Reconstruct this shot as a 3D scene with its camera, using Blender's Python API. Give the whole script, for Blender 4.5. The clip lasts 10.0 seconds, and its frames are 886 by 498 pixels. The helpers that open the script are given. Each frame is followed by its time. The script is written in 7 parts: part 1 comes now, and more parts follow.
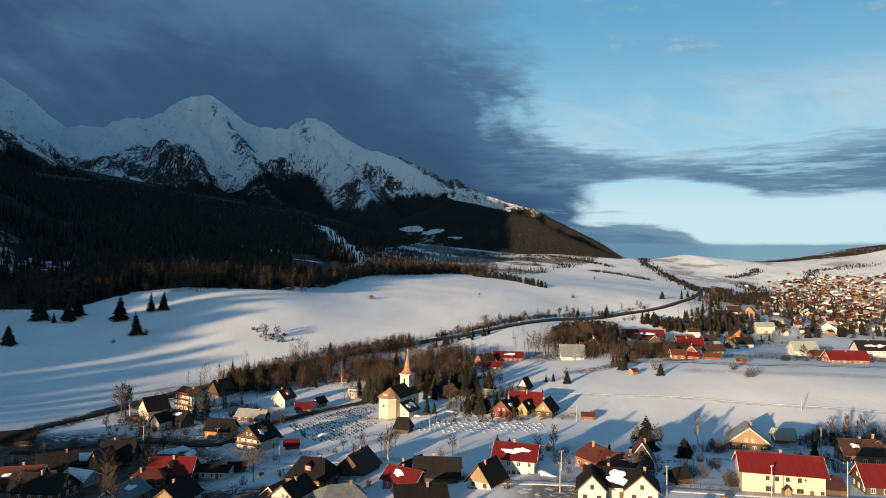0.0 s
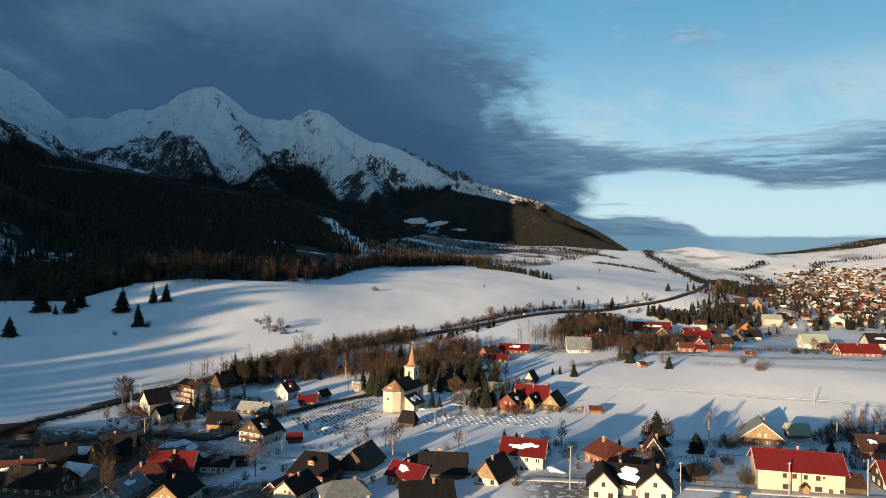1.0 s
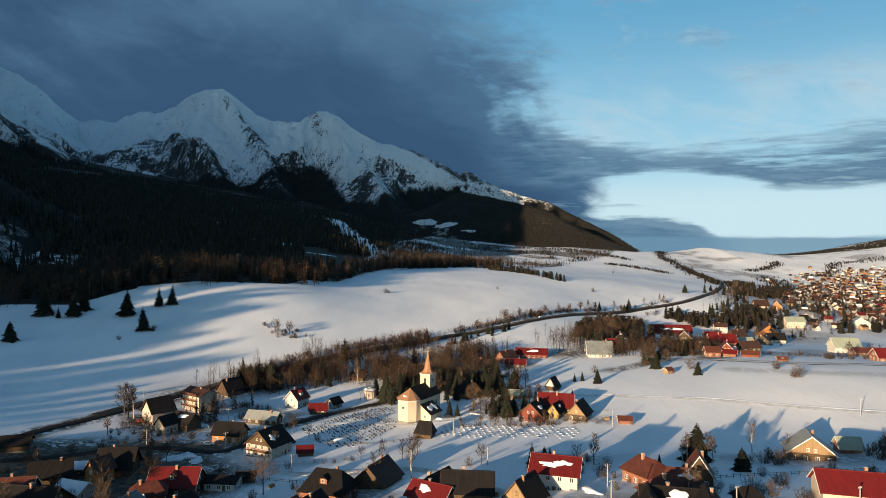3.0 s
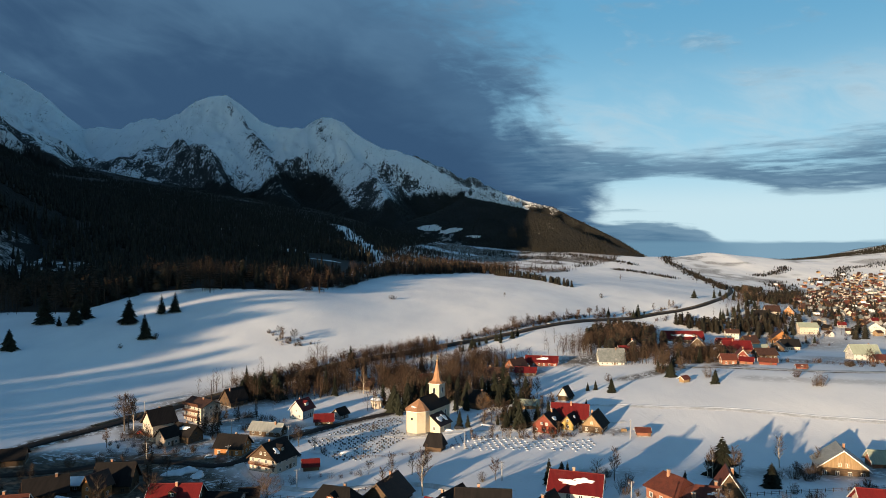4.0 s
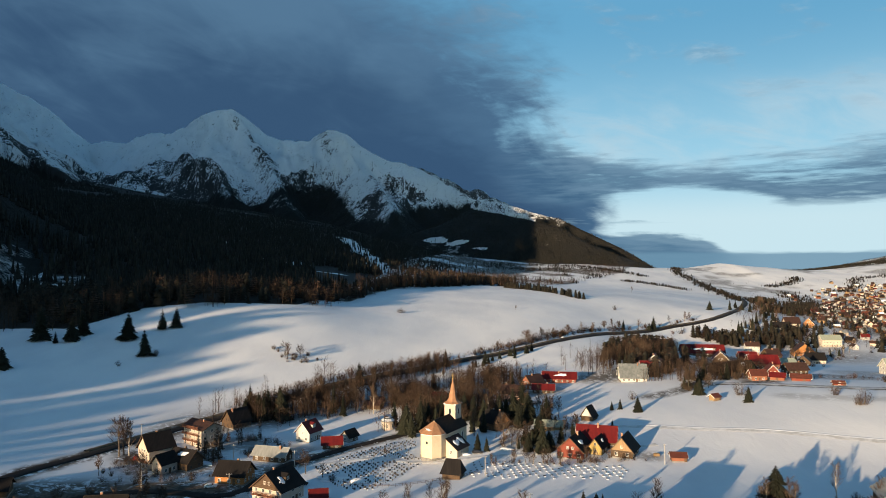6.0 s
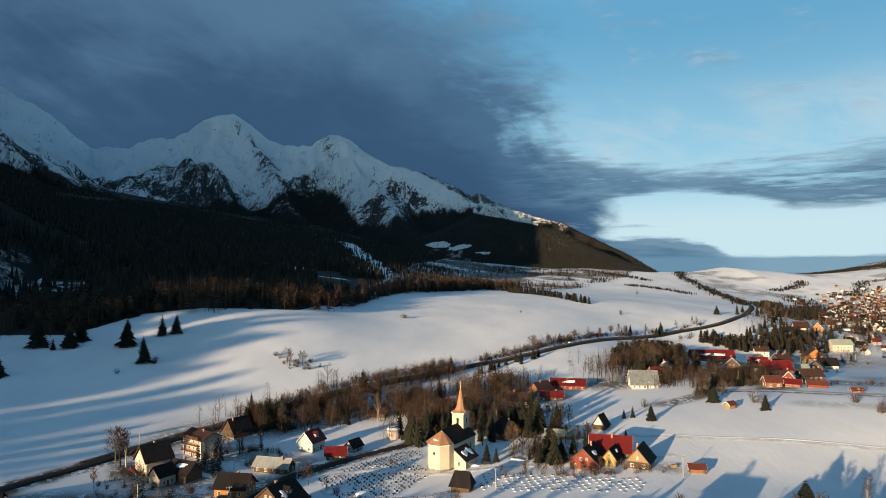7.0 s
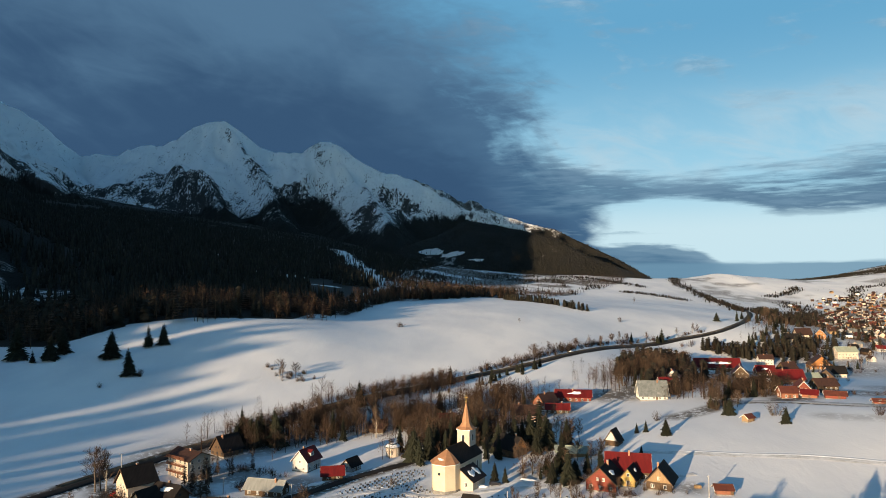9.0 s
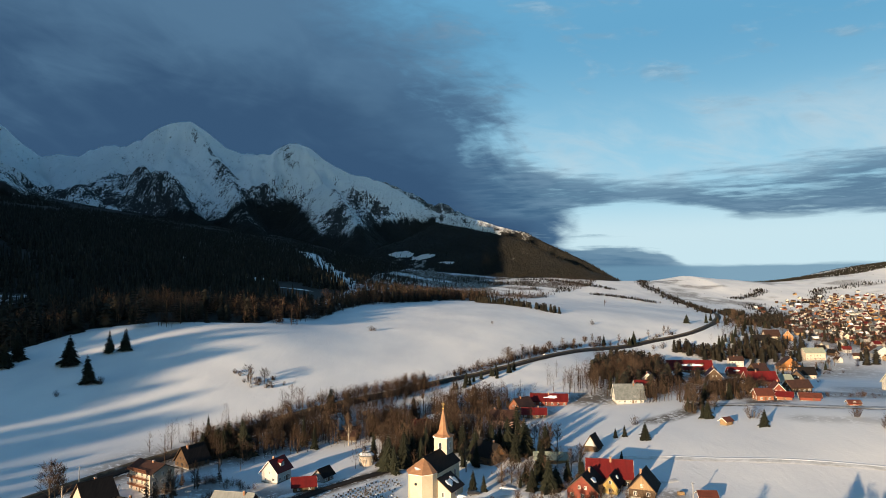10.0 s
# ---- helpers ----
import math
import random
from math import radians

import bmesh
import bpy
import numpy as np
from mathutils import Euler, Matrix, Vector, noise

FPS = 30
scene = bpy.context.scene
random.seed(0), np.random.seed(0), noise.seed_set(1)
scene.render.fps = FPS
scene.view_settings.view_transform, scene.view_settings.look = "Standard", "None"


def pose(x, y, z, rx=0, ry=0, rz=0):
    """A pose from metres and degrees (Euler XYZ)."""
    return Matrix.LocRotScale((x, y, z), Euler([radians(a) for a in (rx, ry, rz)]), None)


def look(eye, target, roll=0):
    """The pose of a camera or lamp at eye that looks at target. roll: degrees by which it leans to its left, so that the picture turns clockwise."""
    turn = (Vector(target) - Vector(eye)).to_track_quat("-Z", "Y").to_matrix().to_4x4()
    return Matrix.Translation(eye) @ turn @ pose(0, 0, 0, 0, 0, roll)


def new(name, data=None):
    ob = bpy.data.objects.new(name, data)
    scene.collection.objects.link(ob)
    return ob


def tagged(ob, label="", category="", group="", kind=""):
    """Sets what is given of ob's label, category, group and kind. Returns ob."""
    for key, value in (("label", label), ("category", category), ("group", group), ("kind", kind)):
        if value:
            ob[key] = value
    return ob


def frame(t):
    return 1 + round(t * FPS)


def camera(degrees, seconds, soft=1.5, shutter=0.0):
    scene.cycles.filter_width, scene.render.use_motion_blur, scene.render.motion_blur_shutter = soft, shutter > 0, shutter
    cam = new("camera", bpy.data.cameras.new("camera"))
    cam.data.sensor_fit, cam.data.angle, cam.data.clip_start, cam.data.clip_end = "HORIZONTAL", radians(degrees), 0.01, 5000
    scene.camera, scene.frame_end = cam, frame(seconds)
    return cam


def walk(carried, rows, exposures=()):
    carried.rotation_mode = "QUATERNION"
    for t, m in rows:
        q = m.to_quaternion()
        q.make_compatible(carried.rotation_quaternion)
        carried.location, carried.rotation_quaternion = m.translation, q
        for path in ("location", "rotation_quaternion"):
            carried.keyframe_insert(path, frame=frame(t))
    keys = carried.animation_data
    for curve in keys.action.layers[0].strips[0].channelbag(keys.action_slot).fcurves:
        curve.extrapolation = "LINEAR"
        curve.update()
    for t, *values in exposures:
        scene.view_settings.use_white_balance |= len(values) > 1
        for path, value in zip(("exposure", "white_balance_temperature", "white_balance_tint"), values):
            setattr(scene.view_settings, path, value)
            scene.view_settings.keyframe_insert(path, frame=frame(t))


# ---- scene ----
cam = camera(66.718, 10.0, soft=0.6)

# rows: seconds, x, y, z in metres, then pitch up, heading to the left and roll in degrees
PATH = [(0.0, 0.00, 0.00, 60.00, 0.501, -0.000, 0.498),
        (0.5, -0.18, 2.41, 59.63, 0.178, 0.155, 0.535),
        (1.0, -0.73, 5.62, 59.45, -0.174, 0.317, 0.548),
        (1.5, -1.67, 9.33, 59.29, -0.319, 0.503, 0.545),
        (2.0, -2.72, 13.44, 59.09, -0.302, 0.670, 0.458),
        (2.5, -3.84, 17.68, 58.92, -0.205, 0.832, 0.432),
        (4.0, -7.51, 31.45, 58.71, 0.446, 1.359, 0.210),
        (4.5, -8.69, 36.06, 58.60, 0.734, 1.494, 0.123),
        (5.0, -9.84, 40.74, 58.45, 1.026, 1.605, 0.049),
        (5.5, -11.05, 45.16, 58.33, 1.290, 1.706, -0.031),
        (7.0, -14.63, 58.57, 58.02, 1.912, 1.961, -0.235),
        (7.5, -16.03, 62.71, 57.90, 2.119, 2.002, -0.313),
        (8.0, -17.31, 66.82, 57.96, 2.252, 2.069, -0.383),
        (8.5, -18.73, 70.86, 57.92, 2.404, 2.093, -0.430),
        (9.0, -19.91, 74.99, 57.95, 2.529, 1.226, -0.454),
        (9.5, -21.06, 79.17, 57.84, 2.671, -0.406, -0.548),
        (10.0, -22.56, 83.12, 57.89, 2.742, -1.366, -0.562)]


def aimed(x, y, z, pitch, left, roll):
    return pose(x, y, z, 0, 0, left) @ pose(0, 0, 0, 90 + pitch) @ pose(0, 0, 0, 0, 0, roll)


walk(cam, [(t, aimed(*row)) for t, *row in PATH])


# ---- light ----
SUN_AZ, SUN_EL = 214.0, 7.5      # degrees clockwise from the +y axis, and above the level

world = bpy.data.worlds.new("world")
scene.world = world
world.use_nodes = True
wn, wl = world.node_tree.nodes, world.node_tree.links
wn.clear()


def wnode(kind, **values):
    n = wn.new(kind)
    for key, value in values.items():
        n.inputs[int(key[1:])].default_value = value
    return n


def wmath(op, a, b=0.0, c=0.0, clamp=False):
    n = wn.new("ShaderNodeMath")
    n.operation, n.use_clamp = op, clamp
    for k, v in enumerate((a, b, c)):
        if isinstance(v, (int, float)):
            n.inputs[k].default_value = v
        else:
            wl.new(v, n.inputs[k])
    return n.outputs[0]


def wramp(value, lo, hi, a=0.0, b=1.0):
    n = wn.new("ShaderNodeMapRange")
    n.interpolation_type = "SMOOTHSTEP"
    wl.new(value, n.inputs[0])
    for k, v in enumerate((lo, hi, a, b)):
        n.inputs[k + 1].default_value = v
    return n.outputs[0]


def wnoise(vector, scale, detail, rough=0.55, distort=0.0):
    n = wn.new("ShaderNodeTexNoise")
    wl.new(vector, n.inputs["Vector"])
    n.inputs["Scale"].default_value, n.inputs["Detail"].default_value = scale, detail
    n.inputs["Roughness"].default_value, n.inputs["Distortion"].default_value = rough, distort
    return n.outputs["Fac"]


def wmix(fac, a, b):
    n = wn.new("ShaderNodeMix")
    n.data_type = "RGBA"
    for k, v in ((0, fac), (6, a), (7, b)):
        if isinstance(v, (int, float, tuple)):
            n.inputs[k].default_value = v
        else:
            wl.new(v, n.inputs[k])
    return n.outputs[2]


sky = wn.new("ShaderNodeTexSky")
sky.sky_type, sky.sun_disc = "NISHITA", False
sky.sun_elevation, sky.sun_rotation = radians(SUN_EL), radians(SUN_AZ)
sky.air_density, sky.dust_density, sky.ozone_density = 1.0, 1.4, 2.0

way = wn.new("ShaderNodeTexCoord").outputs["Generated"]
split = wn.new("ShaderNodeSeparateXYZ")
wl.new(way, split.inputs[0])
wx, wy, wz = split.outputs
az = wmath("ARCTAN2", wx, wy)                 # radians to the right of +y
el = wmath("ARCSINE", wz)
# clouds lie in flat layers: stretch the noise along the level
def level_noise(stretch, scale, detail, rough=0.55, distort=0.3, lean=0.0):
    """Noise over the dome, drawn out along the level and leaning a little."""
    at = wn.new("ShaderNodeCombineXYZ")
    wl.new(az, at.inputs[0])
    wl.new(wmath("MULTIPLY", wmath("ADD", el, wmath("MULTIPLY", az, lean)), stretch), at.inputs[1])
    return wmath("SUBTRACT", wnoise(at.outputs[0], scale, detail, rough, distort), 0.5)


def stepped(value, stops):
    """A height that goes from stop to stop along the level."""
    total = stops[0][1]
    for (p, q), (p2, q2) in zip(stops, stops[1:]):
        n = wn.new("ShaderNodeMapRange")
        n.interpolation_type = "SMOOTHSTEP"
        wl.new(value, n.inputs[0])
        for k, v in enumerate((p, p2, 0.0, q2 - q)):
            n.inputs[k + 1].default_value = v
        total = wmath("ADD", n.outputs[0], total)
    return total


def product(*values):
    total = values[0]
    for v in values[1:]:
        total = wmath("MULTIPLY", total, v)
    return total


big, mid, fine = level_noise(2.0, 3.4, 4.0, 0.5), level_noise(2.4, 9.0, 7.0, 0.58, 0.5, 0.25), level_noise(3.4, 26.0, 6.0, 0.6, 0.4)
long, thin = level_noise(6.0, 5.0, 6.0, 0.58, 0.2), level_noise(9.0, 14.0, 6.0, 0.6, 0.2)
ragged = wmath("ADD", wmath("MULTIPLY", mid, 0.5), wmath("MULTIPLY", fine, 0.22))

# the storm bank over the mountains; its edge runs from the hill's foot up and a little to the left
edge_az = stepped(el, ((0.02, 0.34), (0.05, 0.205), (0.092, 0.205), (0.14, 0.17), (0.20, 0.115), (0.26, 0.12), (0.33, 0.06), (0.42, -0.02)))
inside = wmath("SUBTRACT", wmath("ADD", edge_az, wmath("MULTIPLY", ragged, stepped(el, ((0.06, 0.18), (0.2, 0.5))))), az)
soft_edge = wmath("DIVIDE", inside, stepped(el, ((0.06, 0.035), (0.13, 0.08), (0.24, 0.12), (0.36, 0.28))))
bank = wramp(soft_edge, -0.5, 0.75)
# the long flat layer to the right of it
over = wmath("SUBTRACT", stepped(az, ((0.10, 0.185), (0.232, 0.150), (0.309, 0.132), (0.382, 0.136), (0.45, 0.142), (0.60, 0.150))), el)
under = wmath("SUBTRACT", el, stepped(az, ((0.16, 0.088), (0.232, 0.099), (0.309, 0.105), (0.381, 0.098), (0.45, 0.082), (0.60, 0.078))))
rough = wmath("ADD", wmath("MULTIPLY", long, 0.085), wmath("MULTIPLY", thin, 0.05))
band = product(wramp(wmath("ADD", over, rough), -0.014, 0.020), wramp(wmath("SUBTRACT", under, wmath("MULTIPLY", rough, 0.45)), -0.004, 0.012), wramp(az, 0.02, 0.16))
band = product(band, wramp(wmath("ADD", long, wmath("MULTIPLY", thin, 0.8)), -0.26, -0.02, 0.45, 1.0))
# a small cloud below it, and the low bank on the horizon
small_top = stepped(az, ((0.20, 0.046), (0.26, 0.051), (0.33, 0.040), (0.385, 0.016)))
small = product(wramp(wmath("ADD", wmath("SUBTRACT", small_top, el), wmath("MULTIPLY", wmath("ADD", thin, mid), 0.020)), -0.003, 0.007), wramp(az, 0.42, 0.34))
wisp = product(wramp(wmath("ABSOLUTE", wmath("SUBTRACT", el, wmath("ADD", 0.064, wmath("MULTIPLY", thin, 0.02)))), 0.006, 0.001), wramp(thin, -0.02, 0.14), wramp(az, 0.33, 0.22))
low = wramp(wmath("ADD", el, wmath("MULTIPLY", thin, 0.008)), 0.0215, 0.0155)

clear = wmix(wramp(el, 0.10, 0.36), (0.36, 0.655, 0.82, 1), (0.135, 0.385, 0.61, 1))
clear = wmix(wramp(el, 0.135, 0.06), clear, (0.585, 0.785, 0.86, 1))
haze = product(wramp(wmath("ABSOLUTE", wmath("SUBTRACT", el, 0.185)), 0.09, 0.01), wramp(az, 0.06, 0.2), wramp(wmath("ADD", mid, big), -0.25, 0.2))
clear = wmix(wmath("MULTIPLY", haze, 0.55), clear, (0.60, 0.70, 0.75, 1))
veil = product(wramp(wmath("ADD", mid, wmath("MULTIPLY", long, 0.7)), 0.0, 0.26), wramp(el, 0.14, 0.24), 0.42)
clear = wmix(veil, clear, wmix(wramp(fine, -0.1, 0.2), (0.24, 0.36, 0.46, 1), (0.50, 0.60, 0.66, 1)))
tint = wn.new("ShaderNodeMix")
tint.data_type, tint.blend_type = "RGBA", "MULTIPLY"
tint.inputs[0].default_value = 1.0
wl.new(sky.outputs[0], tint.inputs[6])
tint.inputs[7].default_value = (0.61, 0.93, 1.11, 1)
cloud = wmix(wramp(wmath("ADD", wmath("ADD", big, wmath("MULTIPLY", mid, 0.6)), wmath("MULTIPLY", wmath("SUBTRACT", el, 0.27), 2.2)), -0.2, 0.35), (0.039, 0.092, 0.180, 1), (0.086, 0.178, 0.292, 1))
cloud = wmix(wramp(soft_edge, 2.4, 0.2, 0.0, 0.45), cloud, (0.098, 0.21, 0.345, 1))
shade = wmix(wramp(wmath("ADD", long, thin), -0.22, 0.2), (0.060, 0.142, 0.245, 1), (0.135, 0.245, 0.36, 1))
col = wmix(bank, clear, cloud)
col = wmix(wmath("MULTIPLY", band, 0.93), col, shade)
col = wmix(wmath("MULTIPLY", small, 0.9), col, wmix(wramp(thin, -0.2, 0.2), (0.095, 0.20, 0.31, 1), (0.15, 0.27, 0.385, 1)))
col = wmix(wmath("MULTIPLY", wisp, 0.7), col, (0.20, 0.33, 0.43, 1))
col = wmix(wmath("MULTIPLY", low, 0.85), col, (0.150, 0.29, 0.41, 1))
# clouds in front of the clear sky; the sky texture carries the light of the rest of the dome
front = wmath("MULTIPLY", wramp(wy, 0.0, 0.45), wramp(el, 0.9, 0.55))
b_sky = wnode("ShaderNodeBackground", i1=0.086)
wl.new(tint.outputs[2], b_sky.inputs[0])
b_cloud = wnode("ShaderNodeBackground", i1=0.5)
wl.new(col, b_cloud.inputs[0])
mixed = wn.new("ShaderNodeMixShader")
wl.new(front, mixed.inputs[0])
wl.new(b_sky.outputs[0], mixed.inputs[1])
wl.new(b_cloud.outputs[0], mixed.inputs[2])
out = wn.new("ShaderNodeOutputWorld")
wl.new(mixed.outputs[0], out.inputs[0])

sun = new("sun", bpy.data.lights.new("sun", "SUN"))
sun.data.energy, sun.data.angle, sun.data.color = 5.0, radians(0.53), (1.0, 0.745, 0.475)
a, e = radians(SUN_AZ), radians(SUN_EL)
sun.matrix_world = look((math.sin(a) * math.cos(e) * 100, math.cos(a) * math.cos(e) * 100, math.sin(e) * 100), (0, 0, 0))
scene.view_settings.exposure = 1.0


# ---- the lie of the land ----
SWELLS = [(-396, 624, 204, 0.3), (-192, 528, 156, -1.9), (-72, 672, 204, 5.7), (120, 780, 204, 7.5), (312, 1080, 300, 27.6),
          (-192, 324, 132, -6.9), (-48, 324, 132, -15.4), (72, 408, 132, 2.6), (72, 204, 132, 0.3), (-108, 216, 132, -10.9),
          (216, 312, 144, 11.3), (240, 576, 156, -12.7), (408, 816, 228, -15.6), (672, 1152, 360, -21.3), (-24, 504, 132, -17.9),
          (-204, 588, 84, 20.2), (-132, 480, 72, 1.5), (228, 708, 84, -19.6), (48, 186, 60, 6.4), (118, 254, 54, -9.0),
          (-90, 282, 60, 2.1), (46, 366, 48, 1.9), (-34, 330, 48, 2.0)]
MAIN_RIDGE = [(-3079, 3900, 1326), (-2470, 3700, 1024), (-2326, 3720, 943), (-2226, 3820, 833), (-2189, 3880, 784), (-1976, 3900, 793), (-1924, 3900, 826),
              (-1686, 3800, 820), (-1514, 3730, 842), (-1436, 3690, 862), (-1371, 3640, 891), (-1329, 3610, 897), (-1250, 3600, 895), (-1195, 3600, 862),
              (-1067, 3620, 756), (-998, 3680, 743), (-818, 3570, 739), (-748, 3520, 768), (-717, 3500, 779), (-670, 3500, 779), (-616, 3480, 755), (-553, 3450, 695),
              (-436, 3400, 618), (-202, 3330, 519), (-89, 3280, 450), (21, 3230, 386), (153, 3140, 346), (396, 2990, 267), (602, 2780, 141), (672, 2600, 69)]
REAR_RIDGE = [(-335, 3900, 640), (-237, 3900, 627), (-138, 3900, 592), (-56, 3900, 553), (25, 3900, 515), (64, 3900, 521), (156, 3900, 477), (288, 3900, 403)]
BUTTRESS = [(-1489, 3200, 514), (-1259, 3000, 562), (-1083, 2900, 527), (-939, 2700, 360)]
LEFT_SPUR = [(-2139, 3000, 660), (-1909, 2900, 597), (-1697, 2700, 466), (-1424, 2500, 333)]
SPURS = [[(-704, 3500, 778), (-506, 3150, 534), (-373, 2850, 406), (-264, 2500, 239)],
         [(-1266, 3600, 893), (-1042, 3350, 699), (-857, 3000, 470), (-676, 2600, 286)]]
SHOULDER = [(18, 2600, 282), (163, 2500, 243), (316, 2400, 197), (399, 2300, 135), (492, 2200, 87)]
# the range is carried on left of the view, added to hide the low sun from the forest
LEFT_SHADE_RANGE = [(-3300, 3500, 1500), (-2900, 2300, 1450), (-2400, 1500, 1250), (-1700, 950, 1000), (-1440, 740, 760)]
# unseen ridge, added with heights chosen to shape the shade on meadow and hills
LOW_SHADE_RIDGE = [(-1440, 740, 760), (-1130, 500, 600), (-1061, 447, 470), (-1004, 408, 330), (-914, 345, 275), (-850, 300, 245), (-690, 90, 185), (-610, -61, 110), (-590, -112, 80),
              (-572, -172, 58), (-556, -225, 43), (-540, -280, 30), (-490, -480, 12)]


def smooth(a, b, v):
    t = np.clip((v - a) / (b - a), 0, 1)
    return t * t * (3 - 2 * t)


def value_noise(x, y, size, seed):
    """Smooth lattice noise from -1 to 1."""
    u, v = x / size, y / size
    i, j = np.floor(u).astype(int), np.floor(v).astype(int)
    fu, fv = u - i, v - j
    fu, fv = fu * fu * (3 - 2 * fu), fv * fv * (3 - 2 * fv)

    def corner(p, q):
        h = (p * 374761393 + q * 668265263 + seed * 1442695041) & 0xFFFFFFFF
        h = ((h ^ (h >> 13)) * 1274126177) & 0xFFFFFFFF
        return ((h ^ (h >> 16)) & 0xFFFF) / 32767.5 - 1.0
    a = corner(i, j) * (1 - fu) + corner(i + 1, j) * fu
    b = corner(i, j + 1) * (1 - fu) + corner(i + 1, j + 1) * fu
    return a * (1 - fv) + b * fv


def fractal(x, y, size, seed, octaves=4, gain=0.5):
    total, amp = 0.0, 1.0
    for k in range(octaves):
        total = total + amp * value_noise(x, y, size / 2 ** k, seed + k)
        amp *= gain
    return total


def along(ridge, x, y):
    """Distance to a ridge line, its height there, and the place along it."""
    best, high = np.full(x.shape, 1e9), np.zeros(x.shape)
    for (ax, ay, az_), (bx, by, bz) in zip(ridge, ridge[1:]):
        dx, dy = bx - ax, by - ay
        t = np.clip(((x - ax) * dx + (y - ay) * dy) / (dx * dx + dy * dy), 0, 1)
        d = np.hypot(x - ax - t * dx, y - ay - t * dy)
        near = d < best
        best, high = np.where(near, d, best), np.where(near, az_ + t * (bz - az_), high)
    return best, high


def near_land(x, y):
    x, y = np.clip(x, -540, 780), np.clip(y, 72, 1380)
    h = 2.55 -15.68 * x / 500 +3.43 * y / 500
    for cx, cy, r, a in SWELLS:
        h = h + a * np.exp(-((x - cx) ** 2 + (y - cy) ** 2) / (2 * r * r))
    return h


def land(x, y):
    """Height of the ground, with the valley, the foothills and the far hills."""
    x, y = np.asarray(x, float), np.asarray(y, float)
    h = near_land(x, y)
    # the far end of the valley rises to a saddle that closes the view
    far = smooth(1260, 2220, y) * smooth(-120, 600, x)
    h = h + far * (46 + 17 * np.sin(x / 252 + 0.6) + 12 * smooth(1200, 2040, x)) - 72 * smooth(2400, 3600, y) * smooth(600, 1080, x)
    h = h + 20 * np.exp(-((x - 800) ** 2 + (y - 2150) ** 2) / (2 * 230 ** 2))
    h = h + np.interp(x, [560, 710, 815, 940, 1074, 1208, 1361, 1491, 1800], [0, 15, 40, 33, 16, 15, 9, 22, 30]) * np.exp(-((y - 2300) / 330) ** 2)
    # the slope on the right of the valley
    h = h + 48 * smooth(624, 1200, x - 0.22 * (y - 1080)) * smooth(600, 1080, y)
    # foothills of the range
    s = (y - 780) - 2.4 * (x + 144)
    h = h + 0.072 * 240 * np.log1p(np.exp(np.clip(s / 240 - 0.6, -30, 30))) * smooth(456, 1080, y + 0.25 * np.abs(np.minimum(x + 120, 0)))
    h = h + 1.4 * value_noise(x, y, 108, 3) * smooth(300, 720, y) + 0.25 * value_noise(x, y, 27, 5)
    return h


def peaks(x, y):
    """Height of the mountains."""
    x, y = np.asarray(x, float), np.asarray(y, float)
    wx_ = x + 45 * value_noise(x, y, 260, 11) + 16 * value_noise(x, y, 90, 12)
    wy_ = y + 45 * value_noise(x, y, 260, 13) + 16 * value_noise(x, y, 90, 14)
    h = np.full(x.shape, -500.0)
    for ridge, steep in ((MAIN_RIDGE, 0.72), (REAR_RIDGE, 0.8), (BUTTRESS, 1.25), (LEFT_SPUR, 1.0), (SPURS[0], 0.95), (SPURS[1], 0.95), (SHOULDER, 0.5), (LEFT_SHADE_RANGE, 0.9), (LOW_SHADE_RIDGE, 1.6)):
        d, top = along(ridge, wx_, wy_)
        d0, top0 = along(ridge, x, y)
        k = smooth(0, 120, d0)
        d, top = d0 + (d - d0) * k, top0 + (top - top0) * k
        d = np.sqrt(d * d + 20) - 4.5      # blunt crests
        h = np.maximum(h, top - steep * d * (1 - 0.00018 * np.minimum(d, 1500)))
    rough = smooth(150, 500, h)
    crest = smooth(20, 160, along(MAIN_RIDGE, x, y)[0])
    gully = 1 - np.abs(value_noise(x * 0.9 + y * 0.25, y * 0.35, 75, 21))
    rib = 1 - np.abs(value_noise(x + 0.3 * y, y * 0.2, 38, 22))
    h = h + rough * (14 * fractal(x, y, 140, 31, 4, 0.55) + crest * (6 * fractal(x, y, 90, 35, 3, 0.6) - 30 * gully ** 3 - 16 * rib ** 3))
    return h


# cliffs: a line, how far they reach to its sides, and how bare they are
ROCK_LINES = [([(-1760, 2480), (-1690, 2530), (-1494, 2370)], 75, 1.0), ([(-1653, 2685), (-1650, 2880), (-1500, 2760), (-1300, 2350)], 110, 0.62),
              ([(-1480, 2900), (-1500, 3060), (-1413, 3080), (-1188, 2930), (-1033, 2837)], 105, 1.0), ([(-1380, 2860), (-1261, 2837), (-1065, 2796)], 110, 0.95),
              ([(-1090, 3440), (-1037, 3350), (-920, 3143), (-825, 2992)], 55, 0.9), ([(-920, 3100), (-820, 3000), (-738, 3049), (-640, 3050)], 85, 0.75),
              ([(-383, 3242), (-375, 2960), (-364, 2660)], 60, 0.9), ([(-359, 3186), (-300, 3050), (-264, 2917)], 75, 0.85), ([(-300, 3190), (-240, 3130)], 60, 0.8),
              (REAR_RIDGE, 130, 1.0), ([(-770, 3530), (-729, 3400), (-658, 3287)], 45, 0.7), ([(-1266, 3600), (-1180, 3480)], 26, 0.6), ([(-811, 2428), (-752, 2469)], 60, 0.5)]


def near_line(line, x, y):
    return along([(p[0], p[1], 0) for p in line], x, y)[0]


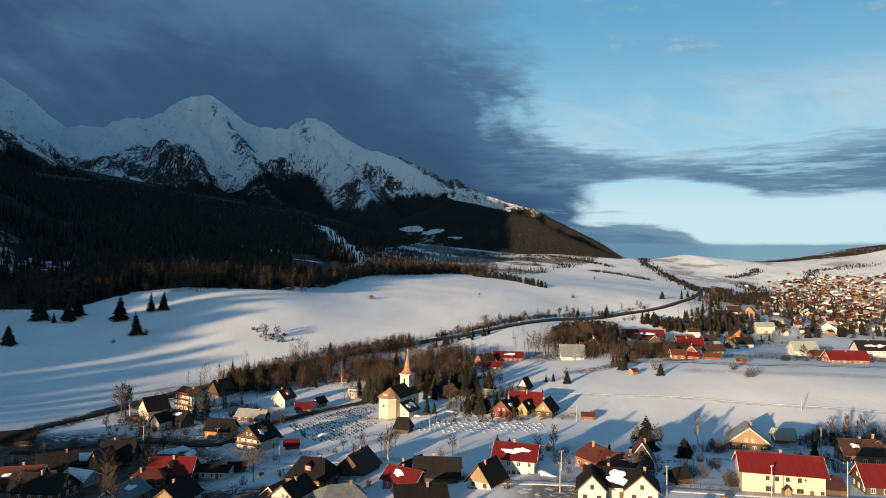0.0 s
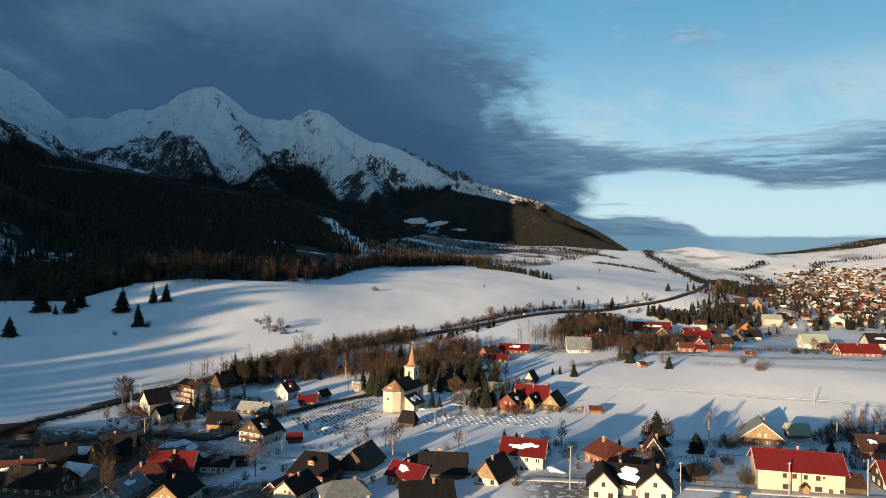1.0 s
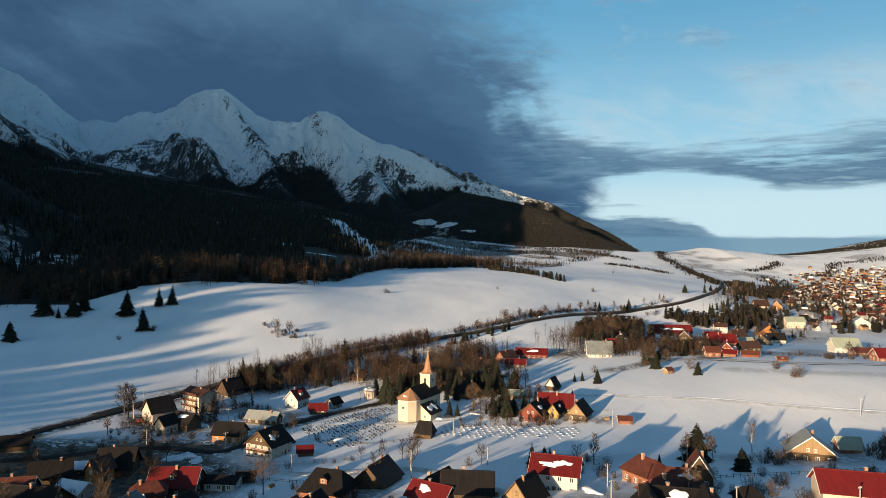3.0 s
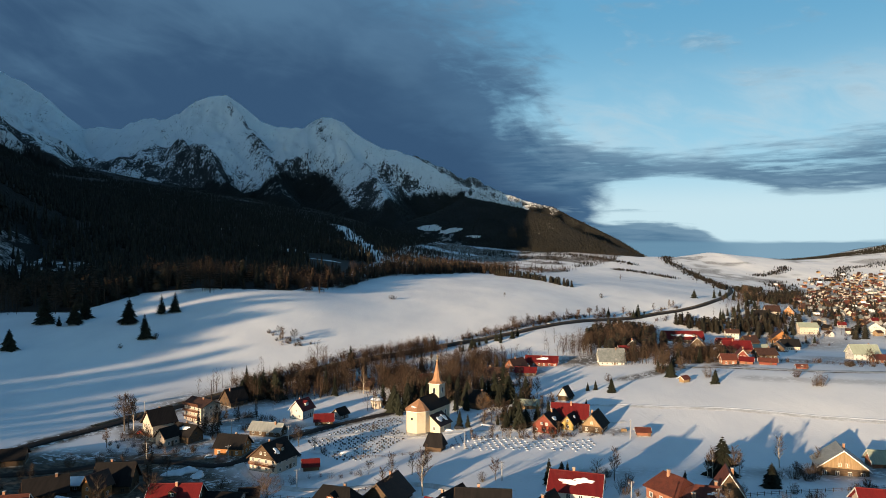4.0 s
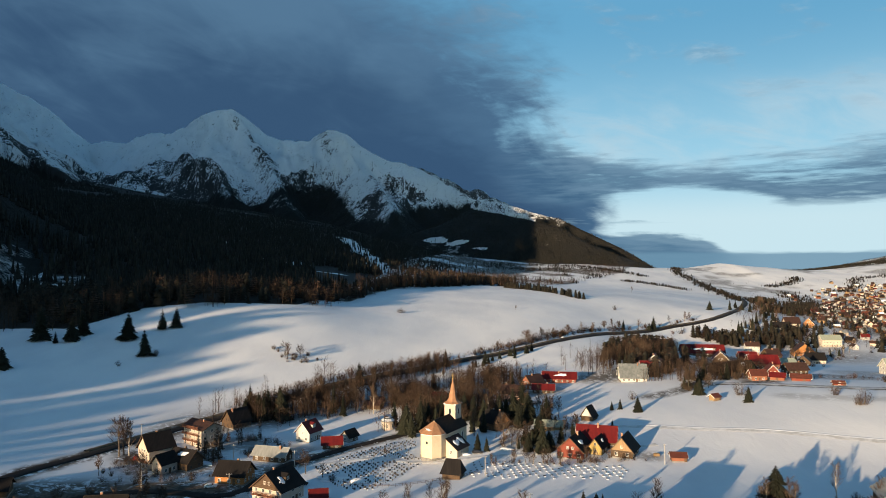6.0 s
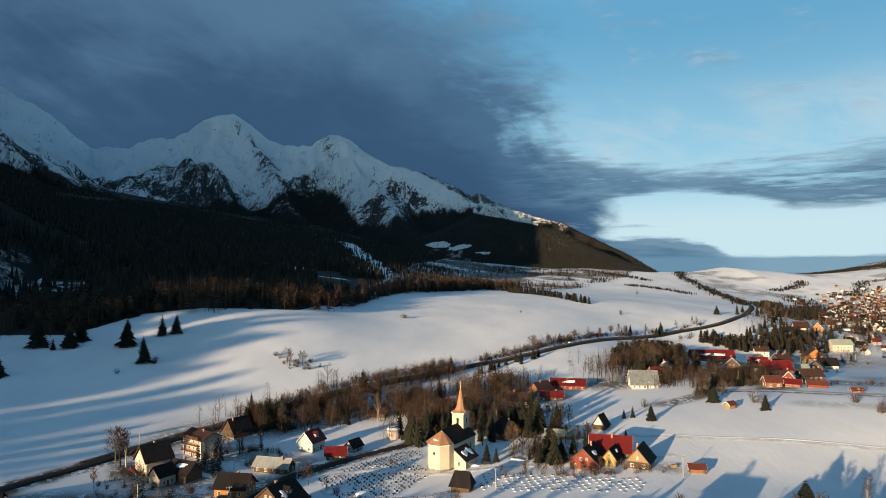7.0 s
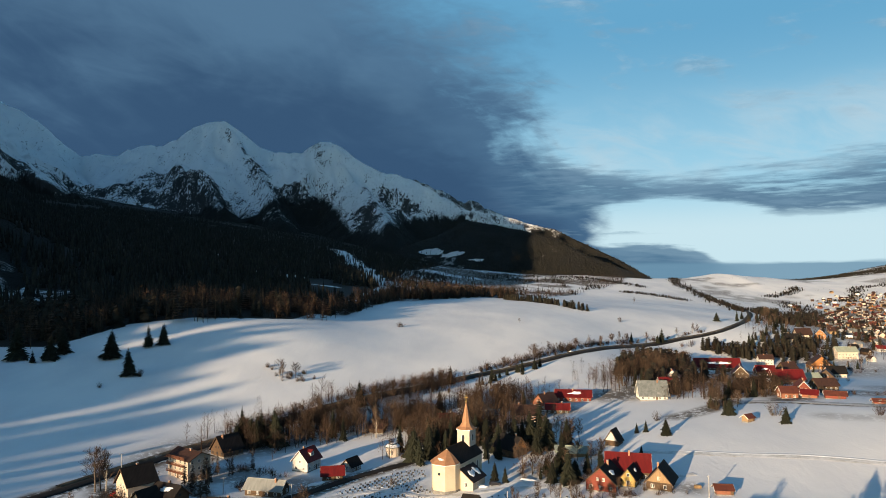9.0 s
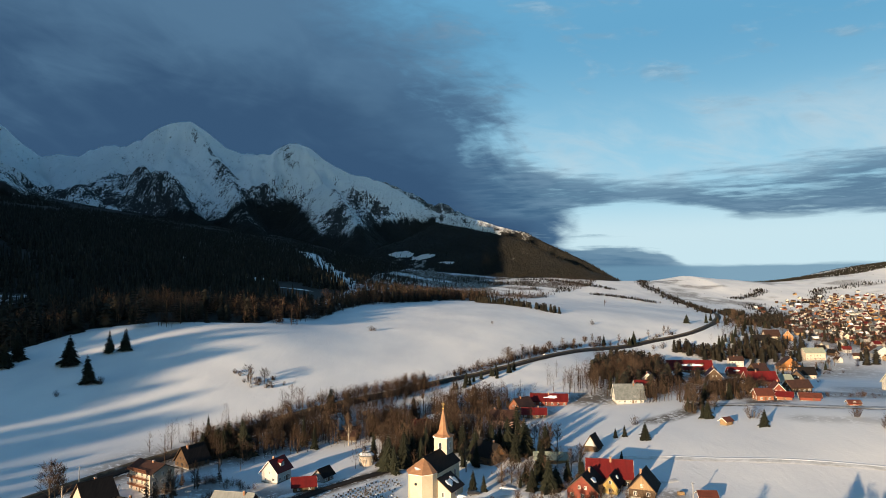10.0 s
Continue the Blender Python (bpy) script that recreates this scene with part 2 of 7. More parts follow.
def rock_map(x, y):
    """Where cliffs break through the snow."""
    r = np.zeros(np.shape(x))
    for line, wide, bare in ROCK_LINES:
        r = np.maximum(r, bare * smooth(wide, 0.35 * wide, near_line(line, x, y) + 30 * value_noise(x, y, 70, 24) + 18 * value_noise(x, y, 28, 25)))
    return r


def tree_line(x, y):
    """Height at which the woods end."""
    t = np.interp(x, [-1500, -1300, -1074, -1000, -944, -843, -787, -620, -520, -429, -297, -267, -133, 0, 120, 200, 400],
                  [385, 330, 305, 378, 335, 322, 400, 415, 340, 262, 240, 298, 331, 352, 318, 300, 280])
    t = t + 20 * value_noise(x, y, 60, 26)
    return np.where(x < -900, t + 60 * smooth(2500, 2100, y), t)


def ground_at(x, y):
    return float(land(np.array([x]), np.array([y]))[0])


# ---- materials ----
class Nodes:
    """Short hand for building one node material."""

    def __init__(self, name):
        self.mat = bpy.data.materials.new(name)
        self.mat.use_nodes = True
        self.tree = self.mat.node_tree
        self.bsdf = self.tree.nodes["Principled BSDF"]
        self.geo = self.add("ShaderNodeNewGeometry")

    def add(self, kind):
        return self.tree.nodes.new(kind)

    def put(self, socket, value):
        if isinstance(value, bpy.types.NodeSocket):
            self.tree.links.new(value, socket)
        elif isinstance(value, tuple) and len(value) == 3 and socket.type == "RGBA":
            socket.default_value = (*value, 1)
        else:
            socket.default_value = value

    def math(self, op, a, b=0.0):
        n = self.add("ShaderNodeMath")
        n.operation = op
        self.put(n.inputs[0], a)
        self.put(n.inputs[1], b)
        return n.outputs[0]

    def ramp(self, value, lo, hi, a=0.0, b=1.0):
        n = self.add("ShaderNodeMapRange")
        n.interpolation_type = "SMOOTHSTEP"
        self.put(n.inputs[0], value)
        for k, v in enumerate((lo, hi, a, b)):
            n.inputs[k + 1].default_value = v
        return n.outputs[0]

    def mix(self, fac, a, b, blend="MIX"):
        n = self.add("ShaderNodeMix")
        n.data_type, n.blend_type = "RGBA", blend
        self.put(n.inputs[0], fac)
        self.put(n.inputs[6], a)
        self.put(n.inputs[7], b)
        return n.outputs[2]

    def noise(self, scale, detail=5.0, rough=0.55, stretch=None, distort=0.0):
        n = self.add("ShaderNodeTexNoise")
        where = self.geo.outputs["Position"]
        if stretch:
            m = self.add("ShaderNodeMapping")
            m.inputs["Scale"].default_value = stretch
            self.put(m.inputs["Vector"], where)
            where = m.outputs[0]
        self.put(n.inputs["Vector"], where)
        n.inputs["Scale"].default_value, n.inputs["Detail"].default_value = scale, detail
        n.inputs["Roughness"].default_value, n.inputs["Distortion"].default_value = rough, distort
        return n.outputs["Fac"]

    def bump(self, height, strength, distance):
        n = self.add("ShaderNodeBump")
        n.inputs["Strength"].default_value, n.inputs["Distance"].default_value = strength, distance
        self.put(n.inputs["Height"], height)
        self.put(self.bsdf.inputs["Normal"], n.outputs[0])

    def done(self, color, rough=0.8, metal=0.0):
        self.put(self.bsdf.inputs["Base Color"], color)
        self.put(self.bsdf.inputs["Roughness"], rough)
        self.bsdf.inputs["Metallic"].default_value = metal
        self.bsdf.inputs["Specular IOR Level"].default_value = 0.5 if metal or isinstance(rough, float) and rough < 0.2 else 0.18
        return self.mat


def surface(name, a, b, scale, rough=0.8, bump=0.3, depth=0.03, vary=0.0, metal=0.0, stretch=None, dirt=None, island=0.0):
    """A weathered surface: two tones in patches, a finer grain, stains and relief."""
    n = Nodes(name)
    big, fine = n.noise(scale, 4, 0.6, stretch), n.noise(scale * 9, 5, 0.65, stretch)
    both = n.math("ADD", n.math("MULTIPLY", big, 0.65), n.math("MULTIPLY", fine, 0.35))
    col = n.mix(n.ramp(both, 0.36, 0.64), a, b)
    if dirt:
        col = n.mix(n.ramp(n.noise(scale * 0.45, 6, 0.7), 0.55, 0.75, 0, 0.7), col, dirt)
    if vary:
        info = n.add("ShaderNodeObjectInfo")
        v = n.add("ShaderNodeHueSaturation")
        n.put(v.inputs["Color"], col)
        n.put(v.inputs["Value"], n.ramp(info.outputs["Random"], 0, 1, 1 - vary, 1 + vary))
        col = v.outputs[0]
    if island:
        v = n.add("ShaderNodeHueSaturation")
        n.put(v.inputs["Color"], col)
        n.put(v.inputs["Value"], n.ramp(n.geo.outputs["Random Per Island"], 0, 1, 1 - island, 1 + island))
        col = v.outputs[0]
    n.bump(both, bump, depth)
    return n.done(col, n.ramp(fine, 0.3, 0.7, max(rough - 0.12, 0.05), min(rough + 0.1, 1.0)), metal)


SNOW_A, SNOW_B = (0.80, 0.80, 0.80), (0.70, 0.71, 0.73)
# near-black tones: the shade among the trees is put into the floor colour
WOOD_SHADE_A, WOOD_SHADE_B = (0.013, 0.011, 0.010), (0.034, 0.026, 0.019)


def ground_material():
    n = Nodes("snowy_ground")
    cover, dirt, trod = n.add("ShaderNodeAttribute"), n.add("ShaderNodeAttribute"), n.add("ShaderNodeAttribute")
    cover.attribute_name, dirt.attribute_name, trod.attribute_name = "wood_floor", "bare_earth", "trodden"
    drift = n.noise(0.03, 6, 0.55, (1, 0.45, 1))
    grain = n.noise(0.5, 8, 0.65)
    ripple = n.noise(0.16, 7, 0.6, (1, 0.35, 1), 0.6)
    snow = n.mix(n.ramp(drift, 0.35, 0.7), SNOW_A, SNOW_B)
    snow = n.mix(n.math("MULTIPLY", n.ramp(grain, 0.56, 0.74), n.math("ADD", n.math("MULTIPLY", trod.outputs["Fac"], 0.8), 0.05)), snow, (0.36, 0.31, 0.25))
    earth = n.mix(n.ramp(grain, 0.4, 0.62), (0.040, 0.032, 0.024), (0.14, 0.11, 0.08))
    e = n.math("MULTIPLY", n.ramp(n.math("ADD", n.math("MULTIPLY", grain, 0.8), n.math("MULTIPLY", ripple, 0.5)), 0.50, 0.66), n.ramp(dirt.outputs["Fac"], 0.05, 0.7))
    e = n.math("MAXIMUM", e, n.ramp(n.math("ADD", dirt.outputs["Fac"], n.math("MULTIPLY", grain, 0.4)), 0.9, 1.15))
    col = n.mix(e, snow, earth)
    wood = n.mix(n.noise(0.08, 6, 0.6), WOOD_SHADE_A, WOOD_SHADE_B)
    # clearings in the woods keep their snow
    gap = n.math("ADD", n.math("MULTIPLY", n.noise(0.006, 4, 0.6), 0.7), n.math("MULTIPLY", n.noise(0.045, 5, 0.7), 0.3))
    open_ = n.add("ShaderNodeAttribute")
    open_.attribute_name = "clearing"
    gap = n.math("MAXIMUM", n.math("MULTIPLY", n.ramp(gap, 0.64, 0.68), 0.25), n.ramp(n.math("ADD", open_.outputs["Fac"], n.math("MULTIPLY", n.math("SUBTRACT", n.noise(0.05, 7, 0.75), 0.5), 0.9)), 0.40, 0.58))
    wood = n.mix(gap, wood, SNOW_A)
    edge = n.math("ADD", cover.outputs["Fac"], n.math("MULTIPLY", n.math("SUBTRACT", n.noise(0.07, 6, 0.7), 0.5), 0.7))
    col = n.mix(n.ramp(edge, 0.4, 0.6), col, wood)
    n.bump(n.math("ADD", n.math("MULTIPLY", ripple, 1.0), n.math("MULTIPLY", grain, 0.45)), 0.24, 0.7)
    return n.done(col, 0.75)


def mountain_material():
    n = Nodes("mountain_rock_and_snow")
    split = n.add("ShaderNodeSeparateXYZ")
    n.put(split.inputs[0], n.geo.outputs["Position"])
    slope = n.add("ShaderNodeSeparateXYZ")
    n.put(slope.inputs[0], n.geo.outputs["Normal"])
    z, nz = split.outputs[2], slope.outputs[2]
    mid, fine = n.noise(0.006, 7, 0.62), n.noise(0.05, 9, 0.78)
    streak = n.noise(0.034, 7, 0.72, (1, 0.42, 0.16), 0.5)
    # rock breaks through at the cliffs, on steep faces and towards the tree line, streaked with snow everywhere
    cliff, limit = n.add("ShaderNodeAttribute"), n.add("ShaderNodeAttribute")
    cliff.attribute_name, limit.attribute_name = "cliff", "tree_line"
    above = n.math("SUBTRACT", z, n.math("MULTIPLY", limit.outputs["Fac"], 1000.0))
    speck = n.noise(0.15, 6, 0.8, (1, 0.6, 0.45))
    bare = n.math("ADD", n.math("MULTIPLY", cliff.outputs["Fac"], 0.47), n.math("MULTIPLY", n.math("SUBTRACT", mid, 0.5), 0.5))
    bare = n.math("ADD", bare, n.math("MULTIPLY", n.math("SUBTRACT", streak, 0.5), 1.7))
    bare = n.math("ADD", bare, n.math("MULTIPLY", n.math("SUBTRACT", fine, 0.5), 1.0))
    bare = n.math("ADD", bare, n.math("MULTIPLY", n.math("SUBTRACT", speck, 0.5), 2.6))
    bare = n.math("ADD", bare, n.ramp(above, 190, 5, -0.40, -0.13))
    bare = n.math("ADD", bare, n.ramp(nz, 0.8, 0.5, 0.0, 0.10))
    rock_here = n.ramp(bare, -0.01, 0.07)
    rock = n.mix(fine, (0.022, 0.021, 0.022), (0.080, 0.073, 0.068))
    snow = n.mix(mid, (0.92, 0.92, 0.92), (0.82, 0.84, 0.86))
    col = n.mix(rock_here, snow, rock)
    # dwarf pine and forest below the tree line, near-black with their shade in the colour
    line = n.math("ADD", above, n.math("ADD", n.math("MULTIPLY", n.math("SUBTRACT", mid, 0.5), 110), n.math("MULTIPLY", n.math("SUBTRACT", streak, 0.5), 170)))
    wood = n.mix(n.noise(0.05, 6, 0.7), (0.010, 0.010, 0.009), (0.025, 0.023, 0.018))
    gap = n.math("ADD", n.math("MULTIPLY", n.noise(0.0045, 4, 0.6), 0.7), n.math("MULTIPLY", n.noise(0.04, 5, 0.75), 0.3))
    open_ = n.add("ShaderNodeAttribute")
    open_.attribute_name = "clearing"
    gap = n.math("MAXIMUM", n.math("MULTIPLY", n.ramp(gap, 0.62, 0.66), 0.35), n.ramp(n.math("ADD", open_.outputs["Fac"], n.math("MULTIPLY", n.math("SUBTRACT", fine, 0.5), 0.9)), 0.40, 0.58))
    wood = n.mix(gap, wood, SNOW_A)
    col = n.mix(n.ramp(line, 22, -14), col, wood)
    n.bump(n.math("ADD", fine, n.math("MULTIPLY", streak, 1.2)), 0.9, 14)
    return n.done(col, 0.85)


M_GROUND, M_MOUNT = ground_material(), mountain_material()
M_SNOW = surface("lying_snow", (0.82, 0.82, 0.83), (0.72, 0.73, 0.75), 0.4, 0.75, 0.4, 0.08)
M_ASPHALT = surface("wet_asphalt", (0.014, 0.012, 0.011), (0.026, 0.021, 0.018), 0.35, 0.85, 0.2, 0.02, dirt=(0.036, 0.029, 0.024))
M_TRACK = surface("packed_snow_track", (0.62, 0.61, 0.60), (0.42, 0.40, 0.37), 0.25, 0.7, 0.4, 0.06, stretch=(1, 0.3, 1))
M_TRACK_LIGHT = surface("pressed_snow", (0.78, 0.78, 0.78), (0.50, 0.49, 0.47), 0.3, 0.7, 0.4, 0.06)
M_DITCH = surface("bare_grass_bank", (0.045, 0.036, 0.025), (0.13, 0.10, 0.065), 0.3, 0.9, 0.5, 0.1, dirt=(0.55, 0.55, 0.56))
WALL = {
    "white": surface("white_plaster", (0.50, 0.48, 0.44), (0.41, 0.39, 0.36), 0.5, 0.85, 0.15, 0.01, dirt=(0.42, 0.39, 0.34)),
    "cream": surface("cream_plaster", (0.50, 0.415, 0.335), (0.43, 0.355, 0.285), 0.5, 0.85, 0.15, 0.01, dirt=(0.36, 0.295, 0.23)),
    "ochre": surface("pale_yellow_render", (0.56, 0.475, 0.345), (0.49, 0.415, 0.30), 0.3, 0.85, 0.15, 0.01, dirt=(0.45, 0.37, 0.25)),
    "yellow": surface("yellow_plaster", (0.42, 0.29, 0.10), (0.35, 0.24, 0.08), 0.5, 0.85, 0.15, 0.01),
    "pink": surface("pink_plaster", (0.60, 0.36, 0.28), (0.50, 0.30, 0.23), 0.5, 0.85, 0.15, 0.01, dirt=(0.40, 0.30, 0.24)),
    "orange": surface("orange_stained_wood", (0.36, 0.155, 0.05), (0.25, 0.105, 0.035), 0.8, 0.65, 0.4, 0.02, stretch=(0.3, 0.3, 6)),
    "brick": surface("brick_red_render", (0.26, 0.105, 0.06), (0.19, 0.08, 0.05), 0.8, 0.85, 0.3, 0.015, dirt=(0.20, 0.10, 0.07)),
    "red": surface("red_painted_wood", (0.20, 0.048, 0.03), (0.14, 0.036, 0.024), 0.8, 0.7, 0.4, 0.02, stretch=(0.3, 0.3, 6)),
    "wood": surface("dark_log_wood", (0.10, 0.062, 0.036), (0.055, 0.036, 0.022), 0.8, 0.75, 0.5, 0.04, stretch=(0.3, 0.3, 6)),
    "tan": surface("weathered_plank_wood", (0.30, 0.20, 0.105), (0.20, 0.13, 0.07), 0.8, 0.75, 0.5, 0.03, stretch=(6, 6, 0.3)),
    "rail": surface("red_brown_balcony_boards", (0.15, 0.060, 0.032), (0.10, 0.042, 0.024), 0.8, 0.7, 0.4, 0.02, stretch=(6, 6, 0.3)),
    "grey": surface("grey_render", (0.34, 0.33, 0.31), (0.26, 0.25, 0.24), 0.5, 0.85, 0.2, 0.01, dirt=(0.2, 0.19, 0.18)),
}
ROOF = {
    "black": surface("dark_tin_roof", (0.007, 0.0062, 0.0062), (0.014, 0.0115, 0.011), 0.5, 0.85, 0.35, 0.03, stretch=(3, 0.4, 0.4), vary=0.2),
    "brown": surface("brown_tile_roof", (0.055, 0.027, 0.020), (0.034, 0.019, 0.015), 0.7, 0.65, 0.5, 0.04, vary=0.15, dirt=(0.05, 0.035, 0.03)),
    "rust": surface("rust_red_tile_roof", (0.105, 0.032, 0.021), (0.068, 0.023, 0.017), 0.7, 0.65, 0.5, 0.04, vary=0.15, dirt=(0.10, 0.05, 0.035)),
    "red": surface("bright_red_tin_roof", (0.120, 0.0105, 0.0105), (0.085, 0.0085, 0.009), 0.4, 0.6, 0.3, 0.02, stretch=(3, 0.4, 0.4), vary=0.12, dirt=(0.12, 0.03, 0.028)),
    "orange": surface("orange_tile_roof", (0.36, 0.19, 0.10), (0.28, 0.145, 0.08), 0.7, 0.65, 0.5, 0.04, vary=0.1),
    "grey": surface("grey_slate_roof", (0.16, 0.17, 0.17), (0.10, 0.11, 0.11), 0.6, 0.6, 0.4, 0.03, vary=0.15, dirt=(0.3, 0.3, 0.31)),
    "pale": surface("pale_tin_roof", (0.27, 0.275, 0.26), (0.20, 0.205, 0.195), 0.5, 0.45, 0.3, 0.02, stretch=(3, 0.4, 0.4), dirt=(0.2, 0.2, 0.18)),
    "green": surface("faded_green_tin_roof", (0.30, 0.33, 0.26), (0.23, 0.25, 0.20), 0.5, 0.5, 0.3, 0.02, stretch=(3, 0.4, 0.4)),
    "snow": M_SNOW,
}
M_FRAME = surface("white_window_paint", (0.72, 0.70, 0.66), (0.62, 0.60, 0.56), 2.0, 0.6, 0.1, 0.005)
M_FRAME_DARK = surface("brown_window_paint", (0.12, 0.07, 0.04), (0.08, 0.05, 0.03), 2.0, 0.6, 0.1, 0.005)
M_BRICK = surface("chimney_brick", (0.36, 0.19, 0.12), (0.26, 0.14, 0.09), 2.0, 0.9, 0.4, 0.02, vary=0.25)
M_STONE = surface("grey_fieldstone", (0.24, 0.23, 0.21), (0.15, 0.145, 0.135), 1.0, 0.9, 0.5, 0.05)
M_GRANITE = surface("dark_polished_granite", (0.035, 0.035, 0.038), (0.09, 0.088, 0.085), 3.0, 0.35, 0.1, 0.005, vary=0.6)
M_CONCRETE = surface("cast_concrete", (0.36, 0.35, 0.33), (0.26, 0.25, 0.24), 1.5, 0.85, 0.3, 0.01)
M_BARK = surface("grey_brown_bark", (0.10, 0.078, 0.058), (0.055, 0.043, 0.033), 2.5, 0.9, 0.6, 0.03, vary=0.3)
M_BIRCH = surface("pale_birch_bark", (0.42, 0.38, 0.32), (0.20, 0.17, 0.14), 1.2, 0.8, 0.4, 0.02, vary=0.2)
M_TWIG = surface("bare_brown_twigs", (0.078, 0.050, 0.033), (0.046, 0.031, 0.022), 0.6, 0.9, 0.2, 0.02, vary=0.35)
M_TWIG_STUFF = surface("mixed_bare_branches", (0.076, 0.046, 0.029), (0.036, 0.024, 0.017), 0.08, 0.9, 0.2, 0.02, island=0.45)
M_NEEDLE = surface("spruce_needles", (0.010, 0.0125, 0.008), (0.019, 0.019, 0.011), 0.8, 0.85, 0.4, 0.05, vary=0.35)
M_NEEDLE_STUFF = surface("spruce_wood_needles", (0.012, 0.012, 0.009), (0.026, 0.022, 0.015), 0.06, 0.85, 0.4, 0.05, island=0.4)
M_STEEL = surface("galvanised_steel", (0.45, 0.45, 0.45), (0.35, 0.35, 0.35), 2.0, 0.4, 0.1, 0.005, metal=0.8)
M_GOLD = surface("gilded_metal", (0.70, 0.48, 0.16), (0.6, 0.4, 0.12), 2.0, 0.35, 0.1, 0.005, metal=0.9)
M_RUBBER = surface("black_rubber", (0.02, 0.02, 0.02), (0.03, 0.03, 0.03), 3.0, 0.8, 0.1, 0.005)
CAR = {k: surface(f"{k}_car_paint", c, tuple(v * 0.9 for v in c), 1.0, 0.3, 0.02, 0.002) for k, c in
       (("white", (0.75, 0.75, 0.75)), ("dark", (0.03, 0.03, 0.035)), ("silver", (0.4, 0.41, 0.42)), ("red", (0.35, 0.03, 0.03)))}


def glass_material():
    n = Nodes("window_glass")
    n.bsdf.inputs["IOR"].default_value = 1.5
    return n.done(n.mix(n.noise(0.7, 2), (0.018, 0.021, 0.026), (0.045, 0.048, 0.052)), 0.08)


M_GLASS = glass_material()


# ---- the large structure ----
def sheet(name, xs, ys, height, mat, attributes=()):
    gx, gy = np.meshgrid(xs, ys)
    z = height(gx, gy)
    verts = np.stack([gx, gy, z], -1).reshape(-1, 3)
    w, h = len(xs), len(ys)
    i = (np.arange(h - 1)[:, None] * w + np.arange(w - 1)[None]).ravel()
    faces = np.stack([i, i + 1, i + w + 1, i + w], 1)
    me = bpy.data.meshes.new(name)
    me.vertices.add(len(verts))
    me.vertices.foreach_set("co", verts.ravel())
    me.loops.add(faces.size)
    me.loops.foreach_set("vertex_index", faces.ravel().astype(np.int32))
    me.polygons.add(len(faces))
    me.polygons.foreach_set("loop_start", np.arange(0, faces.size, 4, dtype=np.int32))
    me.polygons.foreach_set("use_smooth", np.ones(len(faces), bool))
    me.update()
    me.validate()
    for label, field in attributes:
        at = me.attributes.new(label, "FLOAT", "POINT")
        at.data.foreach_set("value", np.clip(field(gx, gy), 0, 1).ravel().astype(np.float32))
    me.materials.append(mat)
    return new(name, me)


def spaced(stops):
    """Grid lines with the given (from, step) stretches, the last stop ending them."""
    lines = []
    for (p, step), (q, _) in zip(stops, stops[1:]):
        lines += list(np.arange(p, q, step))
    return np.array(lines + [stops[-1][0]])


def curve_points(points, step=4.0):
    """A smooth line through the points."""
    p = np.array(points, float)
    p = np.vstack([2 * p[0] - p[1], p, 2 * p[-1] - p[-2]])
    line = []
    for a, b, c, d in zip(p, p[1:], p[2:], p[3:]):
        n = max(2, int(np.hypot(*(c - b)) / step))
        for t in np.arange(n) / n:
            line.append(0.5 * (2 * b + (c - a) * t + (2 * a - 5 * b + 4 * c - d) * t * t + (3 * b - a - 3 * c + d) * t ** 3))
    return np.array(line + [p[-2]])


def distance_to(line, x, y):
    best = np.full(np.shape(x), 1e9)
    for (ax, ay), (bx, by) in zip(line, line[1:]):
        dx, dy = bx - ax, by - ay
        t = np.clip(((x - ax) * dx + (y - ay) * dy) / (dx * dx + dy * dy + 1e-9), 0, 1)
        best = np.minimum(best, np.hypot(x - ax - t * dx, y - ay - t * dy))
    return best


ROAD = [(-176, 180), (-175, 245), (-170, 288), (-161, 315), (-152, 341), (-142, 364), (-128, 389), (-108, 422), (-84, 457), (-61, 482), (-41, 501), (-15, 529),
        (14, 554), (46, 587), (84, 634), (134, 700), (204, 778), (278, 840), (326, 905), (372, 996), (422, 1104), (522, 1356)]
STREET = [(-160, 250), (-142, 264), (-135, 273), (-122, 279), (-110, 279), (-97, 276.5), (-89, 283), (-86, 298), (-82, 314), (-73, 326), (-58.5, 344), (-40, 361), (-12, 386), (24, 412)]
LANE = [(-90, 282), (-76, 258), (-55, 246), (-24, 246), (-6, 230), (10, 202), (24, 190), (66, 174), (132, 162)]
HILL_TRACK = [(50, 345), (73, 335), (98, 324), (120, 312), (140, 298), (157, 284), (174, 268), (196, 250)]
CHURCH_WALK = [(-72, 314), (-48, 322), (-29, 312), (0, 314), (36, 310), (62, 314)]
VALLEY_LANE = [(122, 426), (141, 417), (153, 404), (165, 391), (182, 380), (222, 366), (280, 356), (360, 352)]
EDGE_X = [-720, -504, -396, -332, -277, -256, -198, -156, -131, -119, -98, -40, 14, 61, 180, 298, 408, 720, 820]
EDGE_Y = [312, 360, 420, 484, 493, 544, 568, 617, 642, 776, 882, 990, 1082, 1116, 1380, 1652, 1837, 2760, 6000]


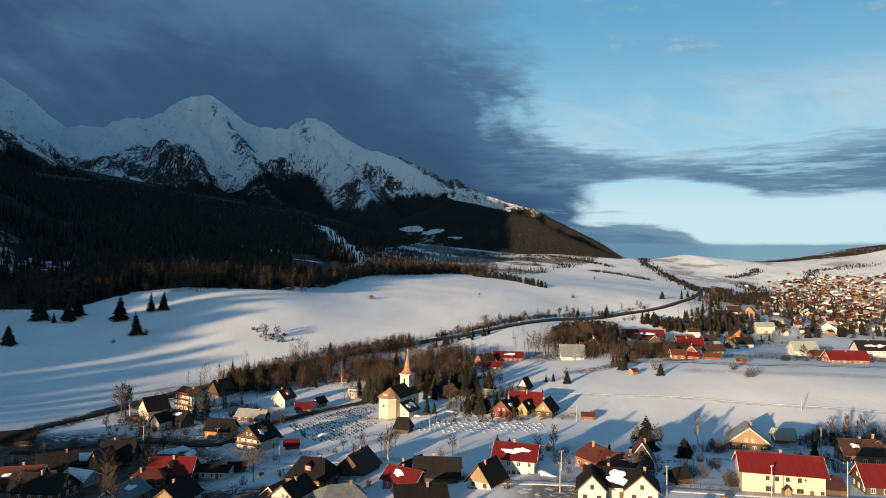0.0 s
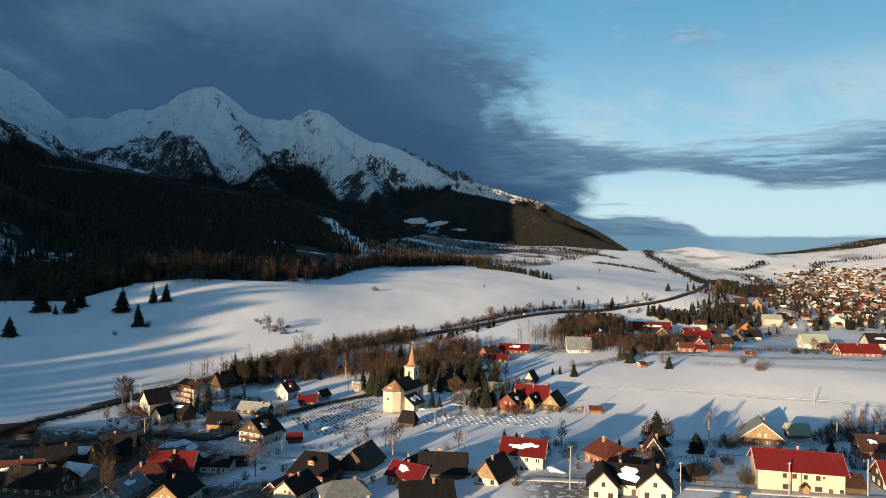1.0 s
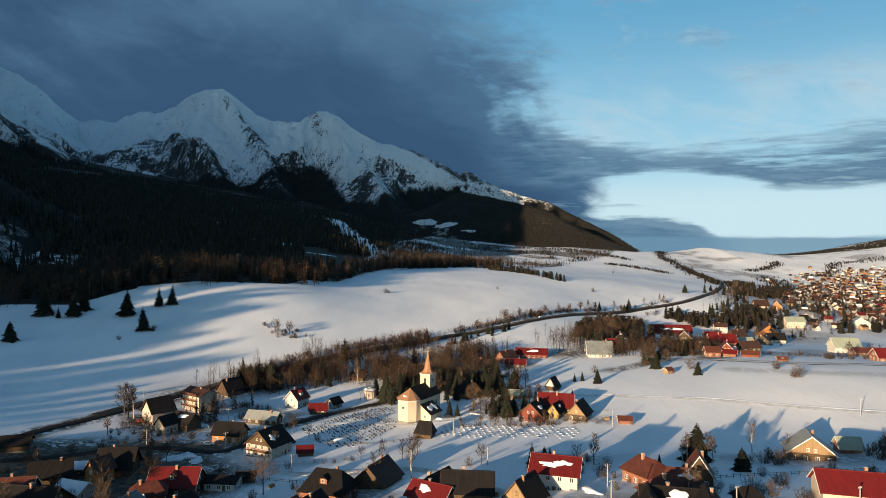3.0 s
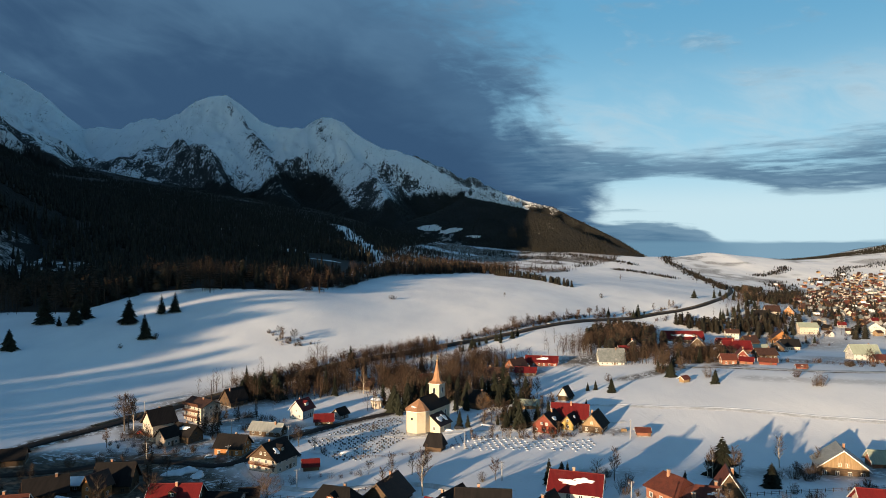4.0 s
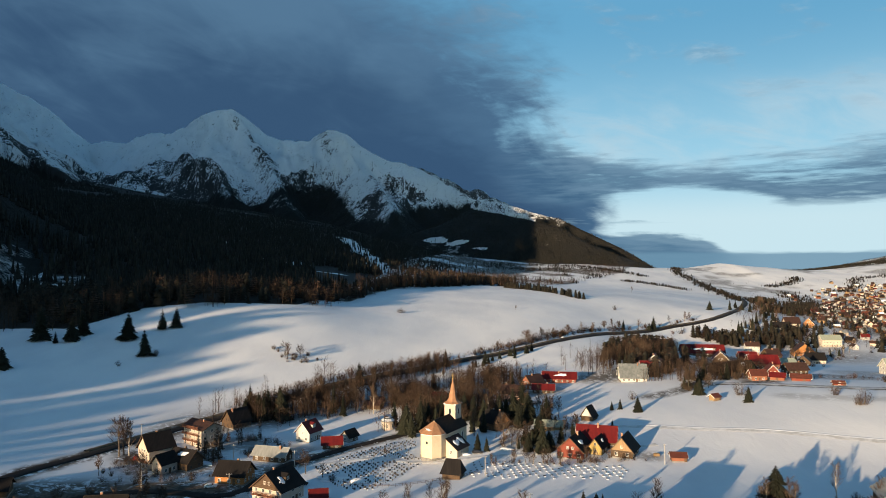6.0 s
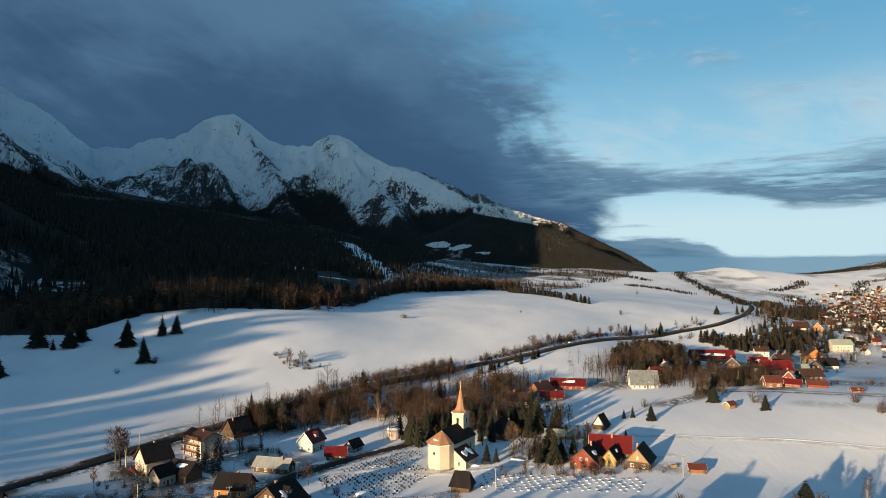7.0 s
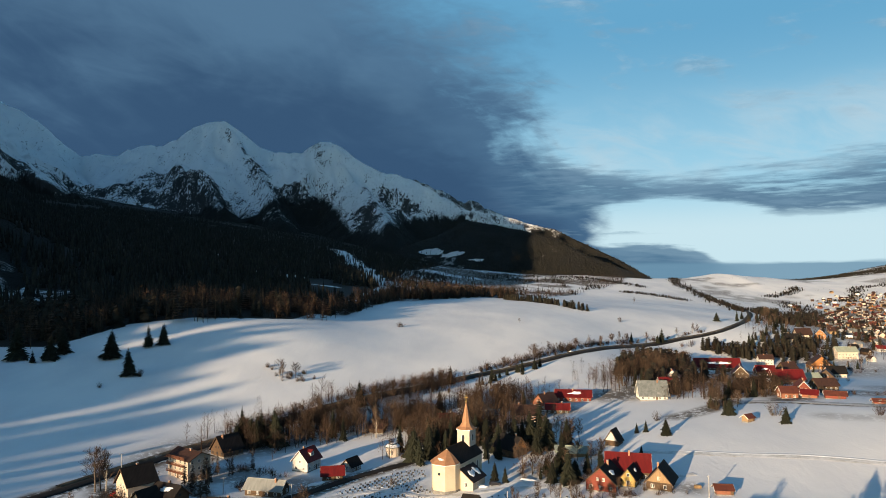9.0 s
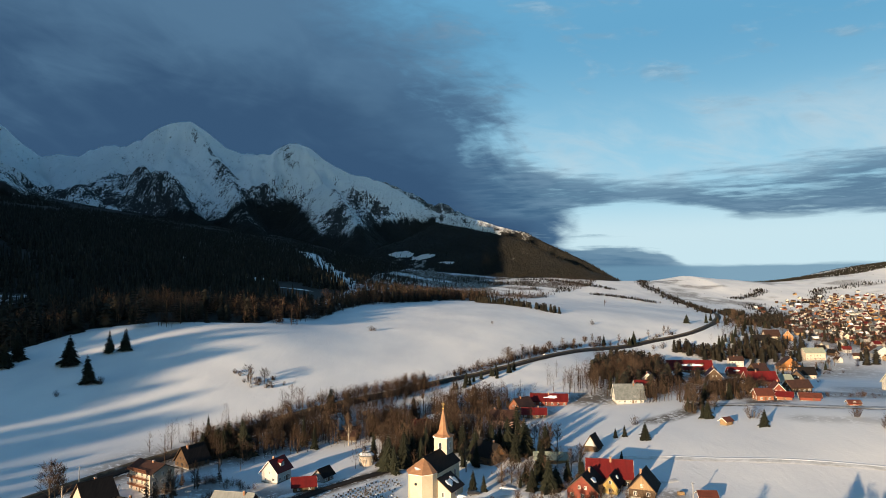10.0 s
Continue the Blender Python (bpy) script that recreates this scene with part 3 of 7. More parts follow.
# place, size along x and y, and how open
CLEARINGS = [(-300, 1125, 46, 42, 0.85), (-440, 1265, 44, 44, 0.52), (-790, 2440, 110, 80, 0.40), (-690, 2720, 130, 90, 0.40), (-560, 2500, 90, 70, 0.34), (-213, 1059, 36, 9, 0.6), (-105, 2335, 46, 30, 0.75), (-40, 2290, 50, 20, 0.7), (36, 2235, 40, 16, 0.6), (-142, 1679, 18, 16, 0.8), (-805, 2650, 50, 40, 0.6),
             (-450, 700, 100, 62, 0.46), (-360, 640, 30, 14, 0.42), (-352, 712, 26, 14, 0.5), (-520, 800, 60, 40, 0.40), (-630, 1000, 70, 40, 0.34)]
SNOW_GULLY = [(-370, 2050), (-300, 1800), (-241, 1587), (-180, 1380), (-139, 1190)]
SHOULDER_SNOW = [(50, 3150), (110, 3100), (171, 3055), (280, 3010)]
SCRUB_X = [-160, -140, -60, 50, 270, 390, 500, 580, 640, 720, 820]
SCRUB_Y = [1000, 1700, 2260, 2160, 2080, 2180, 2120, 1980, 2150, 2760, 6000]


def wood_edge(x, y):
    """How far a place lies inside the woods; on the low sunny hill they begin much further back."""
    return y - np.maximum(np.interp(x, EDGE_X, EDGE_Y), np.interp(x, SCRUB_X, SCRUB_Y) * smooth(-158, -146, x))


def wood_floor(x, y):
    return smooth(-5, 16, wood_edge(x, y) + 12 * value_noise(x, y, 40, 71))


def clearing(x, y):
    ragged = 14 * value_noise(x, y, 26, 72) + 8 * value_noise(x, y, 11, 73)
    c = np.maximum(smooth(34, 12, distance_to(SNOW_GULLY, x, y) + ragged), 0.6 * smooth(56, 14, distance_to(SHOULDER_SNOW, x, y) + 1.5 * ragged))
    for cx, cy, rx, ry, k in CLEARINGS:
        c = np.maximum(c, k * smooth(1.25, 0.6, np.hypot((x - cx) / rx, (y - cy) / ry) + ragged / 60))
    return c


def scrub(x, y):
    """The low sunny hill between meadow and forest."""
    return smooth(0, 50, y - np.interp(x, EDGE_X, EDGE_Y)) * smooth(20, -40, wood_edge(x, y)) * smooth(-190, -120, x) * smooth(640, 540, x)


def bare_earth(x, y):
    """Trampled and thawed ground: road sides, yards, the creek and tufts on the slopes."""
    e = 0.8 * smooth(7, 3, distance_to(ROAD, x, y)) * smooth(840, 360, y)
    e = np.maximum(e, 0.7 * smooth(8, 2.5, distance_to(STREET, x, y)))
    for px, py, r, k in ((-126, 312, 26, 0.6), (-140, 318, 16, 0.7), (-94, 302, 20, 0.55), (-112, 345, 18, 0.45), (-86, 335, 16, 0.45), (14, 330, 20, 0.45), (30, 345, 16, 0.4),
                         (160, 448, 34, 0.5), (200, 440, 30, 0.42), (150, 425, 16, 0.6), (240, 470, 40, 0.35), (285, 640, 50, 0.4), (30, 448, 24, 0.5), (-30, 425, 22, 0.5)):
        e = np.maximum(e, k * smooth(1.1, 0.4, np.hypot(x - px, y - py) / r))
    e = np.maximum(e, 1.05 * smooth(1.3, 0.7, np.hypot((x + 112) / 21, (y - 283) / 8)))
    e = np.maximum(e, 1.02 * smooth(66, 30, np.hypot((x + 132) / 1.15, (y - 232) / 1.1)))
    e = np.maximum(e, 0.9 * smooth(38, 14, np.hypot(x + 62, (y - 196) / 0.8)))
    e = np.maximum(e, 0.30 * smooth(12, 3, distance_to([(140, 372), (153, 362), (175, 348), (210, 328)], x, y)))
    e = np.maximum(e, 0.5 * smooth(30, 4, distance_to([(-142, 360), (-84, 414), (-24, 454), (48, 478)], x, y)))
    e = np.maximum(e, 0.6 * smooth(36, 6, distance_to([(74, 474), (132, 504), (180, 564), (228, 654)], x, y)))
    e = np.maximum(e, 0.85 * smooth(7, 2, distance_to(VALLEY_LANE, x, y)))
    e = np.maximum(e, 0.40 * smooth(90, 24, np.hypot(x - 306, (y - 672) / 1.6)))
    e = np.maximum(e, 0.6 * smooth(12, 3, distance_to([(84, 400), (98, 408), (110, 418), (120, 428)], x, y)))
    e = np.maximum(e, 0.5 * smooth(9, 2, np.hypot(x - 56, (y - 300) / 1.2)))
    e = np.maximum(e, 0.6 * smooth(-0.2, 0.7, value_noise(x, y, 30, 91)) * smooth(285, 240, y) * smooth(50, 130, y))
    e = np.maximum(e, 0.68 * smooth(260, 90, np.hypot((x - 640 - 0.45 * (y - 1100)) / 0.9, (y - 1100) / 2.4)))
    e = np.maximum(e, 0.75 * scrub(x, y) * smooth(-0.5, 0.4, value_noise(x, y, 75, 95) + 0.5 * value_noise(x, y, 28, 96)))
    e = np.maximum(e, 0.45 * smooth(0.1, 0.8, value_noise(x, y, 90, 97) + 0.5 * value_noise(x, y, 30, 98)) * smooth(450, 620, x) * smooth(1250, 1450, y))
    return e + 0.14 * smooth(0.4, 0.9, value_noise(x, y, 35, 92)) * smooth(580, 360, y)


def trodden(x, y):
    t = smooth(6, 1, distance_to(HILL_TRACK, x, y)) * 0.7 * smooth(-0.4, 0.5, value_noise(x, y, 33, 94))
    t = np.maximum(t, 0.35 * smooth(280, 230, y))
    t = np.maximum(t, 0.16 * smooth(36, 12, distance_to(CHURCH_WALK, x, y)))
    return np.maximum(t, 0.5 * smooth(0.0, 0.9, value_noise(x, y, 60, 93)) * smooth(48, 108, x) * smooth(740, 500, y))


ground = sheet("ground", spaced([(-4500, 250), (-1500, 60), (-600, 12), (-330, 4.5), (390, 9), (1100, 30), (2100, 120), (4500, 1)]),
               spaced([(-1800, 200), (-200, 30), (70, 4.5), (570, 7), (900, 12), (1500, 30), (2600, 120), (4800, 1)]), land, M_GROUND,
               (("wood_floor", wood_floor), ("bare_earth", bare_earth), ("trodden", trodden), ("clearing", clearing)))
tagged(ground, "snow-covered valley floor and meadows with thawed patches", "ground", kind="structure")
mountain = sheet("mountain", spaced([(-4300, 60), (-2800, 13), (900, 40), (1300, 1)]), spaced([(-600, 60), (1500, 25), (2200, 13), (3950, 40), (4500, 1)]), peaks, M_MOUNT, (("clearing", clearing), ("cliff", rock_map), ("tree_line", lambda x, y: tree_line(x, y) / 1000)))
tagged(mountain, "steep rocky mountain range with snow fields and dark forest", "mountain", kind="structure")


def ribbon(name, points, width, mat, label, lift=0.1, crown=0.05, skirt=0.6):
    """A strip that follows the ground, a little raised along its middle, with edges that run into the ground."""
    line = curve_points(points)
    way = np.gradient(line, axis=0)
    side = np.stack([-way[:, 1], way[:, 0]], 1) / np.hypot(way[:, 0], way[:, 1])[:, None]
    wobble = 1 + 0.10 * value_noise(line[:, 0], line[:, 1], 9, 41)
    cols, ups = (-0.58, -0.5, -0.25, 0.0, 0.25, 0.5, 0.58), (-0.4, 0, 0.6, 1, 0.6, 0, -0.4)
    verts, faces = [], []
    for off, up in zip(cols, ups):
        xy = line + side * (off * width * wobble)[:, None]
        z = land(xy[:, 0], xy[:, 1]) + lift + 0.0007 * np.maximum(xy[:, 1] - 200, 0)
        z += crown * up if up >= 0 else -skirt
        verts.append(np.column_stack([xy, z]))
    n = len(line)
    verts = np.concatenate(verts)
    for c in range(len(cols) - 1):
        faces += [(c * n + k, (c + 1) * n + k, (c + 1) * n + k + 1, c * n + k + 1) for k in range(n - 1)]
    me = bpy.data.meshes.new(name)
    me.from_pydata(verts.tolist(), [], [f[::-1] for f in faces])
    me.polygons.foreach_set("use_smooth", np.ones(len(faces), bool))
    me.materials.append(mat)
    return tagged(new(name, me), label, "road", kind="structure")


ribbon("road", ROAD, 4.4, M_ASPHALT, "wet dark asphalt road along the snowy meadow", 0.2, 0.12)
ribbon("road", STREET, 4.6, M_ASPHALT, "dark village street cleared of snow", 0.14)
ribbon("road", LANE, 4.0, M_TRACK, "narrow lane of packed dirty snow between houses", 0.1)
ribbon("road", VALLEY_LANE, 4.5, M_TRACK, "packed snow lane across the valley fields", 0.08, 0.03, 0.08)
ribbon("path", HILL_TRACK, 3.4, M_TRACK_LIGHT, "pressed snow track across the white slope", 0.03, 0.0, 0.03)
ribbon("snow_bank", [(x + 1.2 + 0.5 * math.sin(0.1 * x), y + 2.0 + 0.7 * math.sin(0.13 * x)) for x, y in curve_points(HILL_TRACK, 6.0)], 1.9, M_SNOW, "low bank of snow pushed up beside the track", 0.0, 0.09, 0.12)
ribbon("path", CHURCH_WALK, 2.6, M_TRACK_LIGHT, "cleared snow path through the graveyard", 0.05, 0.03, 0.08)
bank = [(x - 2.9, y + 2.1) for x, y in ROAD[3:]]
ribbon("embankment", bank, 3.0, M_DITCH, "bare brown grass bank beside the road", 0.25, 0.35)


# ---- builders ----
def part(name, source, mat, parent, label="", m=None):
    """Links a bmesh, or a mesh that is shared, as one mesh object under a thing or a part."""
    if isinstance(source, bmesh.types.BMesh):
        me = bpy.data.meshes.new(name)
        bmesh.ops.recalc_face_normals(source, faces=source.faces)
        source.to_mesh(me)
        source.free()
        me.materials.append(mat)
    else:
        me = source
    ob = new(name, me)
    ob.parent = parent
    if m is not None:
        ob.matrix_local = m
    return tagged(ob, label) if label else ob


def shared(name, bm, mat):
    me = bpy.data.meshes.new(name)
    bmesh.ops.recalc_face_normals(bm, faces=bm.faces)
    bm.to_mesh(me)
    bm.free()
    me.materials.append(mat)
    return me


def box(bm, x0, x1, y0, y1, z0, z1):
    v = [bm.verts.new(c) for c in ((x0, y0, z0), (x1, y0, z0), (x1, y1, z0), (x0, y1, z0), (x0, y0, z1), (x1, y0, z1), (x1, y1, z1), (x0, y1, z1))]
    for f in ((0, 3, 2, 1), (4, 5, 6, 7), (0, 1, 5, 4), (1, 2, 6, 5), (2, 3, 7, 6), (3, 0, 4, 7)):
        bm.faces.new([v[k] for k in f])
    return bm


def boxes(*rows):
    bm = bmesh.new()
    for row in rows:
        box(bm, *row)
    return bm


def slab(bm, corners, thick):
    """A plate of that thickness under four corners."""
    c = [Vector(p) for p in corners]
    n = (c[1] - c[0]).cross(c[3] - c[0]).normalized()
    n = n if n.z > 0 else -n
    top, low = [bm.verts.new(p) for p in c], [bm.verts.new(p - n * thick) for p in c]
    bm.faces.new(top)
    bm.faces.new(low[::-1])
    for k in range(len(c)):
        j = (k + 1) % len(c)
        bm.faces.new((top[k], low[k], low[j], top[j]))


def prism_house(L, W, eave, ridge, hip=0.0, deep=1.5):
    """Closed walls with gables; the ridge runs along x."""
    bm = bmesh.new()
    lo = [bm.verts.new((sx * L / 2, sy * W / 2, -deep)) for sx, sy in ((-1, -1), (1, -1), (1, 1), (-1, 1))]
    up = [bm.verts.new((sx * L / 2, sy * W / 2, eave)) for sx, sy in ((-1, -1), (1, -1), (1, 1), (-1, 1))]
    bm.faces.new(lo[::-1])
    if hip:
        for k in range(4):
            bm.faces.new((lo[k], lo[(k + 1) % 4], up[(k + 1) % 4], up[k]))
        bm.faces.new(up)
        return bm
    ra, rb = bm.verts.new((-L / 2, 0, ridge)), bm.verts.new((L / 2, 0, ridge))
    bm.faces.new((lo[0], lo[1], up[1], up[0]))
    bm.faces.new((lo[2], lo[3], up[3], up[2]))
    bm.faces.new((lo[1], lo[2], up[2], rb, up[1]))
    bm.faces.new((lo[3], lo[0], up[0], ra, up[3]))
    bm.faces.new((up[0], up[1], rb, ra))
    bm.faces.new((up[2], up[3], ra, rb))
    return bm


def roof_mesh(L, W, eave, ridge, over=0.6, end=0.8, thick=0.24, hip=0.0):
    bm = bmesh.new()
    k = (ridge - eave) / (W / 2)
    zl, z = eave - k * over + 0.16, ridge + 0.16
    a, b, h = L / 2 + end, W / 2 + over, (L / 2 + end - hip if hip else L / 2 + end)
    for s in (-1, 1):
        slab(bm, [(-a, s * b, zl), (a, s * b, zl), (h, s * 0.02, z), (-h, s * 0.02, z)], thick)
        if hip:
            slab(bm, [(s * a, -b, zl), (s * a, b, zl), (s * h, 0.02, z), (s * h, -0.02, z)], thick)
    if not hip:
        box(bm, -a, a, -0.16, 0.16, z - 0.12, z + 0.07)     # ridge cap
    return bm


def snow_blob(L, W, seed, thick=0.18):
    """A ragged, rounded patch of lying snow, in the plane of x and y."""
    rnd = random.Random(seed)
    bm = bmesh.new()
    n = 34
    waves = [(k, rnd.random() * 6.28, rnd.uniform(0.5, 1.0) * 0.42 / k ** 0.8) for k in (2, 3, 4, 5, 7, 9)]

    def reach(t):
        return max(0.42, 0.86 + sum(a * math.sin(k * t + p) for k, p, a in waves))
    ring = [(math.cos(t) * L / 2 * reach(t), math.sin(t) * W / 2 * reach(t)) for t in np.arange(n) * 2 * math.pi / n]
    rows = [[bm.verts.new((x * s, y * s, z * rnd.uniform(0.75, 1.2))) for x, y in ring] for s, z in ((1, 0), (0.95, thick * 0.6), (0.7, thick), (0.35, thick * 1.1))]
    for p, q in zip(rows, rows[1:]):
        for k in range(n):
            bm.faces.new((p[k], p[(k + 1) % n], q[(k + 1) % n], q[k]))
    bm.faces.new(rows[-1])
    bm.faces.new(rows[0][::-1])
    for f in bm.faces:
        f.smooth = True
    return bm


def lattice(xs, zs, holes, y0, y1):
    """One connected frame of bars: a grid of cells, all solid but the holes, as thick as from y0 to y1."""
    bm = bmesh.new()
    v = {(i, k): bm.verts.new((x, y0, z)) for i, x in enumerate(xs) for k, z in enumerate(zs)}
    faces = [bm.faces.new((v[i, k], v[i + 1, k], v[i + 1, k + 1], v[i, k + 1])) for i in range(len(xs) - 1) for k in range(len(zs) - 1) if (i, k) not in holes]
    made = bmesh.ops.extrude_face_region(bm, geom=faces)
    bmesh.ops.translate(bm, verts=[g for g in made["geom"] if isinstance(g, bmesh.types.BMVert)], vec=(0, y1 - y0, 0))
    return bm


WINDOWS = {}


def window_meshes(w, h, dark):
    """Frame with a mullion and transom, and the pane behind it; it looks along -y."""
    key = (round(w, 1), round(h, 1), dark)
    if key not in WINDOWS:
        t = 0.09
        f = lattice([-w / 2, -w / 2 + t, -0.045, 0.045, w / 2 - t, w / 2], [-h / 2, -h / 2 + t, h / 2 - t, h / 2], {(1, 1), (3, 1)}, -0.07, 0.02)
        p = boxes((-w / 2 + t, w / 2 - t, -0.025, 0.01, -h / 2 + t, h / 2 - t))
        WINDOWS[key] = shared("window", f, M_FRAME_DARK if dark else M_FRAME), shared("pane", p, M_GLASS)
    return WINDOWS[key]


def window(parent, m, w=1.1, h=1.3, dark=False):
    f, p = window_meshes(w, h, dark)
    ob = part("window", f, None, parent, m=m)
    part("pane", p, None, ob, m=Matrix())
    return ob


FACE = {"front": lambda L, W: (pose(0, -W / 2, 0), L), "back": lambda L, W: (pose(0, W / 2, 0, 0, 0, 180), L),
        "left": lambda L, W: (pose(-L / 2, 0, 0, 0, 0, -90), W), "right": lambda L, W: (pose(L / 2, 0, 0, 0, 0, 90), W)}


def add_windows(root, L, W, eave, ridge, size=(1.1, 1.3), dark=False, gap=2.9, sides=("front", "left", "right", "back"), hip=0.0):
    w, h = size
    storeys = max(1, int((eave + 0.4) / 2.7))
    for side in sides:
        m, length = FACE[side](L, W)
        n = max(1, int(length / gap))
        for s in range(storeys):
            for k in range(n):
                window(root, m @ pose((k - (n - 1) / 2) * length / n, -0.02, 1.45 + s * 2.75), w, h, dark)
        if side in ("left", "right") and not hip:
            z = 1.45 + storeys * 2.75
            if ridge - z > 1.6:
                m2 = 2 if W > 8 and ridge - z > 2.2 else 1
                for k in range(m2):
                    window(root, m @ pose((k - (m2 - 1) / 2) * 2.0, -0.02, z - 0.15), 0.9, 1.1, dark)


def house(x, y, turn, L, W, eave, ridge, wall, roof, label, gable="", hip=0.0, chimney=1, snow=0, dark=False, windows=True, balcony=0, door="front",
          dormer=0, category="house", name="house", ends=0.8, seed=0, skirt="", balcony_side="left", sides=("front", "left", "right"), z=None):
    """A gabled house: walls, roof, chimneys, windows, door, with cladding, balconies, dormers and lying snow where it has them."""
    rnd = random.Random(seed * 7 + 3)
    c, s = math.cos(radians(turn)), math.sin(radians(turn))
    spots = [(x + c * a * L / 2 - s * b * W / 2, y + s * a * L / 2 + c * b * W / 2) for a in (-1, 1) for b in (-1, 1)]
    low = (min(ground_at(*p) for p in spots) * 0.5 + ground_at(x, y) * 0.5) if z is None else z
    root = new(name)
    root.matrix_world = pose(x, y, low, 0, 0, turn)
    tagged(root, label, category, "village houses" if category == "house" else "")
    part("wall", prism_house(L, W, eave, ridge, hip), WALL[wall], root)
    part("roof", roof_mesh(L, W, eave, ridge, 0.7, ends, hip=hip), ROOF[roof], root)
    part("plinth", boxes((-L / 2 - 0.06, L / 2 + 0.06, -W / 2 - 0.06, W / 2 + 0.06, -1.6, 0.35)), M_STONE, root)
    k = (ridge - eave) / (W / 2)
    if gable and not hip:
        for sx, side in ((-1, "left"), (1, "right")):
            bm = bmesh.new()
            e = eave - 0.2
            x0, x1 = sx * L / 2, sx * (L / 2 + 0.07)
            tri = [(-W / 2 - 0.02, e), (W / 2 + 0.02, e), (W / 2 + 0.02, eave), (0, ridge), (-W / 2 - 0.02, eave)]
            p, q = [bm.verts.new((x0, yy, zz)) for yy, zz in tri], [bm.verts.new((x1, yy, zz)) for yy, zz in tri]
            bm.faces.new(p)
            bm.faces.new(q)
            for j in range(5):
                bm.faces.new((p[j], p[(j + 1) % 5], q[(j + 1) % 5], q[j]))
            part("gable_cladding", bm, WALL[gable], root)
    if not hip:
        # barge boards along the gable edges
        yo, ze = W / 2 + 0.7, eave - k * 0.7 + 0.13
        for sx in (-1, 1):
            bm = bmesh.new()
            prof = [(-yo, ze), (0, ridge + 0.15), (yo, ze), (yo, ze - 0.32), (0, ridge - 0.2), (-yo, ze - 0.32)]
            xa, xb = sx * (L / 2 + ends - 0.02), sx * (L / 2 + ends + 0.06)
            p, q = [bm.verts.new((xa, yy, zz)) for yy, zz in prof], [bm.verts.new((xb, yy, zz)) for yy, zz in prof]
            for face in ((0, 1, 4, 5), (1, 2, 3, 4)):
                bm.faces.new([p[j] for j in face])
                bm.faces.new([q[j] for j in face])
            for j in range(6):
                bm.faces.new((p[j], p[(j + 1) % 6], q[(j + 1) % 6], q[j]))
            part("barge_board", bm, M_FRAME_DARK if roof in ("black", "brown") else M_FRAME, root)
    for j in range(chimney):
        cx, cy = (rnd.uniform(-0.3, 0.3) * L if chimney == 1 else (-0.25 + 0.5 * j) * L), rnd.choice((-1, 1)) * rnd.uniform(0.3, 0.9)
        top = ridge + rnd.uniform(0.6, 1.1)
        stack = part("chimney", boxes((cx - 0.32, cx + 0.32, cy - 0.32, cy + 0.32, ridge - 2.2, top)), M_BRICK, root)
        part("cap", boxes((cx - 0.42, cx + 0.42, cy - 0.42, cy + 0.42, top, top + 0.12)), M_CONCRETE, stack)
    if windows:
        add_windows(root, L, W, eave, ridge, dark=dark, hip=hip, sides=sides)
    m, length = FACE[door](L, W)
    d = part("door", boxes((-0.5, 0.5, -0.09, 0.02, -0.02, 2.05)), M_FRAME_DARK, root, m=m @ pose(length * 0.5 / max(1, int(length / 2.9)) * (1 if int(length / 2.9) % 2 else 0) + 0.02, 0, 0.02))
    part("handle", boxes((0.36, 0.40, -0.14, -0.09, 0.98, 1.1)), M_STEEL, d, m=Matrix())
    for b in range(balcony):
        z0 = 2.75 * (b + 1)
        m, length = FACE[balcony_side](L, W)
        half = length * 0.46
        bm = boxes((-half, half, -1.3, 0, z0 - 0.15, z0))
        deck = part("balcony", bm, WALL["rail"], root, m=m)
        xs = np.linspace(-half, half, 2 * int(half * 2 / 0.5) + 2)
        rail = lattice(xs, [z0 + 0.05, z0 + 0.16, z0 + 0.9, z0 + 1.0], {(j, 1) for j in range(1, len(xs) - 1, 2)}, -1.3, -1.25)
        part("railing", rail, WALL["rail"], deck, m=Matrix())
    for j in range(dormer):
        cx = (j - (dormer - 1) / 2) * L / max(1, dormer) * 0.8
        yb, zb = -W / 4, eave + (ridge - eave) * 0.5
        bm = bmesh.new()
        w2, hh, dep = 1.1, 1.5, W / 4 + 0.9
        box(bm, cx - w2, cx + w2, yb - 1.0, yb + dep, zb - 0.8, zb + hh * 0.55)
        dm = part("dormer", bm, WALL[gable or wall], root)
        bm = bmesh.new()
        for sy in (-1, 1):
            slab(bm, [(cx + sy * (w2 + 0.35), yb - 1.4, zb + hh * 0.5), (cx + sy * (w2 + 0.35), yb + dep, zb + hh * 0.5), (cx, yb + dep, zb + hh * 1.15), (cx, yb - 1.4, zb + hh * 1.15)], 0.14)
        part("roof", bm, ROOF[roof], dm, m=Matrix())
        window(dm, pose(cx, yb - 1.02, zb + 0.1), 0.9, 1.0, dark)
    for j in range(snow):
        side = -1 if j % 3 != 2 else 1
        lx, ly = rnd.uniform(0.25, 0.5) * L, rnd.uniform(0.35, 0.6) * (W / 2)
        cx, cy = rnd.uniform(-0.28, 0.28) * L, side * W / 4 * rnd.uniform(0.8, 1.2)
        tilt = math.degrees(math.atan(k))
        part("roof_snow", snow_blob(lx, ly, seed + j), M_SNOW, root, m=pose(cx, cy, ridge + 0.17 - k * abs(cy), side * -tilt if side > 0 else tilt))
    return root


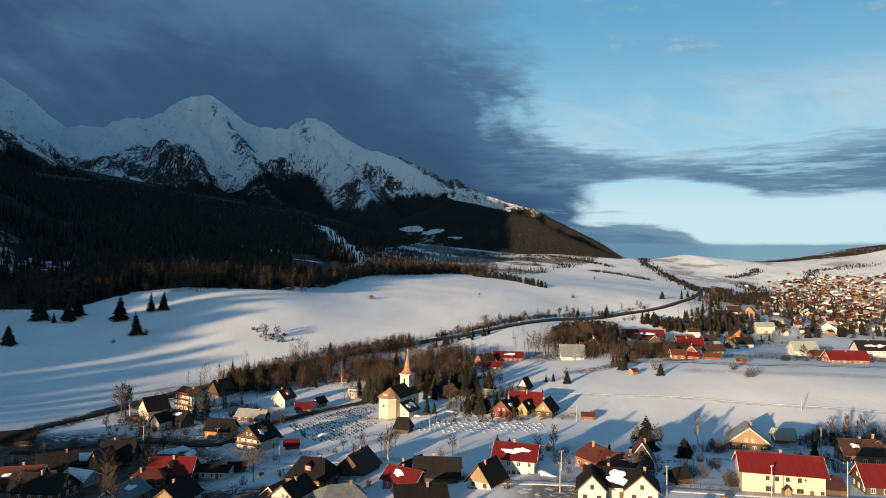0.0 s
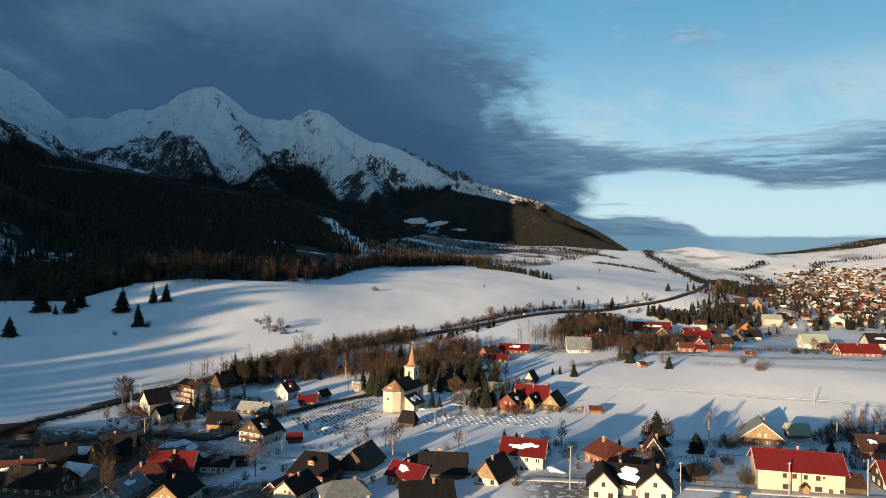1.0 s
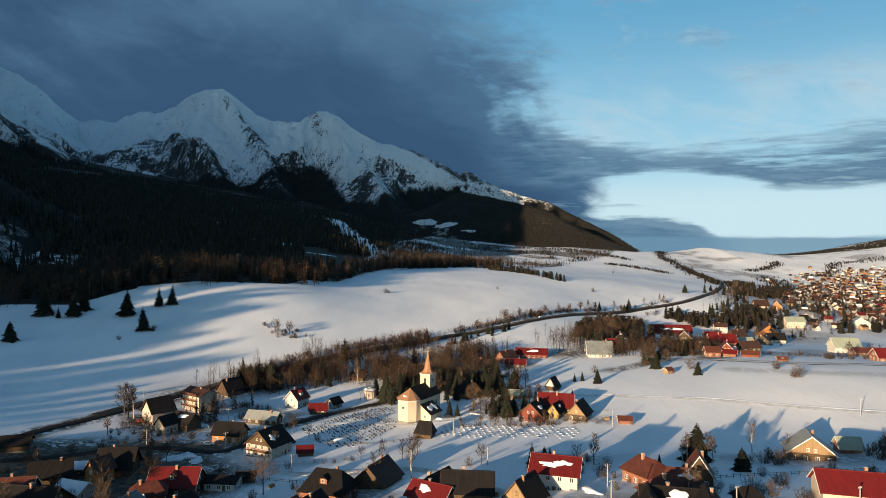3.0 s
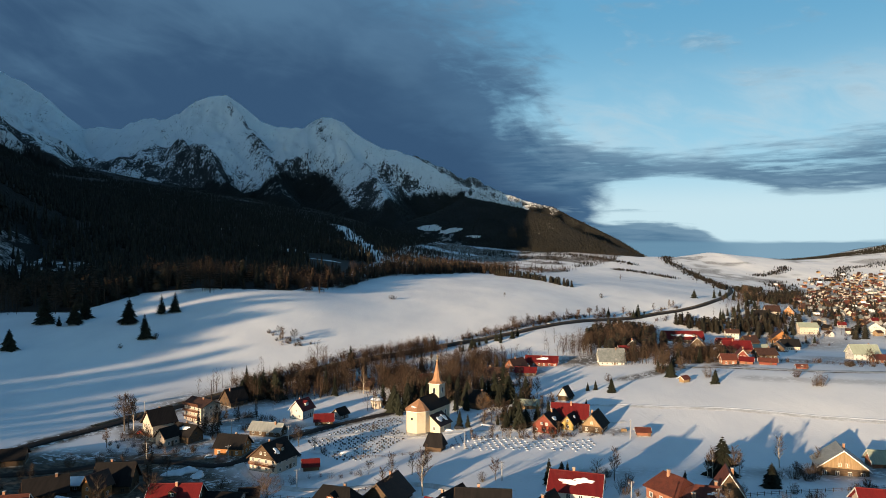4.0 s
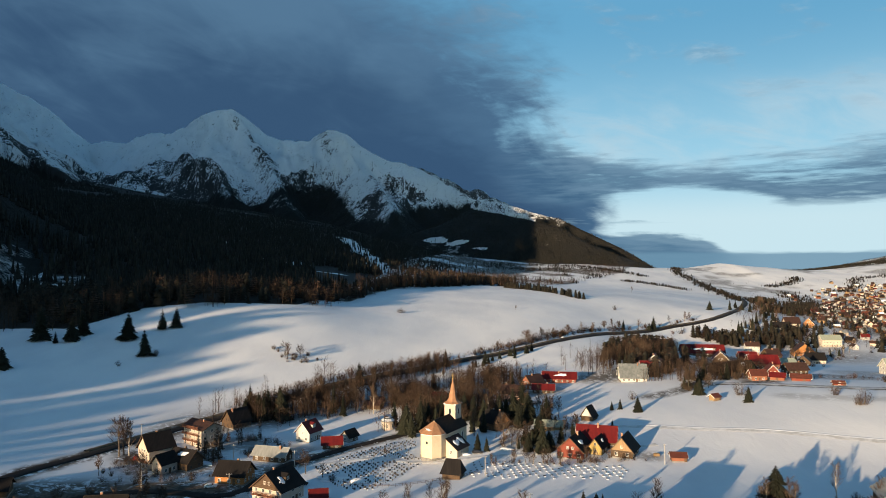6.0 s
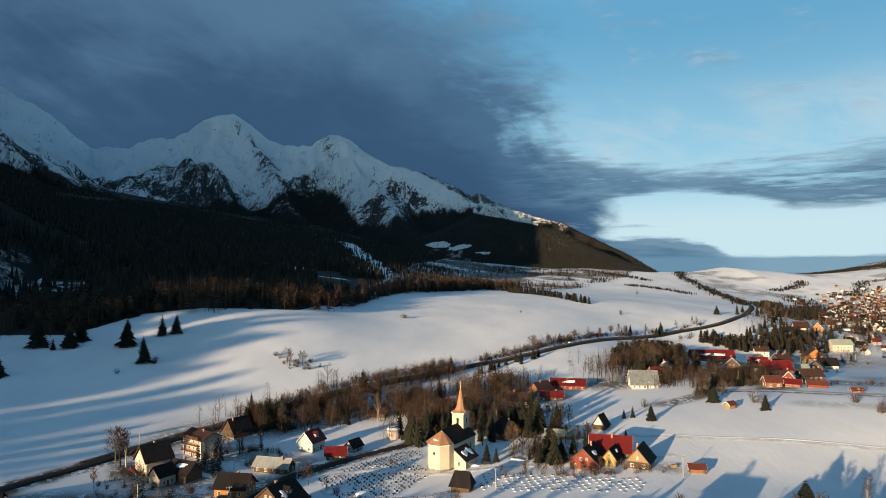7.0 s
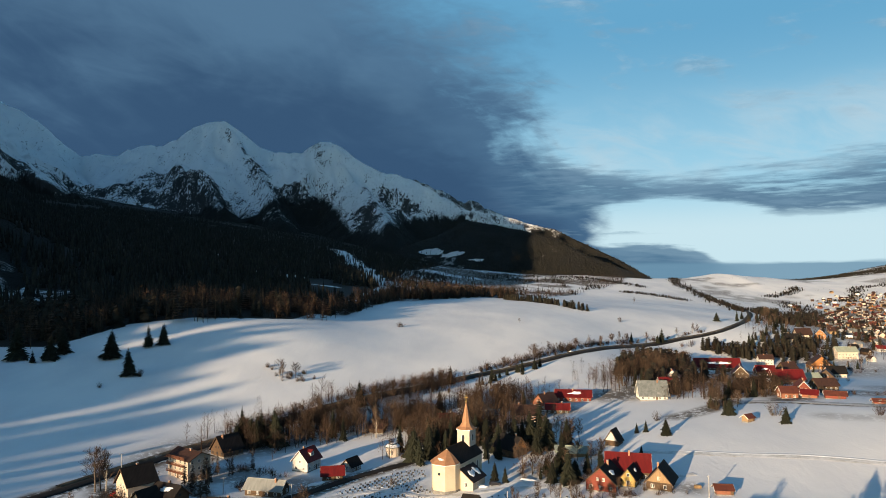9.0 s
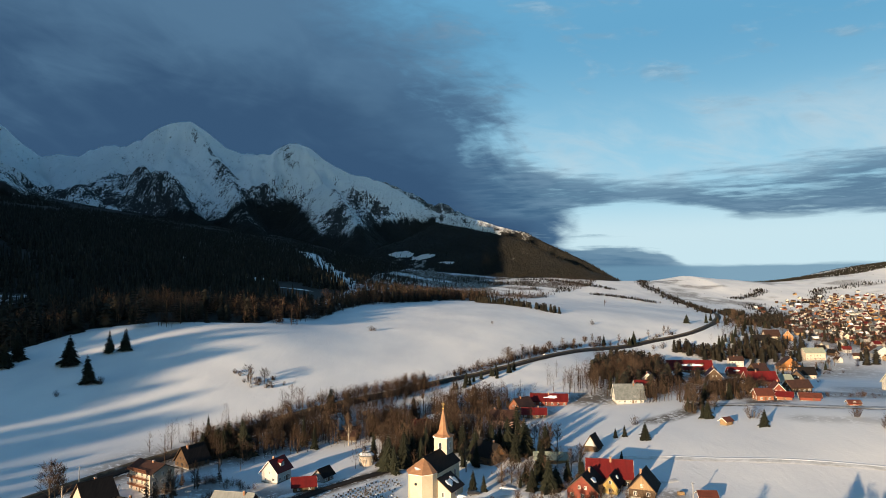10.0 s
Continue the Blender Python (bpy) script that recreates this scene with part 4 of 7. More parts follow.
# trees: a trunk with limbs, and a crown
def stick(verts, faces, p, q, r0, r1, sides=3):
    """A tapered limb from p to q."""
    p, q = Vector(p), Vector(q)
    d = (q - p).normalized()
    u = d.orthogonal().normalized()
    v = d.cross(u)
    n = len(verts)
    for base, r in ((p, r0), (q, r1)):
        for k in range(sides):
            t = 2 * math.pi * k / sides
            verts.append(base + (u * math.cos(t) + v * math.sin(t)) * r)
    for k in range(sides):
        faces.append((n + k, n + (k + 1) % sides, n + sides + (k + 1) % sides, n + sides + k))


def mesh_of(name, verts, faces, mat):
    me = bpy.data.meshes.new(name)
    me.from_pydata([tuple(v) for v in verts], [], faces)
    me.materials.append(mat)
    return me


def spruce_arrays(seed, h, levels, arms, spread, droop=0.5, thin=0.0, trunk=True):
    """Drooping, ragged whorls that narrow to a tip."""
    rnd = random.Random(seed)
    tv, tf, cv, cf = [], [], [], []
    if trunk:
        stick(tv, tf, (0, 0, -0.6), (0, 0, h * 0.97), h * 0.017, 0.02, 6)
    for lv in range(levels):
        t = lv / levels
        z = h * (0.10 + 0.88 * t)
        r = spread * (1 - t) ** 0.85 * rnd.uniform(0.82, 1.12) + 0.12
        n = max(4, int(arms * (1 - 0.5 * t)))
        a0 = rnd.random() * 6.28
        for k in range(n):
            if rnd.random() < thin:
                continue
            a = a0 + 6.28 * k / n + rnd.uniform(-0.22, 0.22)
            rr = r * rnd.uniform(0.68, 1.15)
            w = rr * rnd.uniform(0.20, 0.34) + 0.06
            dz = -droop * rr * rnd.uniform(0.6, 1.2)
            ca, sa = math.cos(a), math.sin(a)
            b = len(cv)
            cv += [Vector((0.02 * ca, 0.02 * sa, z + 0.12 * rr + 0.05)), Vector((ca * rr * 0.55 - sa * w, sa * rr * 0.55 + ca * w, z + dz * 0.45 - 0.1 * rr)),
                   Vector((ca * rr, sa * rr, z + dz)), Vector((ca * rr * 0.55 + sa * w, sa * rr * 0.55 - ca * w, z + dz * 0.45 - 0.1 * rr)),
                   Vector((ca * rr * 0.6, sa * rr * 0.6, z + dz * 0.35 + 0.07 * rr))]
            cf += [(b, b + 1, b + 4), (b + 1, b + 2, b + 4), (b + 2, b + 3, b + 4), (b + 3, b, b + 4)]
    return tv, tf, cv, cf


def bare_arrays(seed, h, spread, limbs=9, twigs=5, fine=4, upright=0.6):
    """A leafless broadleaf tree: trunk, limbs, branches and fine twigs."""
    rnd = random.Random(seed)
    tv, tf, cv, cf = [], [], [], []
    top = Vector((rnd.uniform(-0.3, 0.3), rnd.uniform(-0.3, 0.3), h * 0.93))
    bend = Vector((rnd.uniform(-0.25, 0.25), rnd.uniform(-0.25, 0.25), h * 0.45))
    r = h * 0.016
    stick(tv, tf, (0, 0, -0.6), bend, r * 1.3, r * 0.85, 6)
    stick(tv, tf, bend, top, r * 0.85, 0.02, 5)
    for k in range(limbs):
        t = 0.22 + 0.72 * (k + rnd.random() * 0.7) / limbs
        o = bend * (t / 0.48) if t < 0.48 else bend.lerp(top, (t - 0.48) / 0.52)
        a = k * 2.4 + rnd.uniform(-0.4, 0.4)
        ln = spread * (1.25 - 0.7 * t) * rnd.uniform(0.75, 1.2)
        d = Vector((math.cos(a), math.sin(a), upright * rnd.uniform(0.7, 1.6))).normalized()
        e = o + d * ln
        stick(tv, tf, o, e, r * 0.45 * (1.1 - t), 0.025, 4)
        for j in range(twigs):
            u = 0.3 + 0.7 * (j + rnd.random()) / twigs
            o2 = o.lerp(e, min(u, 0.98))
            d2 = (d + Vector((rnd.uniform(-1, 1), rnd.uniform(-1, 1), rnd.uniform(-0.1, 1.0)))).normalized()
            e2 = o2 + d2 * ln * rnd.uniform(0.35, 0.75)
            stick(cv, cf, o2, e2, 0.032, 0.012, 3)
            for i in range(fine):
                o3 = o2.lerp(e2, rnd.uniform(0.2, 1.0))
                d3 = (d2 + Vector((rnd.uniform(-1, 1), rnd.uniform(-1, 1), rnd.uniform(-0.2, 1.0)))).normalized()
                e3 = o3 + d3 * ln * rnd.uniform(0.2, 0.5)
                side = d3.orthogonal().normalized() * 0.02
                b = len(cv)
                cv += [o3 - side, o3 + side, e3]
                cf.append((b, b + 1, b + 2))
    return tv, tf, cv, cf


def tree_kind(arrays, bark, leaf):
    tv, tf, cv, cf = arrays
    return mesh_of("trunk", tv, tf, bark), mesh_of("crown", cv, cf, leaf)


SPRUCE = [tree_kind(spruce_arrays(s, 12.0, 20, 13, sp), M_BARK, M_NEEDLE) for s, sp in ((1, 2.9), (2, 2.4), (3, 3.3), (4, 2.0))]
LARCH = [tree_kind(spruce_arrays(s, 13.0, 20, 8, sp, -0.05, 0.25), M_BARK, M_TWIG) for s, sp in ((11, 2.4), (12, 2.0))]
BARE = [tree_kind(bare_arrays(s, 11.0, sp, 15, 9, 11, up), bk, M_TWIG) for s, sp, up, bk in
        ((21, 3.6, 1.0, M_BARK), (22, 3.0, 1.4, M_BARK), (23, 2.6, 1.8, M_BIRCH), (24, 2.8, 1.5, M_BARK), (25, 4.2, 0.8, M_BARK))]


def bush_arrays(seed, h, wide):
    """Many stems that fan out from one root, each with side twigs, in a loose dome."""
    rnd = random.Random(seed)
    tv, tf, cv, cf = [], [], [], []
    for k in range(30):
        a, out = rnd.random() * 6.28, wide * math.sqrt(rnd.random())
        o = Vector((math.cos(a), math.sin(a), 0)) * out * 0.35 + Vector((0, 0, -0.2))
        e = Vector((math.cos(a) * out, math.sin(a) * out, h * (1.02 - 0.42 * (out / wide) ** 2) * rnd.uniform(0.72, 1.0)))
        stick(tv, tf, o, e, 0.03, 0.01, 3)
        for j in range(15):
            p = o.lerp(e, rnd.uniform(0.15, 1.0))
            d = Vector((rnd.uniform(-1, 1), rnd.uniform(-1, 1), rnd.uniform(-0.1, 1.4))).normalized()
            q = p + d * h * rnd.uniform(0.12, 0.32)
            side = d.orthogonal().normalized() * 0.022
            b = len(cv)
            cv += [p - side, p + side, q]
            cf.append((b, b + 1, b + 2))
    return tv, tf, cv, cf


BUSH = [tree_kind(bush_arrays(s, 3.2, w), M_BARK, M_TWIG) for s, w in ((31, 1.9), (32, 2.3), (33, 1.6))]
TREES = {"spruce": (SPRUCE, 12.0, "spruce_tree", "tree"), "larch": (LARCH, 13.0, "larch_tree", "tree"),
         "bare": (BARE, 11.0, "bare_tree", "tree"), "bush": (BUSH, 3.2, "bare_bush", "bush")}
TREE_LABEL = {"spruce": "dark green spruce standing in the snow", "larch": "leafless brown larch with fine upright twigs",
              "bare": "leafless broadleaf tree with brown twigs in snow", "bush": "leafless brown bush growing out of the snow"}
tree_rnd = random.Random(5)


def tree(kind, x, y, h, variant=None, label="", wide=1.0, group=""):
    meshes, full, name, category = TREES[kind]
    trunk, crown = meshes[tree_rnd.randrange(len(meshes)) if variant is None else variant]
    s = h / full
    ob = new(name, trunk)
    ob.matrix_world = pose(x, y, ground_at(x, y) - 0.05, tree_rnd.uniform(-2, 2), tree_rnd.uniform(-2, 2), tree_rnd.uniform(0, 360)) @ Matrix.Diagonal((s * wide, s * wide, s, 1))
    tagged(ob, label or TREE_LABEL[kind], category, group)
    part("crown", crown, None, ob, m=Matrix())
    return ob


# ---- the church and its yard ----
def ring_walls(points, z0, z1):
    bm = bmesh.new()
    lo, up = [bm.verts.new((x, y, z0)) for x, y in points], [bm.verts.new((x, y, z1)) for x, y in points]
    n = len(points)
    for k in range(n):
        bm.faces.new((lo[k], lo[(k + 1) % n], up[(k + 1) % n], up[k]))
    bm.faces.new(up)
    bm.faces.new(lo[::-1])
    return bm


def arched_window(parent, m, w, h):
    """A tall round-headed window with its frame standing a little proud."""
    f, p = bmesh.new(), bmesh.new()
    arc = [(-w / 2, 0)] + [(-w / 2 * math.cos(t), h - w / 2 + w / 2 * math.sin(t)) for t in np.linspace(0, math.pi, 9)] + [(w / 2, 0)]
    inner = [(x * 0.8, 0.1 + z * 0.92) for x, z in arc]
    for bm, pts, y0, y1 in ((p, inner, -0.03, 0.02),):
        a, b = [bm.verts.new((x, y0, z)) for x, z in pts], [bm.verts.new((x, y1, z)) for x, z in pts]
        bm.faces.new(a)
        bm.faces.new(b[::-1])
    n = len(arc)
    vo, vi = [f.verts.new((x, -0.09, z)) for x, z in arc], [f.verts.new((x, -0.09, z)) for x, z in inner]
    bo, bi = [f.verts.new((x, 0.02, z)) for x, z in arc], [f.verts.new((x, 0.02, z)) for x, z in inner]
    for k in range(n):
        j = (k + 1) % n
        f.faces.new((vo[k], vo[j], vi[j], vi[k]))
        f.faces.new((vo[k], bo[k], bo[j], vo[j]))
        f.faces.new((vi[k], vi[j], bi[j], bi[k]))
    ob = part("window", f, M_FRAME, parent, m=m)
    part("pane", p, M_GLASS, ob, m=Matrix())
    return ob


def church(x, y, turn):
    """Pale yellow church: polygonal apse towards -x, nave, side chapel, tower with a tapering copper spire."""
    z = ground_at(x, y)
    root = new("church")
    root.matrix_world = pose(x, y, z, 0, 0, turn) @ Matrix.Diagonal((1.2, 1.2, 1.2, 1))
    tagged(root, "pale yellow village church with slender copper-coloured spire", "church")
    W, L, e, r = 8.6, 15.0, 8.4, 11.9
    part("wall", prism_house(L, W, e, r, 0, 2.0), WALL["ochre"], root, "pale yellow plaster nave walls")
    # apse: five sides in front of the nave
    ap = [(-L / 2 + 0.1, W / 2), (-L / 2 - 2.0, W / 2 - 0.3), (-L / 2 - 4.6, W / 2 - 2.3), (-L / 2 - 4.6, -W / 2 + 2.3), (-L / 2 - 2.0, -W / 2 + 0.3), (-L / 2 + 0.1, -W / 2)]
    apse = part("apse", ring_walls(ap, -2.0, e), WALL["ochre"], root, "five-sided pale yellow apse")
    part("cornice", ring_walls([(px - 0.25, py * 1.05) for px, py in ap], e - 0.35, e + 0.1), M_FRAME, apse, m=Matrix())
    bm = bmesh.new()
    eave = [bm.verts.new((px - 0.55, py * 1.09, e + 0.05)) for px, py in ap]
    eave_in = [bm.verts.new((px - 0.4, py * 1.06, e - 0.12)) for px, py in ap]
    tip = bm.verts.new((-L / 2 + 0.6, 0, r + 0.1))
    for k in range(5):
        bm.faces.new((eave[k], eave[k + 1], tip))
        bm.faces.new((eave[k], eave[k + 1], eave_in[k + 1], eave_in[k]))
    bm.faces.new((eave[5], eave[0], tip))
    aroof = part("apse_roof", bm, ROOF["orange"], root, "copper-orange faceted apse roof")
    part("roof_snow", snow_blob(3.6, 1.3, 5, 0.2), M_SNOW, aroof, m=pose(-L / 2 - 3.4, 0, e + 0.9, 0, -36, 0) @ pose(0, 0, 0, 0, 0, 90))
    part("roof", roof_mesh(L - 0.6, W, e, r, 0.6, 0.3), ROOF["black"], root, "dark grey tin nave roof")
    part("plinth", ring_walls([(px - 0.08, py * 1.02) for px, py in ap], -2.0, 0.7), M_STONE, apse, m=Matrix())
    for k in range(3):
        for side in (-1, 1):
            arched_window(root, pose(-L / 2 + 3.0 + k * 4.4, side * (W / 2 + 0.02), 3.2, 0, 0, 0 if side < 0 else 180), 1.3, 3.4)
    # round window and small one in the apse
    bm = bmesh.new()
    bmesh.ops.create_cone(bm, segments=16, radius1=0.42, radius2=0.42, depth=0.1, cap_ends=True, matrix=pose(-L / 2 - 4.64, 0, 5.6, 0, 90, 0))
    part("window", bm, M_GLASS, root)
    # side chapel under a lean-to roof
    cx0, cx1, cy = -L / 2 + 0.5, -L / 2 + 8.5, -W / 2 - 4.2
    bm = bmesh.new()
    pts = [(cy, -2.0), (-W / 2 + 0.05, -2.0), (-W / 2 + 0.05, 6.2), (cy, 3.2)]
    a, b = [bm.verts.new((cx0, py, pz)) for py, pz in pts], [bm.verts.new((cx1, py, pz)) for py, pz in pts]
    bm.faces.new(a[::-1])
    bm.faces.new(b)
    for k in range(4):
        bm.faces.new((a[k], a[(k + 1) % 4], b[(k + 1) % 4], b[k]))
    side = part("side_chapel", bm, WALL["ochre"], root)
    bm = bmesh.new()
    slab(bm, [(cx0 - 0.4, cy - 0.5, 3.0), (cx1 + 0.4, cy - 0.5, 3.0), (cx1 + 0.4, -W / 2, 6.5), (cx0 - 0.4, -W / 2, 6.5)], 0.2)
    part("roof", bm, ROOF["brown"], side, m=Matrix())
    tilt = math.degrees(math.atan2(3.5, 4.7))
    for k, (sx, sl) in enumerate(((-L / 2 + 3.4, 3.0), (-L / 2 + 6.6, 2.6))):
        part("roof_snow", snow_blob(sl, 3.4, 8 + k, 0.2), M_SNOW, side, m=pose(sx, cy + 1.9, 4.73, tilt))
    window(side, pose(cx0 - 0.02, cy + 2.4, 2.0, 0, 0, -90), 0.9, 1.4)
    window(side, pose(cx0 + 3, cy - 0.02, 1.9), 0.9, 1.2)
    # tower at the far end of the nave
    tx, tw, th = L / 2 - 2.0, 4.3, 15.2
    tower = part("tower", boxes((tx - tw / 2, tx + tw / 2, -tw / 2, tw / 2, -2.0, th)), WALL["cream"], root, "cream square bell tower")
    part("cornice", boxes((tx - tw / 2 - 0.25, tx + tw / 2 + 0.25, -tw / 2 - 0.25, tw / 2 + 0.25, th, th + 0.35)), M_FRAME, tower, m=Matrix())
    for deg, px, py in ((0, 0, -1), (90, 1, 0), (180, 0, 1), (-90, -1, 0)):
        arched_window(tower, pose(tx + px * (tw / 2 + 0.02), py * (tw / 2 + 0.02), th - 3.4, 0, 0, deg), 1.2, 2.2)
    bm = bmesh.new()
    n, rows = 8, []
    for rad, zz in ((3.3, th + 0.30), (2.1, th + 1.0), (1.45, th + 2.1), (1.1, th + 4.0), (0.55, th + 6.6), (0.10, th + 8.4)):
        rows.append([bm.verts.new((tx + rad * math.cos(2 * math.pi * (k + 0.5) / n), rad * math.sin(2 * math.pi * (k + 0.5) / n), zz)) for k in range(n)])
    for p, q in zip(rows, rows[1:]):
        for k in range(n):
            bm.faces.new((p[k], p[(k + 1) % n], q[(k + 1) % n], q[k]))
    bm.faces.new(rows[-1])
    bm.faces.new(rows[0][::-1])
    spire = part("spire", bm, ROOF["orange"], root, "tapering copper-orange spire")
    bm = bmesh.new()
    bmesh.ops.create_uvsphere(bm, u_segments=12, v_segments=8, radius=0.3, matrix=pose(tx, 0, th + 8.6))
    part("ball", bm, M_GOLD, spire, m=Matrix())
    part("cross", boxes((tx - 0.05, tx + 0.05, -0.05, 0.05, th + 8.7, th + 10.6), (tx - 0.05, tx + 0.05, -0.6, 0.6, th + 9.8, th + 9.95)), M_GOLD, spire, m=Matrix())
    return root


# ---- the village: houses, barns and huts ----
house(-132.3, 310.2, 52, 10, 8.6, 7.6, 12.6, "cream", "black", "tall cream guesthouse with dark steep roof beside road", balcony=1, seed=1)
house(-125.5, 302.5, 64, 7, 5.6, 4.2, 7.2, "cream", "black", "small cream gabled wing of the guesthouse", seed=101, chimney=0)
house(-96.3, 211.4, 30, 5, 4, 2.4, 3.8, "wood", "snow", "small snow-topped timber shed", seed=102, chimney=0, windows=False, category="shed", name="shed")
house(-72.0, 238.6, 10, 5, 4, 2.2, 3.4, "wood", "black", "small dark garden shed in snow", seed=103, chimney=0, windows=False, category="shed", name="shed")
house(64.3, 182.5, 20, 4.6, 4.2, 2.4, 4.2, "wood", "black", "dark rounded garden hut in the snow", seed=104, chimney=0, windows=False, category="hut", name="hut", hip=1.6)
house(25.2, 348.9, -8, 12, 6, 2.4, 4.2, "tan", "green", "long low farm shed with faded roof", seed=105, chimney=0, windows=False, category="shed", name="shed")
house(111.8, 494.3, 70, 9, 8, 6.4, 10, "white", "red", "white gabled house behind the large roof", seed=106)
house(-121.0, 309.2, -25, 12, 8, 3.6, 7.2, "wood", "black", "dark timber house with patches of roof snow", snow=2, seed=2, dark=True)
house(-126.4, 341.8, -35, 13, 10, 8.0, 10.4, "cream", "brown", "three-storey guesthouse with brown wooden balconies", balcony=3, seed=3, balcony_side="front", ends=1.6)
house(-121.7, 371.7, 55, 10, 9, 3, 8.5, "wood", "black", "dark steep-roofed timber house beside spruces", seed=4, dark=True)
house(-95.8, 294.1, -8, 11, 9, 3.4, 7.2, "orange", "black", "orange timber house with a dark hipped roof", seed=5, gable="orange")
house(-74.5, 274.6, 64, 11, 12.5, 5.0, 10.0, "cream", "black", "cream chalet with dark timber gable and roof", gable="wood", seed=6, snow=1, dormer=1, balcony=1)
house(-90.0, 322.2, -14, 14, 7, 2.8, 5.4, "wood", "pale", "low timber house with a pale frosted tin roof", seed=7)
house(-82.9, 355.1, 66, 9, 7.5, 4.6, 8.6, "white", "red", "white gabled house with a bright red roof", seed=8, dormer=1)
house(-69.6, 341.3, 12, 8, 6, 2.4, 4.8, "wood", "red", "low outbuilding under a red tin roof", seed=9, chimney=0, category="shed", name="shed")
house(-64.0, 352.9, 60, 6, 5, 2.6, 5, "grey", "black", "small grey outbuilding with a dark roof", seed=10, chimney=0, category="shed", name="shed")
house(-118.1, 247.2, 8, 11, 10, 3.4, 8.8, "wood", "black", "dark timber house with a steep black roof", seed=11, dormer=0, dark=True)
house(-119.3, 237.7, 70, 7, 4.6, 4.6, 8, "orange", "brown", "narrow orange gabled annex with brown roof", seed=12, chimney=0, gable="orange")
house(-91.0, 229.5, 4, 14, 11, 3.4, 7.6, "wood", "red", "large house under a bright red tin roof", seed=13, dormer=1)
house(-77.4, 232.6, -4, 9.5, 7, 2.8, 3.9, "white", "black", "low flat garage with white walls in snow", seed=14, chimney=0, category="garage", name="garage")
house(-94.7, 218.3, 20, 9.5, 8, 3.6, 6.4, "brick", "rust", "brown-tiled hip-roofed house among dark roofs", hip=3.0, seed=15)
house(-93.6, 199.0, 78, 12, 9, 4, 7, "grey", "grey", "grey house with a slate-coloured roof", seed=16, snow=1)
house(-77.2, 197.0, 80, 11, 9.5, 4, 7.8, "cream", "black", "house with cream gable under black roof", seed=17, gable="tan")
house(-133.7, 214.8, 14, 13, 8, 3, 6.6, "wood", "rust", "low house with rust-brown tiled roof", seed=18, snow=1)
house(-123.0, 207.8, -6, 17, 10.5, 3, 7, "wood", "black", "long dark barn with a black roof", seed=19)
house(-133.5, 235.0, 30, 11, 8.5, 3, 6.8, "wood", "black", "dark timber house beside bare trees", seed=20, dark=True)
house(-118.2, 221.5, -18, 9, 7, 2.8, 4.8, "grey", "snow", "low shed with a snow-covered roof", seed=21, chimney=0, category="shed", name="shed")
house(-128.1, 246.0, 10, 7, 5.5, 2.5, 4, "wood", "snow", "small timber shed with snow-covered roof", seed=22, chimney=0, category="shed", name="shed")
house(-165.4, 263.3, 22, 12, 9, 2.6, 5.2, "wood", "black", "dark timber barn near the road", seed=23, chimney=0, category="barn", name="barn", windows=False)
house(-41.2, 217.5, -16, 13, 11, 4, 8.8, "brick", "black", "orange-brown house with a dark half-hipped roof", hip=3.2, seed=24, dormer=1)
house(-28.2, 228.7, 68, 12, 10.5, 2.6, 7.4, "wood", "brown", "brown-roofed timber house with a wide gable", seed=25, gable="wood", dark=True)
house(-27.9, 187.3, 20, 12, 9, 4, 6.6, "white", "grey", "white house with grey hipped roof in snow", hip=3.5, seed=26)
house(-10.7, 202.5, -30, 11, 8, 3, 5.8, "brick", "red", "house with red tin roof half under snow", seed=27, snow=2)
house(-1.1, 203.7, -4, 13, 9, 3.6, 7.8, "wood", "black", "dark house with a black tin roof", seed=28, dark=True)
house(-9.3, 212.5, 58, 10, 8, 2.8, 6, "wood", "black", "steep black-roofed house beside the snowfield", seed=29, dark=True)
house(13.2, 193.1, 56, 9, 7.6, 2.4, 7.2, "white", "black", "steep black-roofed chalet with pale wooden gable", gable="tan", seed=30, dark=True)
house(-5.6, 180.2, 10, 13, 9, 3.2, 6.2, "grey", "black", "house with dark roof at the lane", seed=31)
house(23.1, 206.4, -17, 12.4, 9.6, 5.6, 9.0, "white", "red", "white two-storey house with bright red roof", snow=3, seed=32, windows=True)
house(47.8, 206.0, -60, 10, 9, 3.6, 6.8, "brick", "rust", "rust-roofed house with a steep hipped roof", hip=2.4, seed=33)
house(45.5, 187.7, 30, 8, 7, 2.8, 5.4, "brick", "rust", "rust-tiled low house at the lane", seed=34, hip=2.0)
house(53.3, 197.5, -12, 10, 8, 2.8, 5.6, "brick", "rust", "rust-tiled house with a pyramid-like roof", seed=35, hip=3.0, snow=1)
house(60.1, 202.5, 75, 7, 7, 3.4, 8.6, "wood", "rust", "steep rust-roofed tower-like house", seed=36)
twin = house(45.0, 174.6, -12, 14.5, 7.6, 3.7, 6.9, "white", "black", "white twin-gabled house with a sheet of roof snow", seed=37, sides=("right",))
part("roof_snow", snow_blob(6.4, 4.6, 37, 0.3), M_SNOW, twin, m=pose(0.5, -2.3, 5.15, math.degrees(math.atan2(3.2, 3.8))))
house(38.6, 172.6, 78, 8.5, 6.8, 3.7, 7.2, "white", "black", "white front gable under a steep black roof", seed=38, dark=True, chimney=0)
house(50.6, 170.4, 76, 8.5, 7.6, 3.6, 7.2, "white", "black", "broad white front gable with a black roof", seed=138, dark=True)
house(109.3, 240.8, 72, 10, 13.5, 3.2, 8.4, "wood", "pale", "weathered wooden chalet with pale shingled roof", gable="tan", seed=39)
